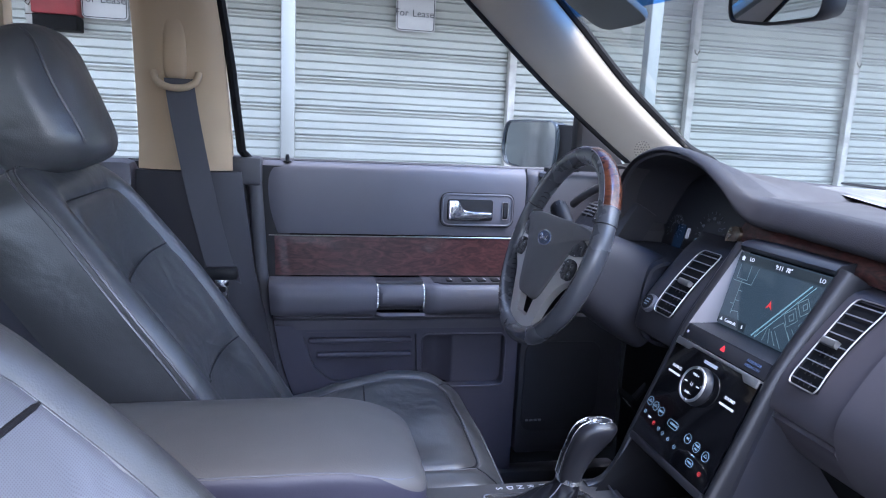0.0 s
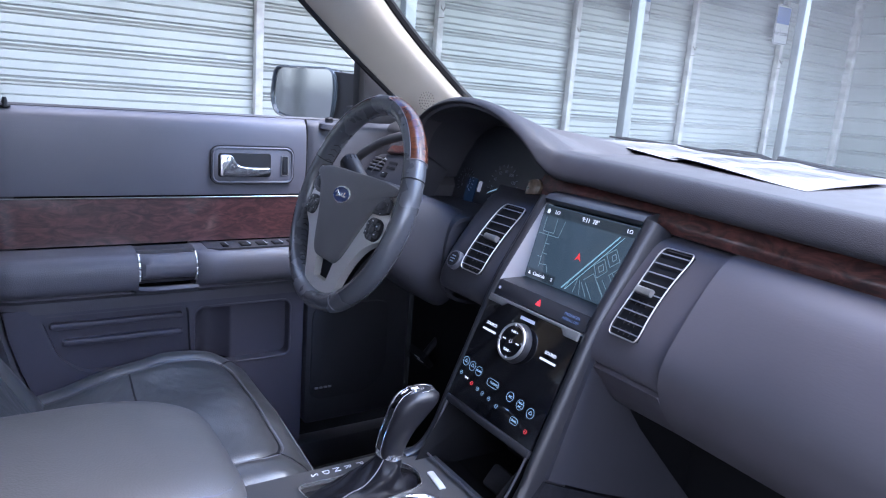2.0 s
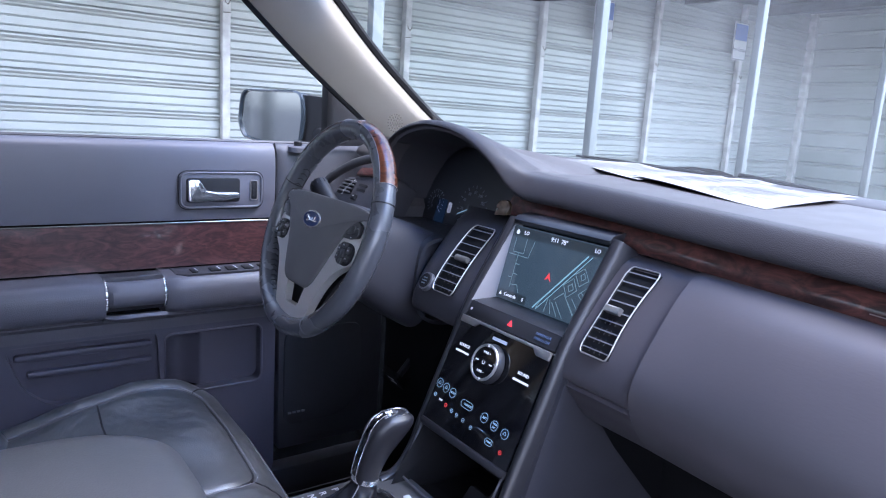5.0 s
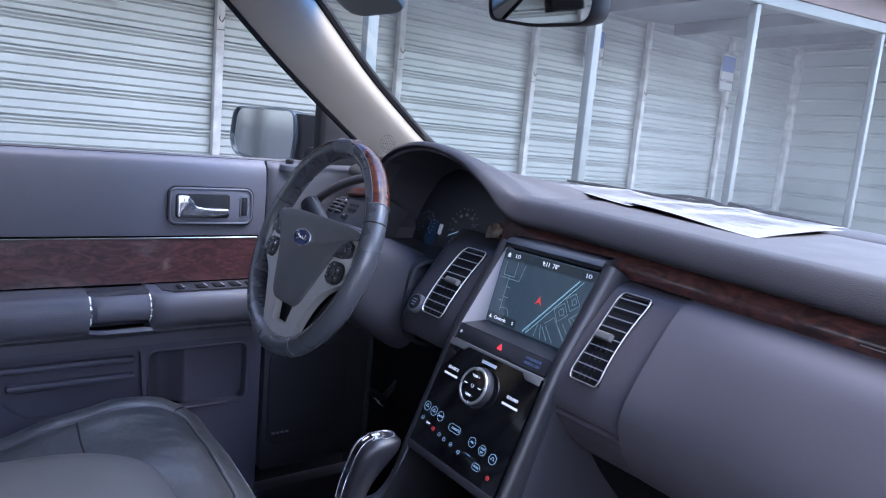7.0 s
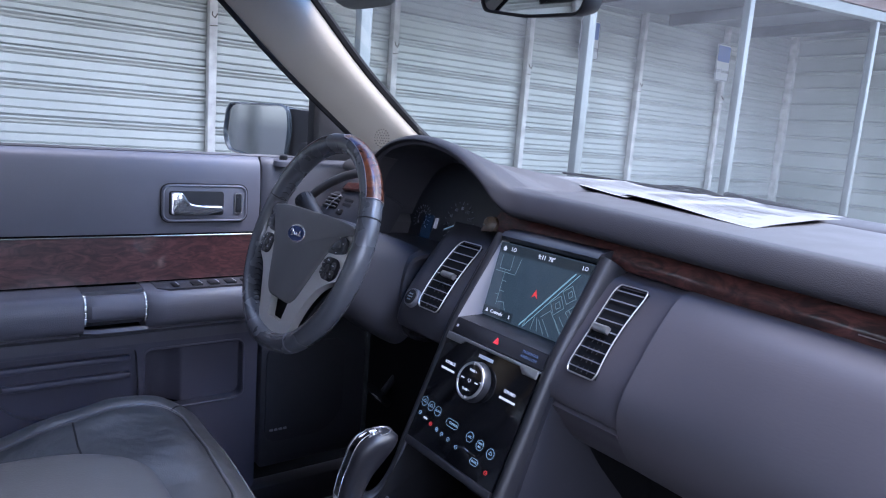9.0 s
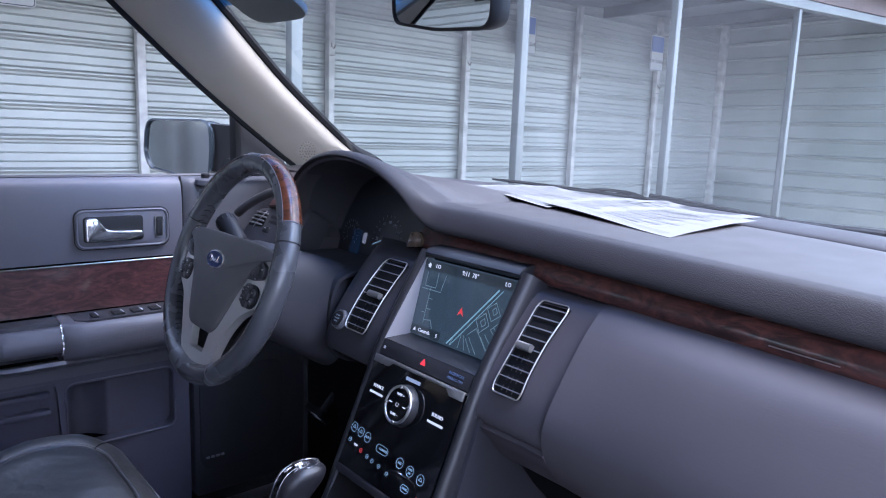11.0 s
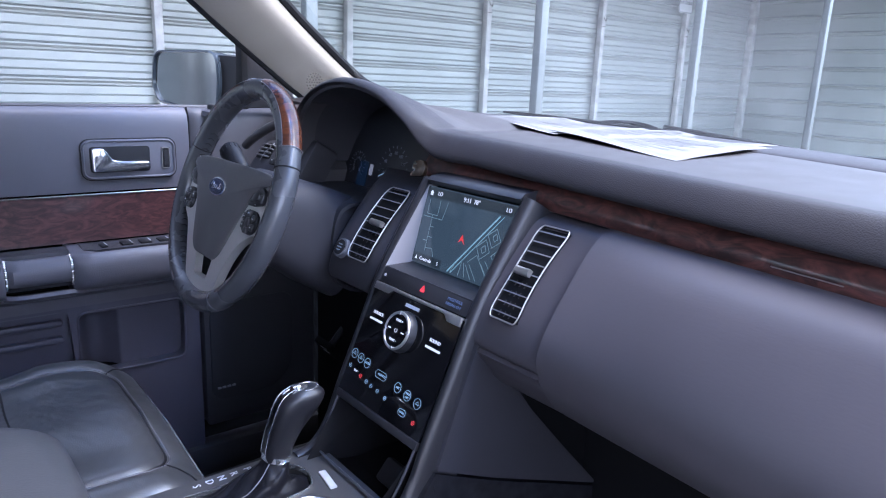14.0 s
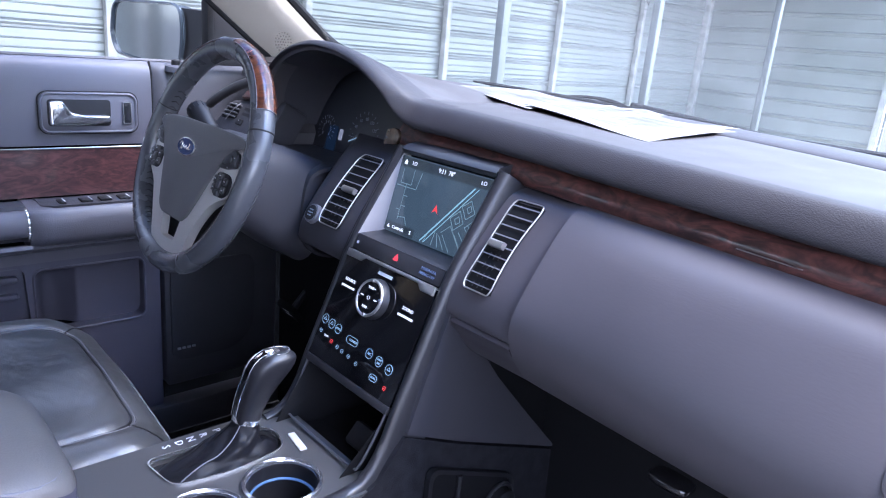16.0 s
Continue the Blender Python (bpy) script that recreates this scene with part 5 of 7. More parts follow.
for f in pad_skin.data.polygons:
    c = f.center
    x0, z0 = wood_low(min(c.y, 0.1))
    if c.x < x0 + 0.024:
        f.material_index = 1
part("side_pad", thicken(across(pad_profile, 0.685, 0.49, 8), 0.006), M_dash, dash, "end of the padded top by the pillar")
# the deep black well under the hood
arch = [p for p in lip if p.x > 0.125]
well = [[Vector((p.z + dx, 0.30 + (p.x - 0.30) * k, 0.955 + (p.y - 0.955) * k)) for p in arch] for dx, k in ((0.004, 0.997), (0.006, 0.965), (0.03, 0.945), (0.075, 0.880), (0.118, 0.83))]
bm = bmesh.new()
loft(bm, well, False, False)
hood = part("hood_lining", bm, M_dash_hard, dash, "black lining under the hood")
# instrument face
face = facing((0.556, 0.335, 1.003), 14)
cl = part("instrument_face", plate(round_poly([(-0.19, -0.085), (0.19, -0.085), (0.19, 0.030), (0.10, 0.078), (-0.08, 0.100), (-0.19, 0.06)], 0.02), 0.004, face), mat("instrument_black", (0.014, 0.015, 0.020), 0.28), hood, "dark instrument face")
M_dial = mat("dim_dial_print", (0.16, 0.17, 0.20), 0.5)
for cx, cy, r in ((-0.100, -0.018, 0.026), (0.012, -0.014, 0.042)):
    bm = bmesh.new()
    for k in range(17):
        a = radians(220 - 260 * k / 16)
        ln = 0.006 if k % 2 == 0 else 0.003
        mm = face @ Matrix.Translation((cx, cy, 0.001)) @ Matrix.Rotation(a, 4, "Z")
        box(bm, (r - ln, -0.0005, 0), (r, 0.0005, 0.0008), 0, mm)
    dial = part("dial_marks", bm, M_dial, cl)
    tagged(dial, kind="stuff")
    for k in range(9):
        a = radians(220 - 260 * k / 8)
        words("numeral", str(k * 20) if cx > 0 else str(k), 0.0085, face @ Matrix.Translation((cx + (r - 0.013) * math.cos(a), cy + (r - 0.013) * math.sin(a), 0.001)), M_dial, cl)
    if cx > 0:
        bm = bmesh.new()
        mm = face @ Matrix.Translation((cx, cy, 0.002)) @ Matrix.Rotation(radians(203), 4, "Z")
        box(bm, (0, -0.0008, 0), (r - 0.004, 0.0008, 0.001), 0, mm)
        part("needle", bm, M_lit_blue, cl)
part("display", plate(rounded(0.030, 0.046, 0.004, 3, -0.078, -0.032), 0.001, face @ Matrix.Translation((0, 0, 0.0012))), mat("blue_display", (0.003, 0.005, 0.010), 0.4, spec=0.2, emit=(0.03, 0.09, 0.22), emit_strength=0.010), cl, "small blue display")
part("display_icon", plate(rounded(0.010, 0.020, 0.003, 3, -0.052, -0.022), 0.001, face @ Matrix.Translation((0, 0, 0.002))), mat("dim_white_symbol", (0.2, 0.2, 0.22), 0.5, emit=(0.8, 0.85, 1.0), emit_strength=0.02), cl, "white lit car symbol")
part("display_line", plate(rounded(0.040, 0.0016, 0.0005, 2, -0.072, -0.056), 0.001, face @ Matrix.Translation((0, 0, 0.002))), M_dial, cl)
for cx, cy, mt in ((-0.121, -0.074, M_lit_green), (-0.140, -0.070, M_lit_green), (-0.033, -0.068, M_lit_red), (-0.022, -0.066, M_lit_red)):
    part("telltale", plate(rounded(0.006, 0.006, 0.002, 2, cx, cy), 0.001, face @ Matrix.Translation((0, 0, 0.002))), mt, cl)
side_arch = [Vector((0.486, y, 0.458)) for y in (0.945, 0.960, 0.975)] + [p for p in lip if p.x > 0.435]
bm = bmesh.new()
loft(bm, [[Vector((p.z + dx, 0.30 + (p.x - 0.30) * k, 0.955 + (p.y - 0.955) * k)) for p in side_arch] for dx, k in ((0.004, 0.985), (0.008, 0.957), (0.024, 0.944), (0.046, 0.930), (0.098, 0.90))], False, False)
part("hood_cheek", thicken(bm, 0.002, (0, 1, 0)), mat("warm_grey_plastic", (0.050, 0.047, 0.050), 0.55, bump=0.2, bump_scale=900), hood, "warm grey cheek beside the dials")
# shelf under the instruments and the knee panel below
def knee_profile(y):
    return [(0.56, 0.945), (0.46, 0.947), (0.425, 0.943), (0.412, 0.930), (0.405, 0.90), (0.404, 0.86), (0.414, 0.828), (0.45, 0.810), (0.55, 0.802), (0.70, 0.80)]


part("knee_panel", thicken(across(knee_profile, 0.258, 0.685, 20), 0.006), M_dash_hard, dash, "dark knee panel below the wheel")
# outboard vent and light switch
op = thing("light_switch_panel", "charcoal dash end with a small vent and light switch", "switch panel", at=(0, 0, 0))
mo = facing((0.462, 0.572, 0.987), 30)
part("panel", plate(round_poly([(-0.110, -0.020), (-0.085, 0.030), (0.105, 0.050), (0.105, -0.055), (-0.100, -0.060)], 0.012), 0.05, mo, 0.004), M_dash_hard, op, "flat charcoal switch panel")
part("eyebrow", tubed(spline([(0.448, 0.700, 0.998), (0.452, 0.668, 1.016), (0.458, 0.600, 1.043), (0.462, 0.540, 1.058), (0.465, 0.490, 1.064)], 6), 0.009, 10), M_dash, op, "padded brow over the switches")
part("wood_cap", plate(round_poly([(-0.050, 0.034), (0.070, 0.044), (0.070, 0.062), (-0.040, 0.052)], 0.005), 0.010, mo @ Matrix.Translation((0, 0, 0.006)), 0.002), M_wood, op, "wood trim cap")
well = part("vent_well", plate(round_poly([(-0.098, -0.012), (-0.080, 0.022), (-0.044, 0.026), (-0.036, -0.008)], 0.008), 0.002, mo @ Matrix.Translation((0, 0, 0.0012))), M_rubber, op, "dark mouth of the outer vent")
for k in range(4):
    part("slat", boxed((-0.090 + 0.003 * k, -0.006 + k * 0.008, 0.0014), (-0.040 + 0.002 * k, -0.0035 + k * 0.008, 0.006), 0.0006, mo, 1), M_slat, well)
part("chrome_edge", tubed([mo @ Vector((-0.066, -0.014, 0.004)), mo @ Vector((-0.056, 0.002, 0.006)), mo @ Vector((-0.040, 0.024, 0.005))], 0.0013, 6), M_chrome, op)
for y in (0.016, 0.005):
    part("slot", plate(rounded(0.034, 0.0055, 0.002, 3, -0.006, y), 0.002, mo @ Matrix.Translation((0, 0, 0.0012))), M_black, op)
part("dimmer_switch", plate(rounded(0.018, 0.012, 0.002, 3, -0.016, -0.012), 0.006, mo @ Matrix.Translation((0, 0, 0.005)), 0.0015), M_black, op)
part("switch_mark", plate(rounded(0.006, 0.0012, 0.0004, 2, -0.016, -0.010), 0.0003, mo @ Matrix.Translation((0, 0, 0.0054))), M_print, op)

# start button
M_dim_blue = mat("dim_blue_print", (0.20, 0.24, 0.28), 0.5)
sb = facing((0.3840, 0.2045, 0.897), 31, 0)
bm = bmesh.new()
tube(bm, [sb @ Vector((0, 0, -0.004)), sb @ Vector((0, 0, 0.005))], [0.0150, 0.0142], 24)
start = part("start_button", bm, mat("satin_ring", (0.16, 0.16, 0.18), 0.35, metal=0.3), pod_left, "round start button with a satin ring")
bm = bmesh.new()
tube(bm, [sb @ Vector((0, 0, 0.004)), sb @ Vector((0, 0, 0.0065))], 0.0115, 22)
part("button_face", bm, M_black, start)
for k, w in ((0, 0.010), (1, 0.012), (2, 0.009)):
    part("print_bar", plate(rounded(w, 0.0018, 0.0006, 2, 0, 0.0045 - 0.0045 * k), 0.0004, sb @ Matrix.Translation((0, 0, 0.0070))), M_dim_blue, start)
# streaked plate in place of the reflection at the wood strip's end
part("end_reflection", plate(round_poly([(-0.019, -0.014), (0.012, -0.010), (0.017, 0.004), (0.006, 0.014), (-0.014, 0.010)], 0.005), 0.006, facing((0.482, 0.156, 1.016), 10), 0.002), mat("reflection_streaks", (0.075, 0.05, 0.032), 0.2, coat=0.4, var=0.7, var_scale=70), dash, "streaked plate for the reflection at the wood's end")

# ======== centre stack ========
stack = thing("centre_stack", "centre stack with touch screen and glossy black control panel", "centre stack", at=(0, 0, 0))
RAIL = [(0.452, 1.014), (0.414, 0.953), (0.378, 0.893), (0.344, 0.815), (0.311, 0.738), (0.296, 0.700), (0.276, 0.670), (0.250, 0.6585), (0.20, 0.6575), (0.10, 0.6575), (0.0, 0.6565)]
rail = spline(RAIL, 5)


def rail_ring(p, n, w0, w1, sign):
    """Cross-section of a side rail: inner wall, rounded front, slanting outer flank."""
    out = []
    for d, y in ((0.030, w0), (0.002, w0), (0.0, w0 + 0.002), (-0.001, (w0 + w1) / 2), (0.001, w1 - 0.003), (0.006, w1), (0.020, w1 + 0.004), (0.055, w1 + 0.006)):
        q = Vector((p.x, p.y)) + n * d
        out.append((q.x, sign * y, q.y))
    return out


for sign in (1, -1):
    rings = []
    for i, p in enumerate(rail if sign < 0 else rail[:36]):
        d = (rail[min(i + 1, len(rail) - 1)] - rail[max(i - 1, 0)]).normalized()
        n = Vector((-d.y, d.x))
        if n.dot(Vector((0.86, -0.5))) < 0:
            n = -n
        n = Vector((0.86, -0.5)) if i < 6 else n
        t = i / (len(rail) - 1)
        w0 = 0.0895
        w1 = 0.106 - 0.004 * min(1.0, t * 1.6) + 0.008 * ease((0.30 - p.x) / 0.08)
        rings.append(rail_ring(p, n, w0, w1, sign))
    part("side_rail", lofted(rings), M_gray_metal, stack, "satin dark side rail")
bm = bmesh.new()
rings = []
for k in range(2):
    y = 0.0895 - 0.179 * k
    rings.append([(0.452, y, 1.006), (0.449, y, 1.011), (0.455, y, 1.0165), (0.475, y, 1.020), (0.495, y, 1.012), (0.462, y, 1.002)])
loft(bm, rings)
part("top_rail", bm, M_gray_metal, stack, "satin dark top rail")
# screen with its hooded recess
SC = facing((0.4385, 0.0, 0.951), 14.6)
screen = part("touch_screen", plate(rounded(0.178, 0.106, 0.003), 0.006, SC), M_map, stack, "lit touch screen showing a street map")
part("recess_back", boxed((0.466, -0.09, 0.885), (0.478, 0.09, 1.005)), M_black, stack)
# left cheek is a paler copy of the right: side light in its tone
part("recess_side", lofted([[(0.452, 0.0893, 1.004), (0.3825, 0.0893, 0.898), (0.44, 0.0893, 0.898), (0.47, 0.0893, 1.004)], [(0.452, 0.0915, 1.004), (0.3825, 0.0915, 0.898), (0.44, 0.0915, 0.898), (0.47, 0.0915, 1.004)]]), mat("satin_grey_lit", (0.32, 0.31, 0.32), 0.4, metal=0.3), stack, "cheek of the screen recess, side light put in its tone", smooth=False)
part("recess_side", lofted([[(0.452, -0.0893, 1.004), (0.3825, -0.0893, 0.898), (0.44, -0.0893, 0.898), (0.47, -0.0893, 1.004)], [(0.452, -0.0915, 1.004), (0.3825, -0.0915, 0.898), (0.44, -0.0915, 0.898), (0.47, -0.0915, 1.004)]]), M_gray_metal, stack, smooth=False)
part("recess_shelf", boxed((0.3825, -0.0893, 0.893), (0.44, 0.0893, 0.898), 0.001), M_gray_metal, stack)
S2 = SC @ Matrix.Translation((0, 0, 0.0006))
part("status_bar", plate(rounded(0.176, 0.013, 0.001, 2, 0, 0.0450), 0.0004, S2), M_map_bar, screen)
part("bottom_bar", plate(rounded(0.060, 0.012, 0.001, 2, -0.058, -0.0455), 0.0004, S2), M_map_bar, screen)


def line(bm, pts, w, m):
    for (x0, y0), (x1, y1) in zip(pts, pts[1:]):
        d = Vector((x1 - x0, y1 - y0))
        n = Vector((-d.y, d.x)).normalized() * w / 2
        q = [m @ Vector((x0 + n.x, y0 + n.y, 0)), m @ Vector((x0 - n.x, y0 - n.y, 0)), m @ Vector((x1 - n.x, y1 - n.y, 0)), m @ Vector((x1 + n.x, y1 + n.y, 0))]
        bm.faces.new([bm.verts.new(p) for p in q])


S3 = SC @ Matrix.Translation((0, 0, 0.0009))
bm = bmesh.new()
for pts in ([(-0.078, 0.036), (-0.078, 0.016), (-0.056, 0.016), (-0.056, 0.037)], [(-0.085, 0.012), (-0.045, 0.012), (-0.040, 0.036)],
            [(-0.066, 0.016), (-0.066, -0.034)], [(-0.066, 0.0), (-0.058, 0.0)], [(-0.066, -0.014), (-0.057, -0.014)], [(-0.066, -0.030), (-0.052, -0.028), (-0.046, -0.038)], [(-0.074, -0.02), (-0.066, -0.02)],
            [(0.047, 0.010), (0.060, 0.020), (0.071, 0.006), (0.058, -0.004), (0.047, 0.010)], [(0.056, 0.010), (0.061, 0.014), (0.065, 0.008), (0.060, 0.004), (0.056, 0.010)],
            [(0.032, -0.008), (0.046, 0.004), (0.056, -0.010), (0.042, -0.022), (0.032, -0.008)], [(0.040, -0.008), (0.046, -0.003), (0.050, -0.010), (0.044, -0.014), (0.040, -0.008)],
            [(0.022, -0.030), (0.036, -0.018), (0.066, -0.048)], [(0.075, 0.0), (0.060, -0.014), (0.080, -0.030)], [(0.064, -0.010), (0.085, -0.026)], [(0.052, -0.022), (0.075, -0.042)], [(0.046, -0.027), (0.066, -0.046)],
            [(0.012, -0.032), (0.010, -0.050)], [(0.016, -0.032), (0.022, -0.050)], [(0.0, -0.036), (-0.006, -0.050)], [(0.02, -0.034), (0.034, -0.050)], [(0.026, -0.032), (0.044, -0.050)]):
    line(bm, pts, 0.0009, S3)
tagged(part("street_map", bm, M_map_road, screen, smooth=False), kind="stuff")
bm = bmesh.new()
line(bm, [(-0.012, -0.050), (0.060, 0.036)], 0.0022, S3)
line(bm, [(-0.005, -0.050), (0.067, 0.036)], 0.0012, S3)
part("map_road", bm, M_map_route, screen, smooth=False)
bm = bmesh.new()
vs = [bm.verts.new(S3 @ Vector((x, y, 0.0003))) for x, y in ((0.002, 0.002), (0.008, -0.010), (0.002, -0.006), (-0.004, -0.010))]
bm.faces.new(vs)
part("map_arrow", bm, M_lit_red, screen, smooth=False)
for txt, x, y, sz in (("9:11  78\u00b0", 0.004, 0.0450, 0.0085), ("LO", -0.060, 0.0450, 0.0075), ("LO", 0.072, 0.0450, 0.0075), ("Controls", -0.060, -0.0455, 0.0068), ("S", -0.034, -0.0455, 0.0068)):
    words("screen_text", txt, sz, S3 @ Matrix.Translation((x, y, 0)), M_lit_white, screen)
bm = bmesh.new()
bm.faces.new([bm.verts.new(S3 @ Vector((-0.078 + x * 0.004, 0.0445 + y * 0.004, 0))) for x, y in ((0, 1), (-1, 0), (-0.7, 0), (-0.7, -0.8), (0.7, -0.8), (0.7, 0), (1, 0))])
bm.faces.new([bm.verts.new(S3 @ Vector((-0.080 + x * 0.003, -0.0455 + y * 0.003, 0))) for x, y in ((0, 1), (-1, -0.8), (1, -0.8))])
tagged(part("screen_icon", bm, M_lit_white, screen, smooth=False), kind="stuff")
# hazard strip, chrome bar
HZ = facing((0.3785, 0.0, 0.889), 27)
part("hazard_strip", plate(rounded(0.178, 0.022, 0.002), 0.02, HZ, 0.001), M_gray_metal, stack)
bm = bmesh.new()
tri = [(0, 0.0042), (-0.0044, -0.0033), (0.0044, -0.0033)]
line(bm, tri + [tri[0]], 0.0011, HZ @ Matrix.Translation((0.0, 0.0005, 0.0006)))
line(bm, [(a * 0.45, b * 0.45 - 0.0005) for a, b in tri + [tri[0]]], 0.0012, HZ @ Matrix.Translation((0.0, 0.0005, 0.0006)))
part("hazard_mark", bm, mat("hazard_red", (0.45, 0.03, 0.04), 0.5, emit=(0.6, 0.03, 0.04), emit_strength=0.25), stack, "red hazard triangle", smooth=False)
words("airbag_text", "PASSENGER", 0.0052, HZ @ Matrix.Translation((0.062, 0.002, 0.0006)), mat("faint_blue_print", (0.10, 0.14, 0.24), 0.5), stack)
words("airbag_text", "AIRBAG OFF", 0.0052, HZ @ Matrix.Translation((0.062, -0.004, 0.0006)), bpy.data.materials["faint_blue_print"], stack)
part("small_mark", plate(rounded(0.004, 0.004, 0.001, 2, -0.082, -0.001), 0.0004, HZ @ Matrix.Translation((0, 0, 0.0006))), M_print, stack)
PN = facing((0.341, 0.0, 0.8085), 23.4)
bar = [(-0.0885, 0.0765), (0.0885, 0.0765), (0.0885, 0.0655), (0.066, 0.0655), (0.058, 0.0725), (-0.050, 0.0725), (-0.058, 0.0665), (-0.0885, 0.0665)]
part("chrome_bar", plate(round_poly(bar, 0.001, 2), 0.01, PN @ Matrix.Translation((0, 0, 0.004)), 0.001), M_silver, stack, "satin chrome bar over the controls")
panel = part("control_panel", plate([(-0.0888, 0.074), (0.0888, 0.074), (0.0888, -0.074), (-0.0888, -0.074)], 0.02, PN @ Matrix.Translation((0, 0, 0.001))), M_gloss, stack, "glossy black control panel", smooth=False)
P2 = PN @ Matrix.Translation((0, 0, 0.0016))
part("brand_mark", boxed((-0.016, 0.0612, 0), (0.012, 0.0655, 0.0006), 0, P2), M_print, panel, "plain silver brand mark")
KX, KY = -0.003, 0.0305
kn = P2 @ Matrix.Translation((KX, KY, 0))
bm = bmesh.new()
tube(bm, [kn @ Vector((0, 0, 0)), kn @ Vector((0, 0, 0.007)), kn @ Vector((0, 0, 0.0095)), kn @ Vector((0, 0, 0.0105))], [0.0265, 0.0255, 0.0245, 0.0225], 40)
knob = part("tuning_knob", bm, M_gray_metal, panel, "round tuning knob with a chrome ring")
bm = bmesh.new()
ring = []
for k in range(48):
    a = 2 * math.pi * k / 48
    ring.append(kn @ Vector((0.0225 * math.cos(a), 0.0225 * math.sin(a), 0.0105)))
tube(bm, ring, 0.0020, 8, True)
part("chrome_ring", bm, M_silver, knob)
for a in (0.0, 90.0, 180.0, 270.0):
    part("ring_notch", boxed((0.0195, -0.0016, 0.0112), (0.0235, 0.0016, 0.0131), 0.0005, kn @ Matrix.Rotation(radians(a + 8), 4, "Z")), M_chrome, knob)
bm = bmesh.new()
tube(bm, [kn @ Vector((0, 0, 0.0095)), kn @ Vector((0, 0, 0.0112))], 0.0215, 36)
part("knob_face", bm, M_gloss, knob, "glossy black face")
for txt, dx, dy in (("TUNE +", 0, 0.0125), ("TUNE \u2212", 0, -0.0125)):
    words("knob_text", txt, 0.0042, kn @ Matrix.Translation((dx, dy, 0.0118)), M_lit_white, knob)
for dx in (-0.0135, 0.0135):
    part("knob_mark", plate(rounded(0.006, 0.0015, 0.0003, 2, dx, 0), 0.0003, kn @ Matrix.Translation((0, 0, 0.0120))), M_lit_white, knob)
bm = bmesh.new()
tube(bm, [kn @ Vector((0.0024 * math.cos(a), 0.0024 * math.sin(a), 0.0120)) for a in [radians(120 + 300 * k / 14) for k in range(15)]], 0.0003, 4)
part("power_mark", bm, M_lit_white, knob)
for txt, x, y in (("SOURCE", -0.062, 0.0345), ("SOUND", 0.058, 0.0345)):
    words("panel_text", txt, 0.0058, P2 @ Matrix.Translation((x, y + 0.003, 0)), M_lit_white, panel)
    part("touch_bar", plate(rounded(0.028, 0.0028, 0.0006, 2, x, y - 0.006), 0.0005, P2 @ Matrix.Translation((0, 0, 0.0004))), M_lit_white, panel)


def ring_mark(cx, cy, r, material, w=0.0003, ex=0.0):
    bm = bmesh.new()
    pts = rounded(2 * r + ex, 2 * r, r, 6, cx, cy)
    tube(bm, [P2 @ Vector((x, y, 0.0002)) for x, y in pts], w, 5, True)
    return part("button_ring", bm, material, panel)


for k, (x, y) in enumerate(((-0.080, -0.0235), (-0.064, -0.025), (-0.048, -0.0265), (0.024, -0.0325), (0.045, -0.0345), (0.066, -0.0365))):
    ring_mark(x, y, 0.0062, M_lit_blue)
ring_mark(-0.014, -0.0305, 0.0048, M_lit_blue, 0.0003, 0.014)
ring_mark(0.046, -0.0555, 0.0040, M_lit_blue, 0.0003, 0.006)
words("panel_text", "CLIMATE", 0.0042, P2 @ Matrix.Translation((-0.012, -0.0305, 0)), M_lit_blue, panel)
words("panel_text", "DUAL", 0.0036, P2 @ Matrix.Translation((0.046, -0.0555, 0)), M_lit_blue, panel)
words("panel_text", "AUTO", 0.0038, P2 @ Matrix.Translation((-0.048, -0.0265, 0)), M_lit_blue, panel)
words("panel_text", "A/C", 0.0042, P2 @ Matrix.Translation((0.024, -0.0325, 0)), M_lit_blue, panel)
words("panel_text", "MAX", 0.0036, P2 @ Matrix.Translation((0.045, -0.0325, 0)), M_lit_blue, panel)
words("panel_text", "A/C", 0.0036, P2 @ Matrix.Translation((0.045, -0.0368, 0)), M_lit_blue, panel)
words("panel_text", "TEMP", 0.0036, P2 @ Matrix.Translation((-0.066, -0.0430, 0)), M_lit_white, panel)
for x, y in ((-0.080, -0.0235), (-0.064, -0.025), (0.066, -0.0365)):
    bm = bmesh.new()
    line(bm, [(x - 0.003, y - 0.001), (x, y + 0.003), (x + 0.003, y - 0.001), (x - 0.003, y - 0.001)], 0.0008, P2 @ Matrix.Translation((0, 0, 0.0003)))
    part("button_icon", bm, M_lit_blue, panel, smooth=False)
for x, y, mt in ((-0.080, -0.0400, M_lit_blue), (-0.052, -0.0455, M_lit_red), (-0.037, -0.0475, M_lit_blue), (-0.025, -0.0490, M_lit_blue), (-0.010, -0.0500, M_lit_blue), (0.008, -0.0525, M_lit_blue), (0.070, -0.0585, M_lit_red)):
    ring_mark(x, y, 0.0024, mt, 0.0003)
    part("button_icon", boxed((x - 0.0012, y - 0.0003, 0), (x + 0.0012, y + 0.0003, 0.0004), 0, P2), mt, panel)
part("lower_lip", boxed((-0.089, -0.0845, -0.004), (0.089, -0.0745, 0.003), 0.002, PN), M_gray_metal, stack)
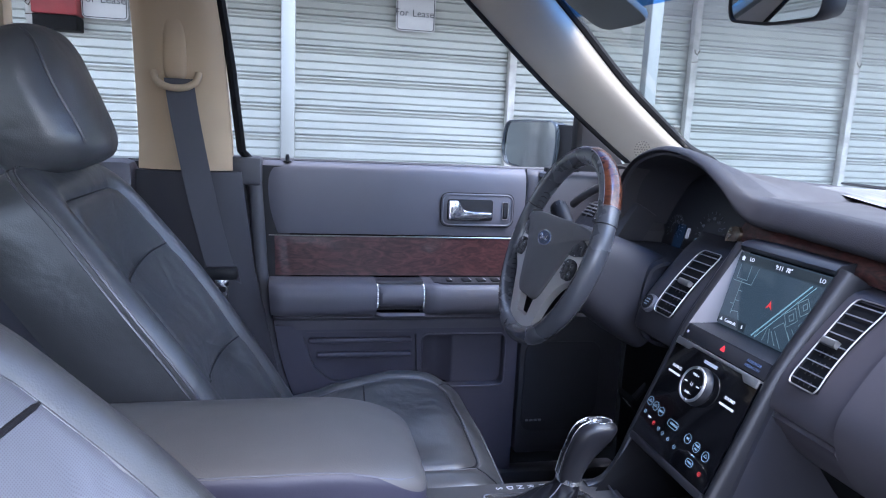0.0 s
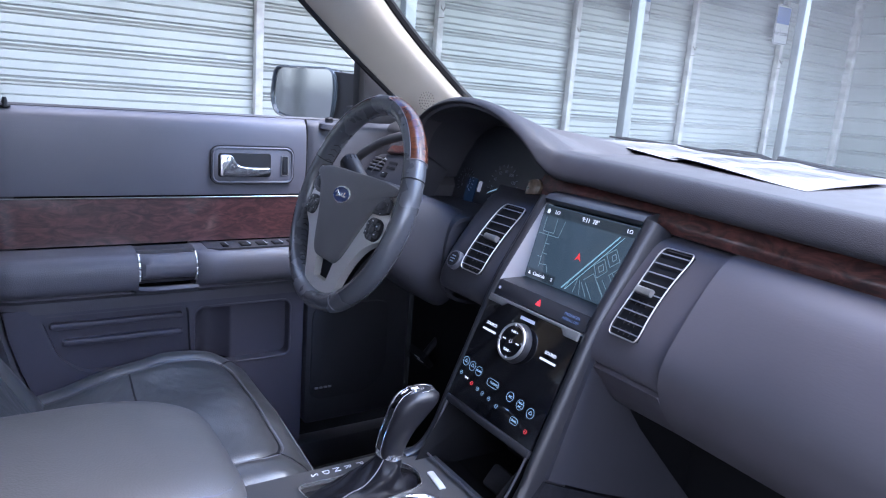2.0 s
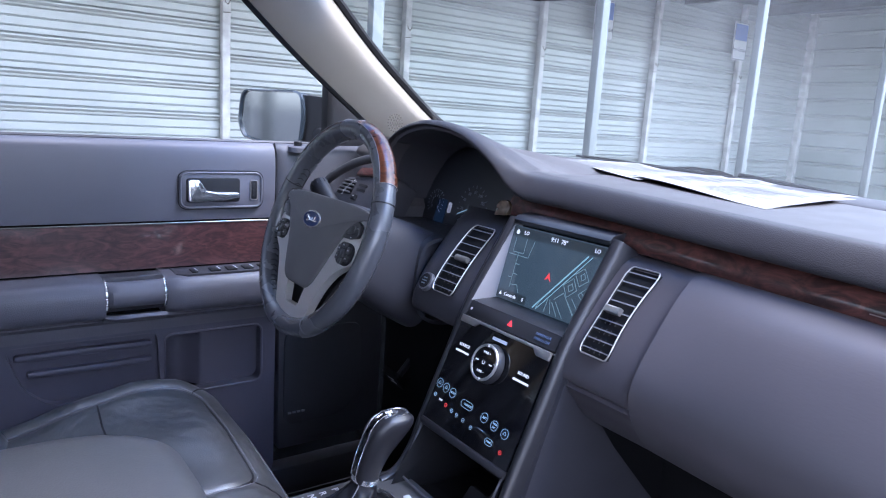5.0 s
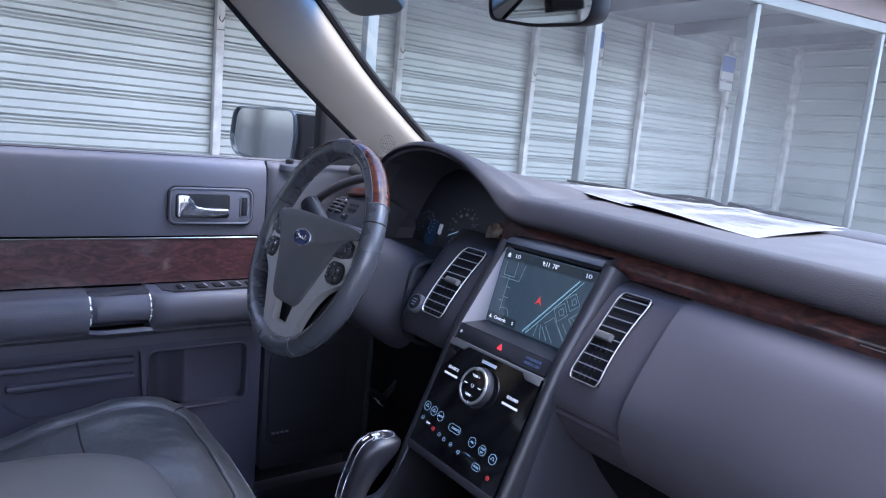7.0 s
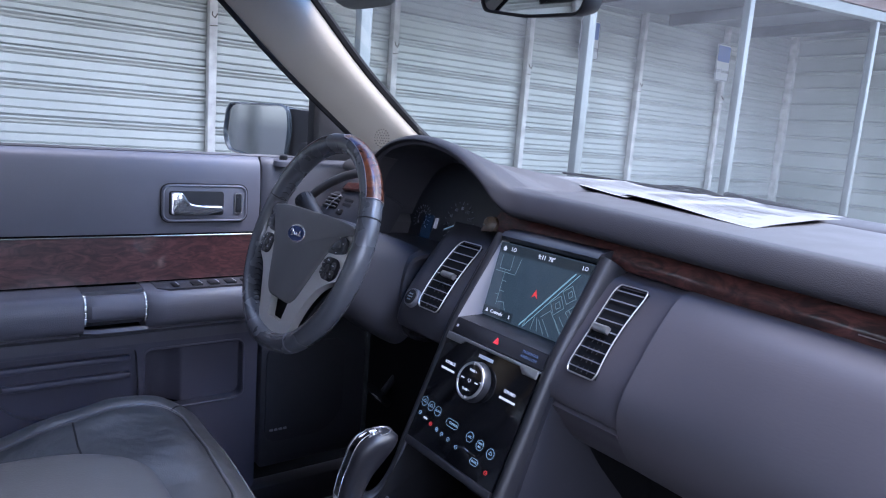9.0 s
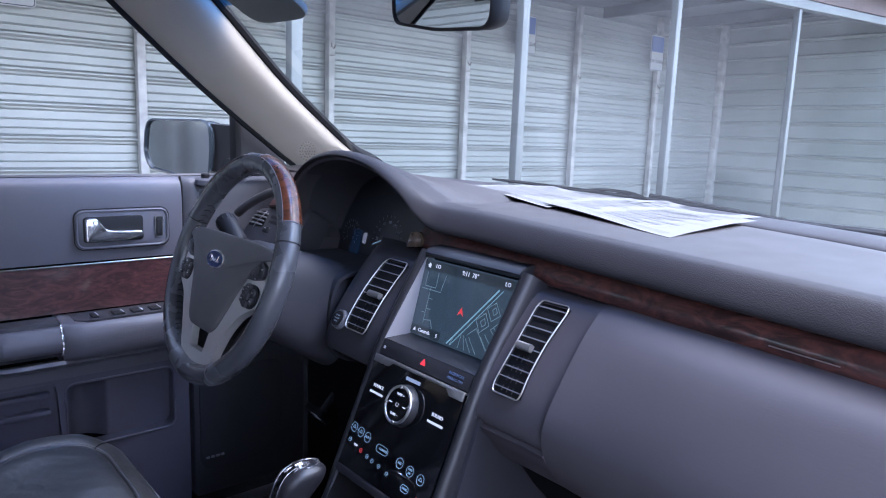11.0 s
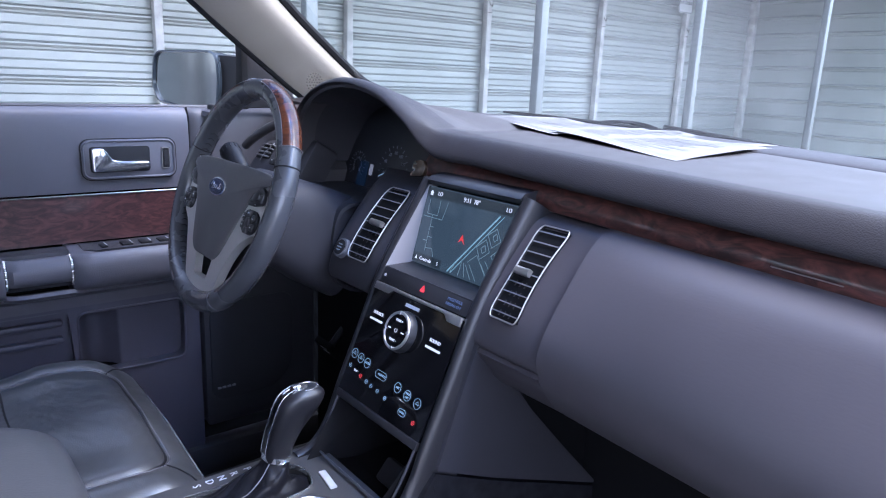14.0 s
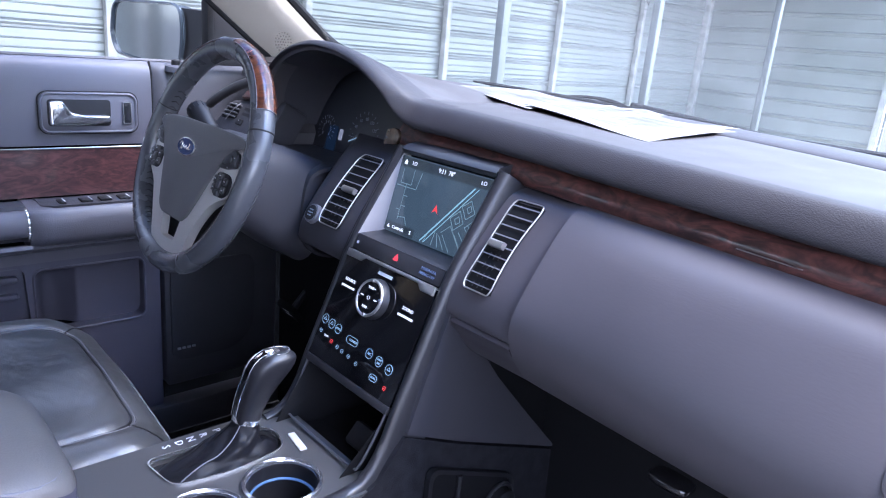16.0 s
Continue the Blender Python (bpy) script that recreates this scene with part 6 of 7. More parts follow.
# storage bin under the panel
part("bin_liner", lofted([[(0.318, 0.086, 0.738), (0.318, -0.086, 0.738), (0.255, -0.070, 0.652), (0.255, 0.078, 0.652)], [(0.42, 0.08, 0.735), (0.42, -0.08, 0.735), (0.42, -0.07, 0.62), (0.42, 0.075, 0.62)]], True, False), M_rubber, stack, "dark open storage bin", smooth=False)
# lighter tube along the bin's edge, standing for the highlight on it
part("bin_rim", tubed(spline([(0.313, 0.086, 0.742), (0.292, 0.0855, 0.695), (0.279, 0.083, 0.667), (0.277, 0.074, 0.661), (0.277, 0.0, 0.660), (0.277, -0.066, 0.661), (0.280, -0.078, 0.668), (0.295, -0.083, 0.700), (0.313, -0.086, 0.742)], 4), 0.0016, 8), mat("rim_highlight", (0.10, 0.10, 0.11), 0.3, metal=0.4), stack, "thin rim of the bin with its edge highlight in the tone")
part("bin_floor", boxed((0.25, -0.07, 0.630), (0.43, 0.078, 0.638)), M_rubber, stack)
part("bin_back", boxed((0.415, -0.08, 0.62), (0.425, 0.085, 0.745)), M_black, stack)
part("socket_cover", boxed((-0.020, -0.016, -0.006), (0.020, 0.016, 0.008), 0.005, facing((0.318, -0.032, 0.668), 40)), M_black, stack, "black power socket cover")

# side of the stack towards the passenger's footwell
side = thing("console_side", "charcoal side panels of the centre console", "console panel", at=(0, 0, 0))
for sign in (-1, 1):
    a = [(0.374, sign * 0.1125, 0.856), (0.398, sign * 0.114, 0.821), (0.435, sign * 0.116, 0.789), (0.466, sign * 0.117, 0.749), (0.532, sign * 0.119, 0.677), (0.607, sign * 0.121, 0.598),
         (0.408, sign * 0.1155, 0.675), (0.322, sign * 0.1125, 0.713), (0.345, sign * 0.1125, 0.78)]
    part("upper_panel", lofted([a, [(x, y + sign * -0.01, z) for x, y, z in a]]), M_dash_hard, side, "smooth charcoal side panel", smooth=False)
    b = [(0.320, sign * 0.1115, 0.709), (0.407, sign * 0.1145, 0.671), (0.606, sign * 0.1200, 0.593), (0.70, sign * 0.124, 0.56), (0.70, sign * 0.126, 0.28), (0.20, sign * 0.114, 0.28), (0.20, sign * 0.110, 0.62), (0.285, sign * 0.1115, 0.662)]
    part("lower_panel", lofted([b, [(x, y + sign * -0.01, z) for x, y, z in b]]), M_carpet, side, "black carpeted lower side", smooth=False)
    c = [(0.40, sign * 0.10, 0.86), (0.75, sign * 0.10, 0.86), (0.75, sign * 0.10, 0.3), (0.40, sign * 0.10, 0.3)]
    part("inner_wall", lofted([c, [(x, y + sign * -0.006, z) for x, y, z in c]]), M_rubber, side, "black inner wall", smooth=False)
MP = Matrix.Translation((0, -0.119, 0)) @ Matrix.Rotation(radians(90), 4, "X")
pocket_out = round_poly([(0.353, 0.661), (0.516, 0.590), (0.52, 0.46), (0.353, 0.46)], 0.02)
pocket_in = round_poly([(0.359, 0.652), (0.510, 0.586), (0.514, 0.466), (0.359, 0.466)], 0.018)
part("side_pocket", ring_plate(pocket_out, pocket_in, 0.008, MP @ Matrix.Translation((0, 0, 0.006))), M_black, side, "black side pocket")
part("pocket_back", plate(pocket_in, 0.002, MP @ Matrix.Translation((0, 0, 0.003))), M_rubber, side)
bm = bmesh.new()
tube(bm, [MP @ Vector((0.485, 0.560, 0.002)), MP @ Vector((0.485, 0.560, 0.020)), MP @ Vector((0.485, 0.560, 0.024))], [0.022, 0.021, 0.015], 20)
part("socket_cap", bm, M_black, side, "round black socket cap")
bm = bmesh.new()
tube(bm, [MP @ Vector((0.485 + 0.026 * math.cos(t), 0.560 + 0.026 * math.sin(t), 0.008)) for t in [2 * math.pi * k / 28 for k in range(28)]], 0.003, 6, True)
part("socket_ring", bm, M_gray_metal, side)
part("pocket_rib", tubed([MP @ Vector((0.405, 0.632, 0.006)), MP @ Vector((0.400, 0.55, 0.008)), MP @ Vector((0.392, 0.48, 0.006))], 0.004, 6), M_black, side)

# ======== centre console ========
console = thing("centre_console", "dark centre console with shifter gate, cup holders and lettering", "centre console", at=(0, 0, 0.28))
CZ = 0.655


def cpt(x, y, z):
    return (x, y, z - 0.28)


body = []
for x, w, z in ((-0.50, 0.105, 0.60), (-0.05, 0.105, 0.60), (0.0, 0.106, 0.600), (0.27, 0.108, 0.600)):
    body.append([cpt(x, w, 0.28), cpt(x, w, z - 0.02), cpt(x, w - 0.006, z - 0.006), cpt(x, w - 0.018, z), cpt(x, -w + 0.018, z), cpt(x, -w + 0.006, z - 0.006), cpt(x, -w, z - 0.02), cpt(x, -w, 0.28)])
part("body", lofted(body), M_dash_hard, console)
gt = round_poly([(0.088, 0.084), (0.236, 0.079), (0.246, 0.055), (0.237, 0.018), (0.17, 0.008), (0.098, 0.018)], 0.016, 5)
gcx, gcy = 0.165, 0.048
gi = [(gcx + (x - gcx) * 0.982, gcy + (y - gcy) * 0.955) for x, y in gt]
M_cup_rim = mat("dark_chrome", (0.42, 0.43, 0.46), 0.16, metal=0.9)
CUPS = ((0.200, -0.0415, 0.0425), (0.1045, -0.047, 0.0425))
circles = [[(cx + r * math.cos(t), cy + r * math.sin(t)) for t in [2 * math.pi * k / 44 for k in range(44)]] for cx, cy, r in CUPS]
deck = round_poly([(-0.02, 0.113), (0.290, 0.113), (0.290, -0.110), (0.02, -0.110), (-0.02, -0.10)], 0.012)
part("deck", holed_plate(deck, [gt, circles[0], circles[1]], CZ - 0.28, 0.05), mat("deck_plastic", (0.062, 0.060, 0.060), 0.42, metal=0.15, var=0.05, bump=0.12, bump_scale=1200), console, "satin grey console deck")
part("gate_rim", ring_plate(gt, gi, 0.006, Matrix.Translation((0, 0, 0.658 - 0.28))), M_chrome, console, "chrome rim of the shifter gate")
part("gate_floor", plate(gt, 0.002, Matrix.Translation((0, 0, 0.645 - 0.28))), M_black, console)
for txt, x, y in (("S", 0.121, 0.1000), ("D", 0.137, 0.1000), ("N", 0.152, 0.1005), ("R", 0.168, 0.1010), ("P", 0.186, 0.1020)):
    words("gear_letter", txt, 0.0135, Matrix.Translation((x, y, CZ + 0.0006 - 0.28)) @ Matrix.Rotation(radians(-90), 4, "Z"), M_print, console)
part("badge", plate(rounded(0.041, 0.009, 0.001), 0.002, Matrix.Translation((0.2565, 0.022, 0.6575 - 0.28)) @ Matrix.Rotation(radians(-98), 4, "Z"), 0.0005), mat("bright_plate", (0.6, 0.6, 0.58), 0.4, metal=0.2, var=0.1, var_scale=60), console, "small bright metal plate")
for cx, cy, r0 in CUPS:
    ang = [2 * math.pi * k / 44 for k in range(44)]
    bm = bmesh.new()
    loft(bm, [[cpt(cx + r * math.cos(t), cy + r * math.sin(t), z) for t in ang] for r, z in ((r0 + 0.0035, 0.6545), (r0 + 0.003, 0.6595), (r0, 0.6612), (r0 - 0.002, 0.659), (r0 - 0.0025, 0.654))], True, False)
    cup = part("cup_holder", bm, M_cup_rim, console, "cup holder with a chrome rim")
    bm = bmesh.new()
    rings = [[cpt(cx + r * math.cos(t), cy + r * math.sin(t), z) for t in ang] for r, z in ((r0 - 0.0022, 0.655), (r0 - 0.003, 0.636), (r0 - 0.006, 0.634), (r0 - 0.007, 0.606))]
    loft(bm, rings, True, False)
    bm.faces.new([bm.verts.new(v) for v in rings[-1]])
    part("cup_wall", bm, M_black, cup)
    bm = bmesh.new()
    tube(bm, [cpt(cx + (r0 - 0.0055) * math.cos(t), cy + (r0 - 0.0055) * math.sin(t), 0.6355) for t in ang], 0.0016, 6, True)
    part("lit_ring", bm, mat("blue_ring", (0.05, 0.10, 0.2), 0.4, emit=(0.10, 0.24, 0.60), emit_strength=0.03), cup, "faint blue lit ring")

# armrest lid
arm = thing("armrest", "padded grey leather armrest lid with stitched edge", "armrest", at=(-0.25, 0.005, 0.60))


def arm_bend(v):
    front = max(0.0, (v.x - 0.10) / 0.12)
    low = 1 - 0.10 * max(0.0, -v.z / 0.045)
    return Vector((v.x * low, v.y * low, v.z - 0.02 * front ** 2 + 0.006 * (1 - (v.y / 0.11) ** 2)))


# the lid is cut along its seam: soft top above, darker side band tinted with sky light below
for name, keep, material, label in (("lid", 1, M_armrest, "grey padded top"), ("lid_side", -1, M_lid_side, "darker leather side band, bluish sky light in its colour")):
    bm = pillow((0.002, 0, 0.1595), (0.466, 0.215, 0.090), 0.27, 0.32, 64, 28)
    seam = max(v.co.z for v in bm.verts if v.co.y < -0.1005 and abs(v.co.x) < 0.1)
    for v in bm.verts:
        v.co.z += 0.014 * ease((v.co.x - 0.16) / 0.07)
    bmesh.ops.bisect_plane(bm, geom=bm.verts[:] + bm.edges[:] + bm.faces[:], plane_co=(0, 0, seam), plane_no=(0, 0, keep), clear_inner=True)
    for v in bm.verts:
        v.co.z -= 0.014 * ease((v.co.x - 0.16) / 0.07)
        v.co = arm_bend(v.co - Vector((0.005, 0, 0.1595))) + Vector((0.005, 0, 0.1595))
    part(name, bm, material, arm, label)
lid = pillow((0.002, 0, 0.1595), (0.466, 0.215, 0.090), 0.27, 0.32, 64, 28, arm_bend)
pts = [Vector((x, y, 0)) for x, y in ([(-0.215 + 0.02 * k, -0.1005) for k in range(20)] + [(0.185, -0.0995), (0.200, -0.096), (0.213, -0.088), (0.221, -0.076)])]
part("stitching", drape(lid, pts, (0, 0, -1), 0.0012, 0.0004), M_thread, arm, "grey stitched seam")
lid.free()
part("bin", boxed((-0.23, -0.10, 0.0), (0.195, 0.10, 0.118), 0.01), M_dash_hard, arm, "dark console bin under the lid")

# ======== gear selector ========
sel = thing("gear_selector", "black leather gear selector with chrome trim and a pleated boot", "gear selector", at=(0.175, 0.045, CZ))
so = Vector((0.175, 0.045, CZ))
rings = []
for k, (x, y, z, rx, ry, amp) in enumerate(((0.166, 0.047, 0.647, 0.076, 0.036, 0.02), (0.165, 0.046, 0.655, 0.071, 0.034, 0.05), (0.172, 0.047, 0.661, 0.050, 0.029, 0.16), (0.184, 0.050, 0.667, 0.035, 0.026, 0.20), (0.195, 0.054, 0.675, 0.024, 0.021, 0.14), (0.202, 0.057, 0.682, 0.0185, 0.0178, 0.05), (0.205, 0.058, 0.688, 0.0165, 0.016, 0.0))):
    rings.append([Vector((x + rx * math.cos(a) * (1 + 0.5 * amp * math.sin(5 * a + 1.9 * k)), y + ry * math.sin(a) * (1 + 0.5 * amp * math.cos(4 * a + 2.3 * k)), z + 0.016 * amp * math.sin(6 * a + 2.1 * k) + 0.014 * amp * math.sin(3 * a - 1.7 * k))) - so for a in [2 * math.pi * j / 72 for j in range(72)]])
rings = [[c[i] for c in [spline([r[j] for r in rings], 3) for j in range(72)]] for i in range(3 * 6 + 1)]
part("boot", lofted(rings), mat("boot_leather", (0.007, 0.007, 0.009), 0.42, spec=0.14, bump=0.12, bump_scale=500, kind="leather"), sel, "pleated black leather boot")
part("boot_seam", tubed([r[44] + Vector((-0.0005, 0, 0.0006)) for r in rings[3:]], 0.0008, 5), M_thread, sel, "stitched seam of the boot")
axis = [(0.205, 0.058, 0.688), (0.207, 0.057, 0.701), (0.213, 0.054, 0.722), (0.222, 0.050, 0.742), (0.230, 0.047, 0.759), (0.235, 0.045, 0.771), (0.236, 0.044, 0.778)]
rad = [(0.0165, 0.0155), (0.0175, 0.0160), (0.0205, 0.018), (0.0250, 0.020), (0.0285, 0.0215), (0.0255, 0.019), (0.013, 0.010)]
rings = []
for (x, y, z), (rx, ry) in zip(spline(axis, 3), spline(rad, 3)):
    rings.append([Vector((x + rx * sgnpow(math.cos(a), 0.7), y + ry * sgnpow(math.sin(a), 0.7), z)) - so for a in [2 * math.pi * j / 28 for j in range(28)]])
part("grip", lofted(rings), mat("knob_leather", (0.014, 0.014, 0.017), 0.38, spec=0.4, bump=0.08, bump_scale=600, kind="leather"), sel, "black leather grip")
part("collar", tubed([Vector((0.2048, 0.0582, 0.687)) - so, Vector((0.2062, 0.0575, 0.6935)) - so], 0.0178, 24), M_chrome, sel, "chrome collar")
strip = []
for (x, y, z), (rx, ry) in list(zip(spline(axis, 3), spline(rad, 3)))[2:]:
    strip.append([Vector((x - rx * 0.93 - 0.0015, y + d, z + 0.002)) - so for d in (-0.006, -0.002, 0.002, 0.006)])
bm = bmesh.new()
loft(bm, strip, False, False)
part("front_strip", thicken(bm, 0.002, (1, 0, 0)), M_gloss, sel, "glossy black strip")
for d in (0, -1):
    part("strip_edge", tubed([r[d] + Vector((-0.0006, 0, 0)) for r in strip], 0.0006, 6), M_chrome, sel, "chrome edge of the strip")
bm = bmesh.new()
tube(bm, [Vector((0.238 + 0.016 * math.cos(a), 0.045 + 0.011 * math.sin(a), 0.7765)) - so for a in [2 * math.pi * j / 24 for j in range(24)]], 0.0016, 6, True)
tube(bm, [Vector((0.205, 0.050, 0.763)) - so, Vector((0.214, 0.047, 0.775)) - so, Vector((0.232, 0.045, 0.7805)) - so], 0.0022, 6)
part("top_trim", bm, M_chrome, sel, "chrome top trim")
cap = [Vector((0.226 + 0.0155 * math.cos(a), 0.0455 + 0.0095 * math.sin(a), 0.7785 - 0.012 * max(0.0, -math.cos(a)) ** 2)) - so for a in [2 * math.pi * j / 24 for j in range(24)]]
bm = bmesh.new()
loft(bm, [[p + Vector((0, 0, -0.004)) for p in cap], cap, [p * 0.75 + (Vector((0.226, 0.0455, 0.7795)) - so) * 0.25 for p in cap], [p * 0.2 + (Vector((0.226, 0.0455, 0.7805)) - so) * 0.8 for p in cap]])
part("top_cap", bm, M_chrome, sel, "polished chrome cap")

# ======== steering wheel ========
WT, WC, WR, RR = 20.0, Vector((0.267, 0.337, 0.966)), 0.1650, 0.0155
wheel = thing("steering_wheel", "leather and wood rimmed steering wheel with silver spokes", "steering wheel", at=WC)
MW = facing((0, 0, 0), WT)


def rim_arc(a0, a1, r, n, lift=0.0):
    """Part of the rim between two angles in degrees, counted from the passenger's side upwards."""
    bm = bmesh.new()
    pts = []
    for k in range(n + 1):
        a = radians(a0 + (a1 - a0) * k / n)
        pts.append(MW @ Vector((WR * math.cos(a), WR * 0.985 * math.sin(a), lift)))
    rings = []
    for k, p in enumerate(pts):
        a = radians(a0 + (a1 - a0) * k / n)
        e = MW.to_3x3() @ Vector((math.cos(a), math.sin(a), 0))
        f = MW.to_3x3() @ Vector((0, 0, 1))
        rings.append([p + r * (math.cos(b) * e + 1.12 * math.sin(b) * f) for b in [2 * math.pi * j / 16 for j in range(16)]])
    loft(bm, rings, True, True)
    return bm


def rim_shell(a0, a1, b0, b1, r, n, m=10):
    """A shell over part of the rim: along it between two angles, round its section from b0 (0 faces outwards, 90 the driver) to b1."""
    rows = []
    for k in range(n + 1):
        a = radians(a0 + (a1 - a0) * k / n)
        e = MW.to_3x3() @ Vector((math.cos(a), math.sin(a), 0))
        f = MW.to_3x3() @ Vector((0, 0, 1))
        c = MW @ Vector((WR * math.cos(a), WR * 0.985 * math.sin(a), 0))
        rows.append([c + r * (math.cos(radians(b)) * e + 1.12 * math.sin(radians(b)) * f) for b in [b0 + (b1 - b0) * j / m for j in range(m + 1)]])
    bm = bmesh.new()
    loft(bm, rows, False, False)
    return bm, rows


part("rim_leather", rim_arc(0, 360, RR, 96), M_wheel_leather, wheel, "black leather rim")
for a0, a1 in ((30, 83), (97, 150)):
    bm, rows = rim_shell(a0, a1, -75, 58, RR + 0.0010, 24)
    w = part("wood_inlay", thicken(bm, 0.002, (0, 0, -1)), M_wood_rim, wheel, "glossy wood inlay")
    border = [r[-1] for r in rows] + rows[-1][::-1][1:] + [r[0] for r in rows][::-1][1:] + rows[0][1:-1]
    part("inlay_edge", tubed(border, 0.0006, 5, True), M_slat, w, "thin satin edge")
for a in (20.5, 159.5):
    part("rim_seam", rim_arc(a - 0.3, a + 0.3, RR + 0.0005, 1), M_rubber, wheel)
part("rim_seam", rim_arc(296.7, 297.3, RR + 0.0005, 1), M_thread, wheel, "pale stitched seam")

# silver frame: two wings with the buttons, joined by a U below the hub
half = [(0.030, 0.040), (0.100, 0.043), (0.150, 0.041), (0.160, 0.020), (0.156, -0.012), (0.146, -0.034), (0.122, -0.045), (0.099, -0.060), (0.081, -0.084), (0.066, -0.112), (0.057, -0.134), (0.044, -0.149), (0.020, -0.154)]
frame_out = round_poly(half + [(-x, y) for x, y in half[::-1]], 0.010, 4)
gap_in = round_poly([(0.033, -0.090), (0.023, -0.129), (-0.023, -0.129), (-0.033, -0.090)], 0.004, 3)
M_spoke = mat("satin_spoke", (0.60, 0.58, 0.55), 0.30, metal=0.5)
bm = holed_plate(frame_out, [gap_in], 0.0, 0.012)
for v in bm.verts:
    edge = max(0.0, (abs(v.co.x) - 0.118) / 0.04)
    low = max(0.0, (-0.085 - v.co.y) / 0.07)
    v.co.z += 0.009 - 0.009 * edge ** 1.5 - 0.006 * low ** 1.3
bmesh.ops.transform(bm, matrix=MW, verts=bm.verts)
part("spoke_frame", bm, M_spoke, wheel, "satin silver spoke frame", sharp=30)
part("frame_back", plate([(x * 0.94, y * 0.97 - 0.001) for x, y in frame_out], 0.010, MW @ Matrix.Translation((0, 0, -0.014))), M_black, wheel)
# extra silver plate for the reflection at the frame's foot
M_tip = mat("silver_reflection", (0.62, 0.60, 0.55), 0.30, metal=0.6)
tip = [(-0.040, -0.128), (0.040, -0.128), (0.044, -0.138), (0.032, -0.149), (-0.032, -0.149), (-0.044, -0.138)]
part("spoke_tip", plate(round_poly(tip, 0.006), 0.003, MW @ Matrix.Translation((0, 0.0, 0.0052)) @ Matrix.Rotation(radians(4), 4, "X"), 0.001), M_tip, wheel, "foot of the frame, its reflection put on as bright silver")

# padded hub: a shield with two narrow wings along its top
half = [(0.0, 0.047), (0.050, 0.0475), (0.100, 0.046), (0.146, 0.040), (0.150, 0.034), (0.128, 0.029), (0.112, 0.018), (0.095, -0.003), (0.080, -0.030), (0.064, -0.062), (0.050, -0.088), (0.034, -0.098)]
padr = round_poly(half + [(-x, y) for x, y in half[:0:-1]], 0.009, 4)
rings = []
for z, k in ((-0.004, 0.0), (0.0085, 0.0), (0.0118, 0.0012), (0.0132, 0.0035)):
    rings.append([MW @ Vector((x - k * (1 if x > 0 else -1) * min(1.0, abs(x) / 0.02), y - k * (1 if y > -0.02 else -1), z - 0.006 * max(0.0, (abs(x) - 0.10) / 0.05) ** 2)) for x, y in padr])
for t in (0.85, 0.65, 0.42, 0.2, 0.04):
    rings.append([MW @ Vector((x * t, -0.012 + (y + 0.012) * t, 0.0132 + 0.0050 * (1 - t * t) - 0.006 * max(0.0, (abs(x * t) - 0.10) / 0.05) ** 2)) for x, y in padr])
part("hub_pad", lofted(rings), mat("hub_vinyl", (0.095, 0.092, 0.093), 0.5, var=0.04, var_scale=12, bump=0.2, bump_scale=650, kind="leather", rough_var=0.05), wheel, "charcoal airbag cover", sharp=60)
em = MW @ Matrix.Translation((-0.003, 0.006, 0.0172))
ang = [2 * math.pi * k / 36 for k in range(36)]
bm = bmesh.new()
loft(bm, [[em @ Vector((r1 * math.cos(a), r2 * math.sin(a), z)) for a in ang] for r1, r2, z in ((0.030, 0.0140, -0.001), (0.030, 0.0140, 0.002), (0.0275, 0.0120, 0.0028))])
oval = part("emblem", bm, M_chrome, wheel, "plain oval chrome emblem with a dark blue field")
bm = bmesh.new()
loft(bm, [[em @ Vector((r1 * math.cos(a), r2 * math.sin(a), z)) for a in ang] for r1, r2, z in ((0.0272, 0.0117, 0.0022), (0.0272, 0.0117, 0.0032))])
part("emblem_field", bm, mat("emblem_blue", (0.02, 0.035, 0.10), 0.25), oval)
bm = bmesh.new()
tube(bm, spline([em @ Vector((x, y, 0.0036)) for x, y in ((-0.019, 0.001), (-0.014, 0.0055), (-0.010, 0.002), (-0.013, -0.004), (-0.006, -0.003), (-0.004, 0.002), (0.0, -0.003), (0.004, 0.002), (0.007, -0.003), (0.011, -0.001), (0.014, 0.005), (0.013, -0.003), (0.020, -0.001))], 4), 0.0010, 5)
part("emblem_scroll", bm, M_chrome, oval, "plain silver flourish")

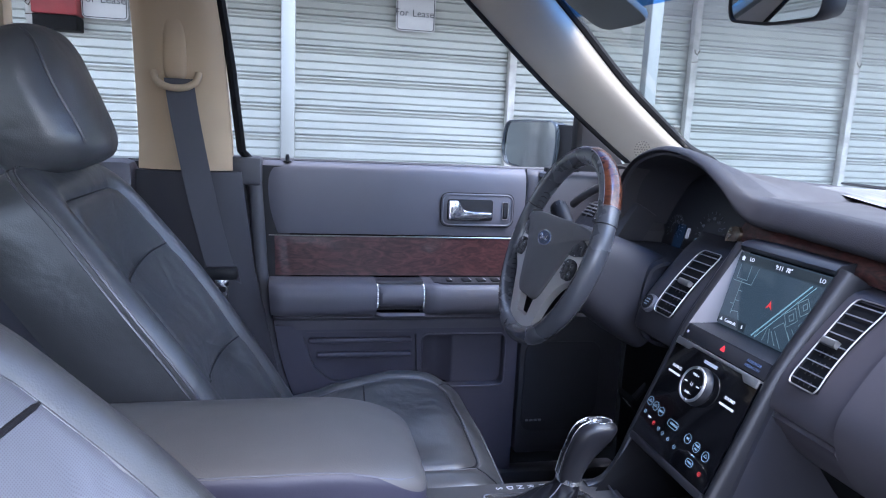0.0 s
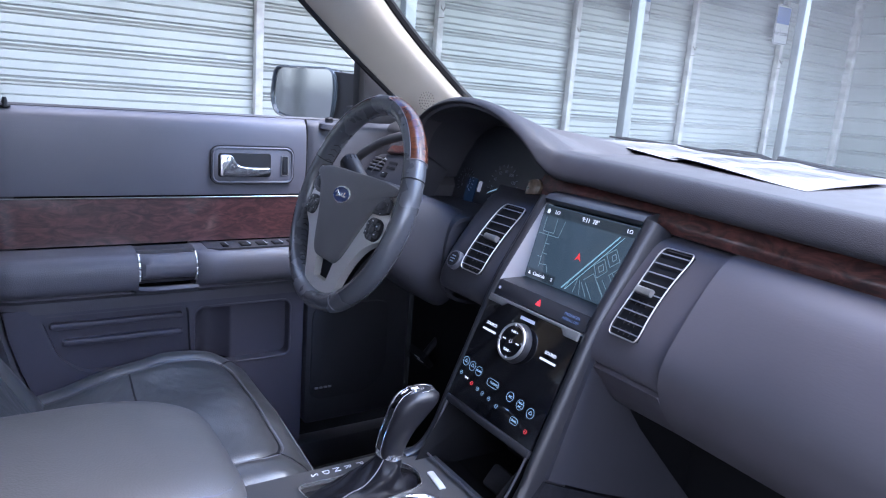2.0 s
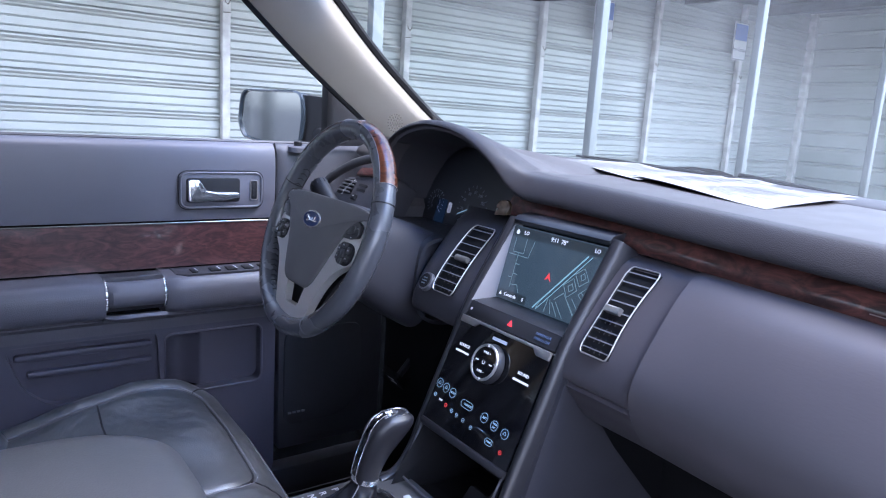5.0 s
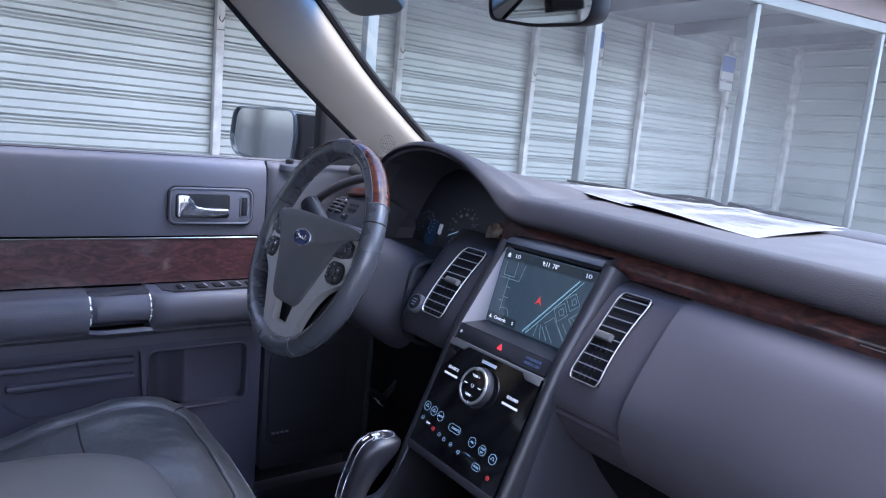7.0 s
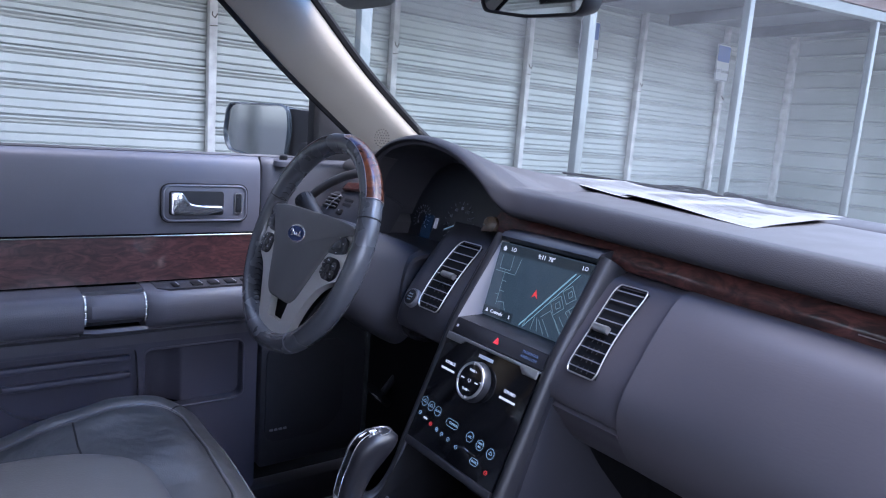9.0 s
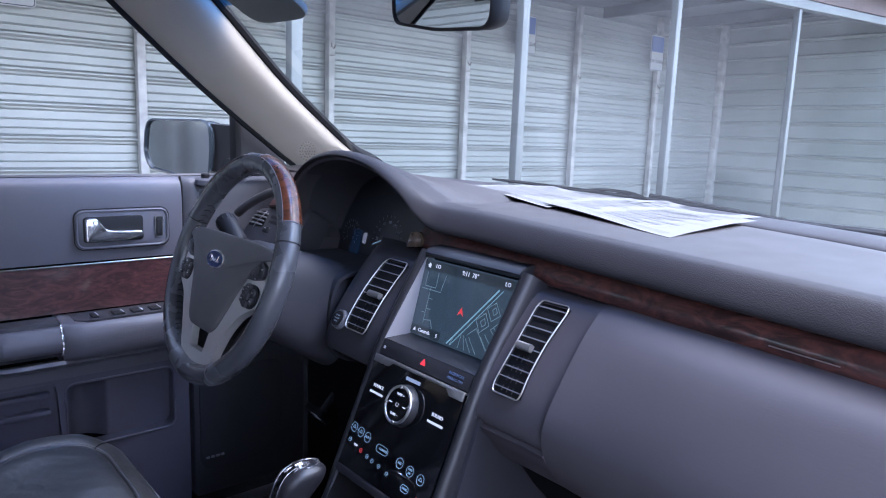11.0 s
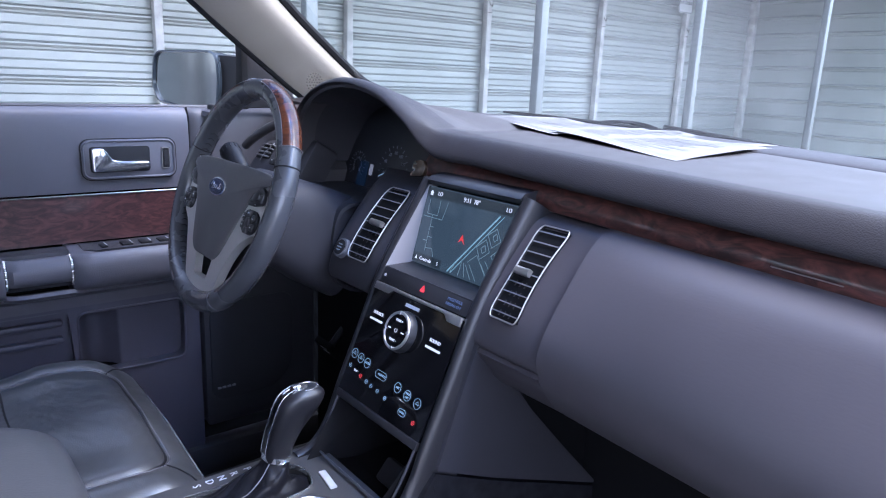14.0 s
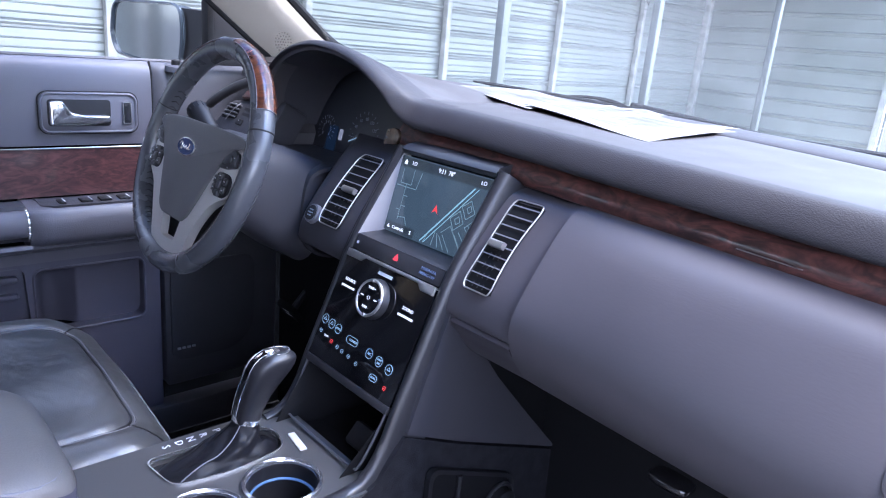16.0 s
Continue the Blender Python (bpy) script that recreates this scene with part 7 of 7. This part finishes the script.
M_button = mat("button_plastic", (0.030, 0.030, 0.033), 0.30, spec=0.5)
for s in (1, -1):
    # five-sided pad with a raised centre
    pent = [(0.094, -0.004), (0.100, 0.014), (0.118, 0.027), (0.136, 0.021), (0.137, 0.003), (0.116, -0.003)]
    cx, cy = 0.117, 0.011
    b1 = part("direction_pad", plate(round_poly([(s * x, y) for x, y in pent][::s], 0.004), 0.006, MW @ Matrix.Translation((0, 0, 0.0118)), 0.0016), M_button, wheel, "five-sided button pad")
    part("pad_ring", ring_plate(round_poly([(s * (cx + (x - cx) * 0.62), cy + (y - cy) * 0.62) for x, y in pent][::s], 0.003), round_poly([(s * (cx + (x - cx) * 0.54), cy + (y - cy) * 0.54) for x, y in pent][::s], 0.003), 0.001, MW @ Matrix.Translation((0, 0, 0.0124))), M_gray_metal, b1)
    part("pad_centre", plate(round_poly([(s * (cx + (x - cx) * 0.48), cy + (y - cy) * 0.48) for x, y in pent][::s], 0.003), 0.004, MW @ Matrix.Translation((0, 0, 0.0138)), 0.0012), M_button, b1)
    for dx, dy in ((-0.015, 0.0), (0.014, 0.004), (0.0, 0.011), (0.003, -0.011)):
        part("pad_mark", plate(rounded(0.0026, 0.0014, 0.0004, 2, s * (cx + dx), cy + dy), 0.0003, MW @ Matrix.Translation((0, 0, 0.0122))), M_print, b1)
    # cluster of keys in three columns
    kx, ky = 0.113, -0.025
    b2 = part("key_well", plate(rounded(0.044, 0.034, 0.014, 5, s * kx, ky), 0.005, MW @ Matrix.Translation((0, 0, 0.0098)), 0.001), M_black, wheel, "dark well of a key cluster")
    for dx, dy, w, h in ((0.0, 0.012, 0.010, 0.009), (0.0, 0.0, 0.010, 0.012), (0.0, -0.012, 0.010, 0.009), (-0.0135, 0.006, 0.010, 0.010), (-0.0135, -0.006, 0.010, 0.010), (0.0135, 0.006, 0.010, 0.010), (0.0135, -0.006, 0.010, 0.010)):
        bt = part("button", plate(rounded(w, h, 0.002, 3, s * kx + dx, ky + dy), 0.005, MW @ Matrix.Translation((0, 0, 0.0140 if dx == 0 else 0.0128)), 0.0012), M_button, b2)
        if h < 0.012 and (dx or dy > 0):
            part("button_mark", plate(rounded(0.0042, 0.0013, 0.0004, 2, s * kx + dx, ky + dy), 0.0003, MW @ Matrix.Translation((0, 0, 0.0143 if dx == 0 else 0.0131))), M_print, b2)
# spiral stitching on the inner rim
bm = bmesh.new()
for a in range(146, 382, 4):
    if 166 < a < 194 or a > 346 or 240 < a < 300:
        continue
    ar = radians(a)
    e = MW.to_3x3() @ Vector((math.cos(ar), math.sin(ar), 0))
    f = MW.to_3x3() @ Vector((0, 0, 1))
    c = MW @ Vector((WR * math.cos(ar), WR * 0.985 * math.sin(ar), 0))
    tg = MW.to_3x3() @ Vector((-math.sin(ar), math.cos(ar), 0))
    tube(bm, [c - e * (RR + 0.0004) + f * 0.006 + tg * 0.002, c - e * (RR + 0.0006) - tg * 0.001, c - e * (RR + 0.0004) - f * 0.006 + tg * 0.002], 0.0006, 4)
tagged(part("stitching", bm, M_rubber, wheel), kind="stuff")

# column, stalks
col = thing("steering_column", "charcoal plastic steering column shroud with a control stalk", "steering column", at=WC)
rings = []
for z, w, h, dy in ((-0.03, 0.05, 0.05, 0.0), (-0.045, 0.060, 0.062, 0.0), (-0.08, 0.066, 0.070, -0.006), (-0.14, 0.072, 0.080, -0.014), (-0.20, 0.075, 0.085, -0.02)):
    rings.append([MW @ Vector((w * sgnpow(math.cos(a), 0.6), dy + h * sgnpow(math.sin(a), 0.6) - 0.01, z)) for a in [2 * math.pi * k / 32 for k in range(32)]])
part("shroud", lofted(rings), M_dash_hard, col)
stalk_a, stalk_b = MW @ Vector((-0.06, 0.02, -0.055)), Vector((0.330, 0.490, 1.016)) - WC
bm = bmesh.new()
d = (stalk_b - stalk_a)
tube(bm, [stalk_a, stalk_a + d * 0.30, stalk_a + d * 0.36, stalk_a + d * 0.95, stalk_b], [0.008, 0.011, 0.0165, 0.0172, 0.012], 16)
st = part("stalk", bm, M_black, col, "black wiper stalk with white marks")
axis_q = d.to_track_quat("Z", "Y").to_matrix().to_4x4()
for k in range(14):
    a = 2 * math.pi * k / 14
    e = axis_q @ Vector((math.cos(a), math.sin(a), 0))
    part("grip_rib", tubed([stalk_a + d * 0.84 + e * 0.0172, stalk_a + d * 0.96 + e * 0.0168], 0.0010, 4), M_black, st)
for k in range(3):
    c = stalk_a + d * (0.50 + 0.09 * k)
    part("print_bar", tubed([c + Vector((-0.013, -0.006, 0.004)), c + Vector((-0.010, -0.008, 0.009))], 0.0011, 5), M_print, st)
# parking brake pedal
ped = thing("parking_brake_pedal", "black parking brake pedal with a white printed label", "pedal", at=(0.56, 0.575, 0.572))
mp = facing((0, 0, 0), -35)
part("pad", plate(rounded(0.065, 0.04, 0.008), 0.012, mp, 0.002), M_rubber, ped)
for k in range(2):
    part("print_bar", plate(rounded(0.026, 0.0035, 0.001, 2, 0.004 * k, 0.006 - 0.010 * k), 0.0005, mp @ Matrix.Translation((0, 0, 0.0008))), M_print, ped)
part("arm", tubed([(0.01, 0, 0.0), (0.10, 0.0, 0.10), (0.2, 0.0, 0.25)], 0.008, 8), M_black, ped)

# ======== rear-view mirror, sun visor ========
rv = thing("rear_view_mirror", "black framed rear-view mirror on the windshield", "mirror", at=(0.42, 0.045, 1.335))
uz = Vector((-0.979, 0.174, -0.098)).normalized()
ux = Vector((-0.174, -0.965, -0.135))
ux = (ux - uz * ux.dot(uz)).normalized()
uy = uz.cross(ux)
MR = Matrix(((ux.x, uy.x, uz.x, 0), (ux.y, uy.y, uz.y, 0), (ux.z, uy.z, uz.z, 0), (0, 0, 0, 1)))
ro = round_poly([(-0.122, -0.030), (0.0, -0.036), (0.122, -0.030), (0.125, 0.034), (-0.125, 0.034)], 0.022, 5)
ri = [(x * 0.955, y * 0.87) for x, y in ro]
part("glass", plate(ri, 0.002, MR @ Matrix.Translation((0, 0, 0.001))), M_mirror, rv, "mirror glass")
bm = bmesh.new()
loft(bm, [[MR @ Vector((x * s, y * s, z)) for x, y in base] for base, s, z in ((ri, 1.0, 0.0012), (ri, 1.01, 0.003), (ro, 0.985, 0.0035), (ro, 1.0, 0.0), (ro, 0.99, -0.012), (ro, 0.90, -0.030), (ro, 0.6, -0.042), (ro, 0.2, -0.046))], True, False)
part("housing", bm, M_black, rv, "black plastic housing")
part("mount", tubed([(0.03, 0.0, 0.02), (0.05, 0.0, 0.04), (0.06, 0.0, 0.10)], 0.012, 10), M_black, rv)
visor = thing("sun_visor", "grey padded driver's sun visor folded up", "sun visor", at=(0.345, 0.385, 1.371))
part("pad", pillow((0, 0, 0), (0.115, 0.15, 0.022), 0.45, 0.6, 36, 12), mat("visor_cloth", (0.13, 0.145, 0.14), 0.85, bump=0.3, bump_scale=1200), visor)
visor.rotation_euler = (0, radians(28), radians(8))

# ======== papers on the dash ========
def sheet(name, label, corners, lift, curl, lines):
    """A sheet of paper lying on the dash; corners run near left, near right, far right, far left; lift is its height at the left and right ends."""
    s = thing(name, label, "paper", "papers on the dashboard")
    A, B, C, D = [Vector((x, y, 0)) for x, y in corners]

    def at(u, v, up=0.0):
        p = A.lerp(B, u).lerp(D.lerp(C, u), v)
        z = dash_z(p.x, p.y) + lift[0] + (lift[1] - lift[0]) * u + up + curl * (abs(u - 0.5) * 2) ** 3 * (0.6 + 0.4 * v) + 0.0015 * math.sin(5 * u + 3 * v)
        return Vector((p.x, p.y, z))
    part("page", thicken(surface(lambda u, v: at(u, v), 16, 12), 0.0006, (0, 0, -1)), M_paper, s)
    bm = bmesh.new()
    for u0, u1, v0, h in lines:
        n = 6
        loft(bm, [[at(u0 + (u1 - u0) * k / n, v0, 0.0012) for k in range(n + 1)], [at(u0 + (u1 - u0) * k / n, v0 + h, 0.0012) for k in range(n + 1)]], False, False)
    part("printed_text", bm, M_ink, s, "grey bars of small print", smooth=False)
    return s


rnd = random.Random(4)
text = [(0.06, 0.16, 0.84, 0.07), (0.30, 0.62, 0.90, 0.03)] + [(0.08 + 0.02 * (k % 3), 0.45 + 0.48 * rnd.random(), 0.80 - 0.040 * k, 0.018) for k in range(19) if k % 6 != 5]
form = [(0.06, 0.34, 0.92, 0.025), (0.70, 0.92, 0.92, 0.020), (0.05, 0.95, 0.07, 0.006), (0.05, 0.95, 0.88, 0.006), (0.05, 0.95, 0.46, 0.005)] + [(0.08, 0.22 + 0.12 * rnd.random(), 0.82 - 0.034 * k, 0.016) for k in range(21) if k % 7 != 6] + [
    (0.42, 0.60 + 0.32 * rnd.random(), 0.82 - 0.034 * k, 0.016) for k in range(21) if k % 5 != 4]
sheet("paper_sheet", "white printed sheet lying under the others on the dash", [(0.672, 0.262), (0.590, -0.005), (0.80, -0.04), (0.842, 0.20)], (0.0050, 0.0040), 0.002, text)
sheet("paper_sheet", "white sheet poking out behind the others on the dash", [(0.665, 0.02), (0.640, -0.180), (0.825, -0.200), (0.85, -0.03)], (0.0052, 0.0014), 0.001, text[:4])
sheet("paper_sheet", "white printed form lying on the dash under the windshield", [(0.603, 0.012), (0.552, -0.221), (0.762, -0.222), (0.812, 0.010)], (0.0062, 0.0022), 0.001, form)

# ======== wipers ========
def wiper(y0, y1, rise, name="wiper"):
    w = thing(name, "black wiper arm and blade at the foot of the windshield", "wiper", "windshield wipers")
    pts = []
    for k in range(17):
        t = k / 16
        y = y0 + (y1 - y0) * t
        pts.append(ws_point(y, 0.0) + Vector((0.022, 0, rise * (1 - 0.9 * t) + 0.002)))
    blade = part("blade", tubed(pts, [0.002] + [0.0035] * 15 + [0.002], 6), M_rubber, w)
    c = pts[8] + Vector((0.004, 0, 0.0))
    arch = [c + Vector((0, 0.10 - 0.02 * k, 0.001 + 0.006 * math.sin(math.pi * k / 7))) for k in range(8)]
    part("bridge", tubed(arch, [0.0015, 0.002, 0.0025, 0.003, 0.003, 0.004, 0.004, 0.002], 6), M_rubber, blade)
    part("arm", tubed([c + Vector((0.02, -0.04, 0.002)), c + Vector((0.03, -0.15, -0.008)), c + Vector((0.05, -0.26, -0.02))], [0.005, 0.006, 0.007], 8), M_rubber, w)
    return w


wiper(0.36, -0.20, 0.010)
wiper(0.62, 0.22, -0.024)
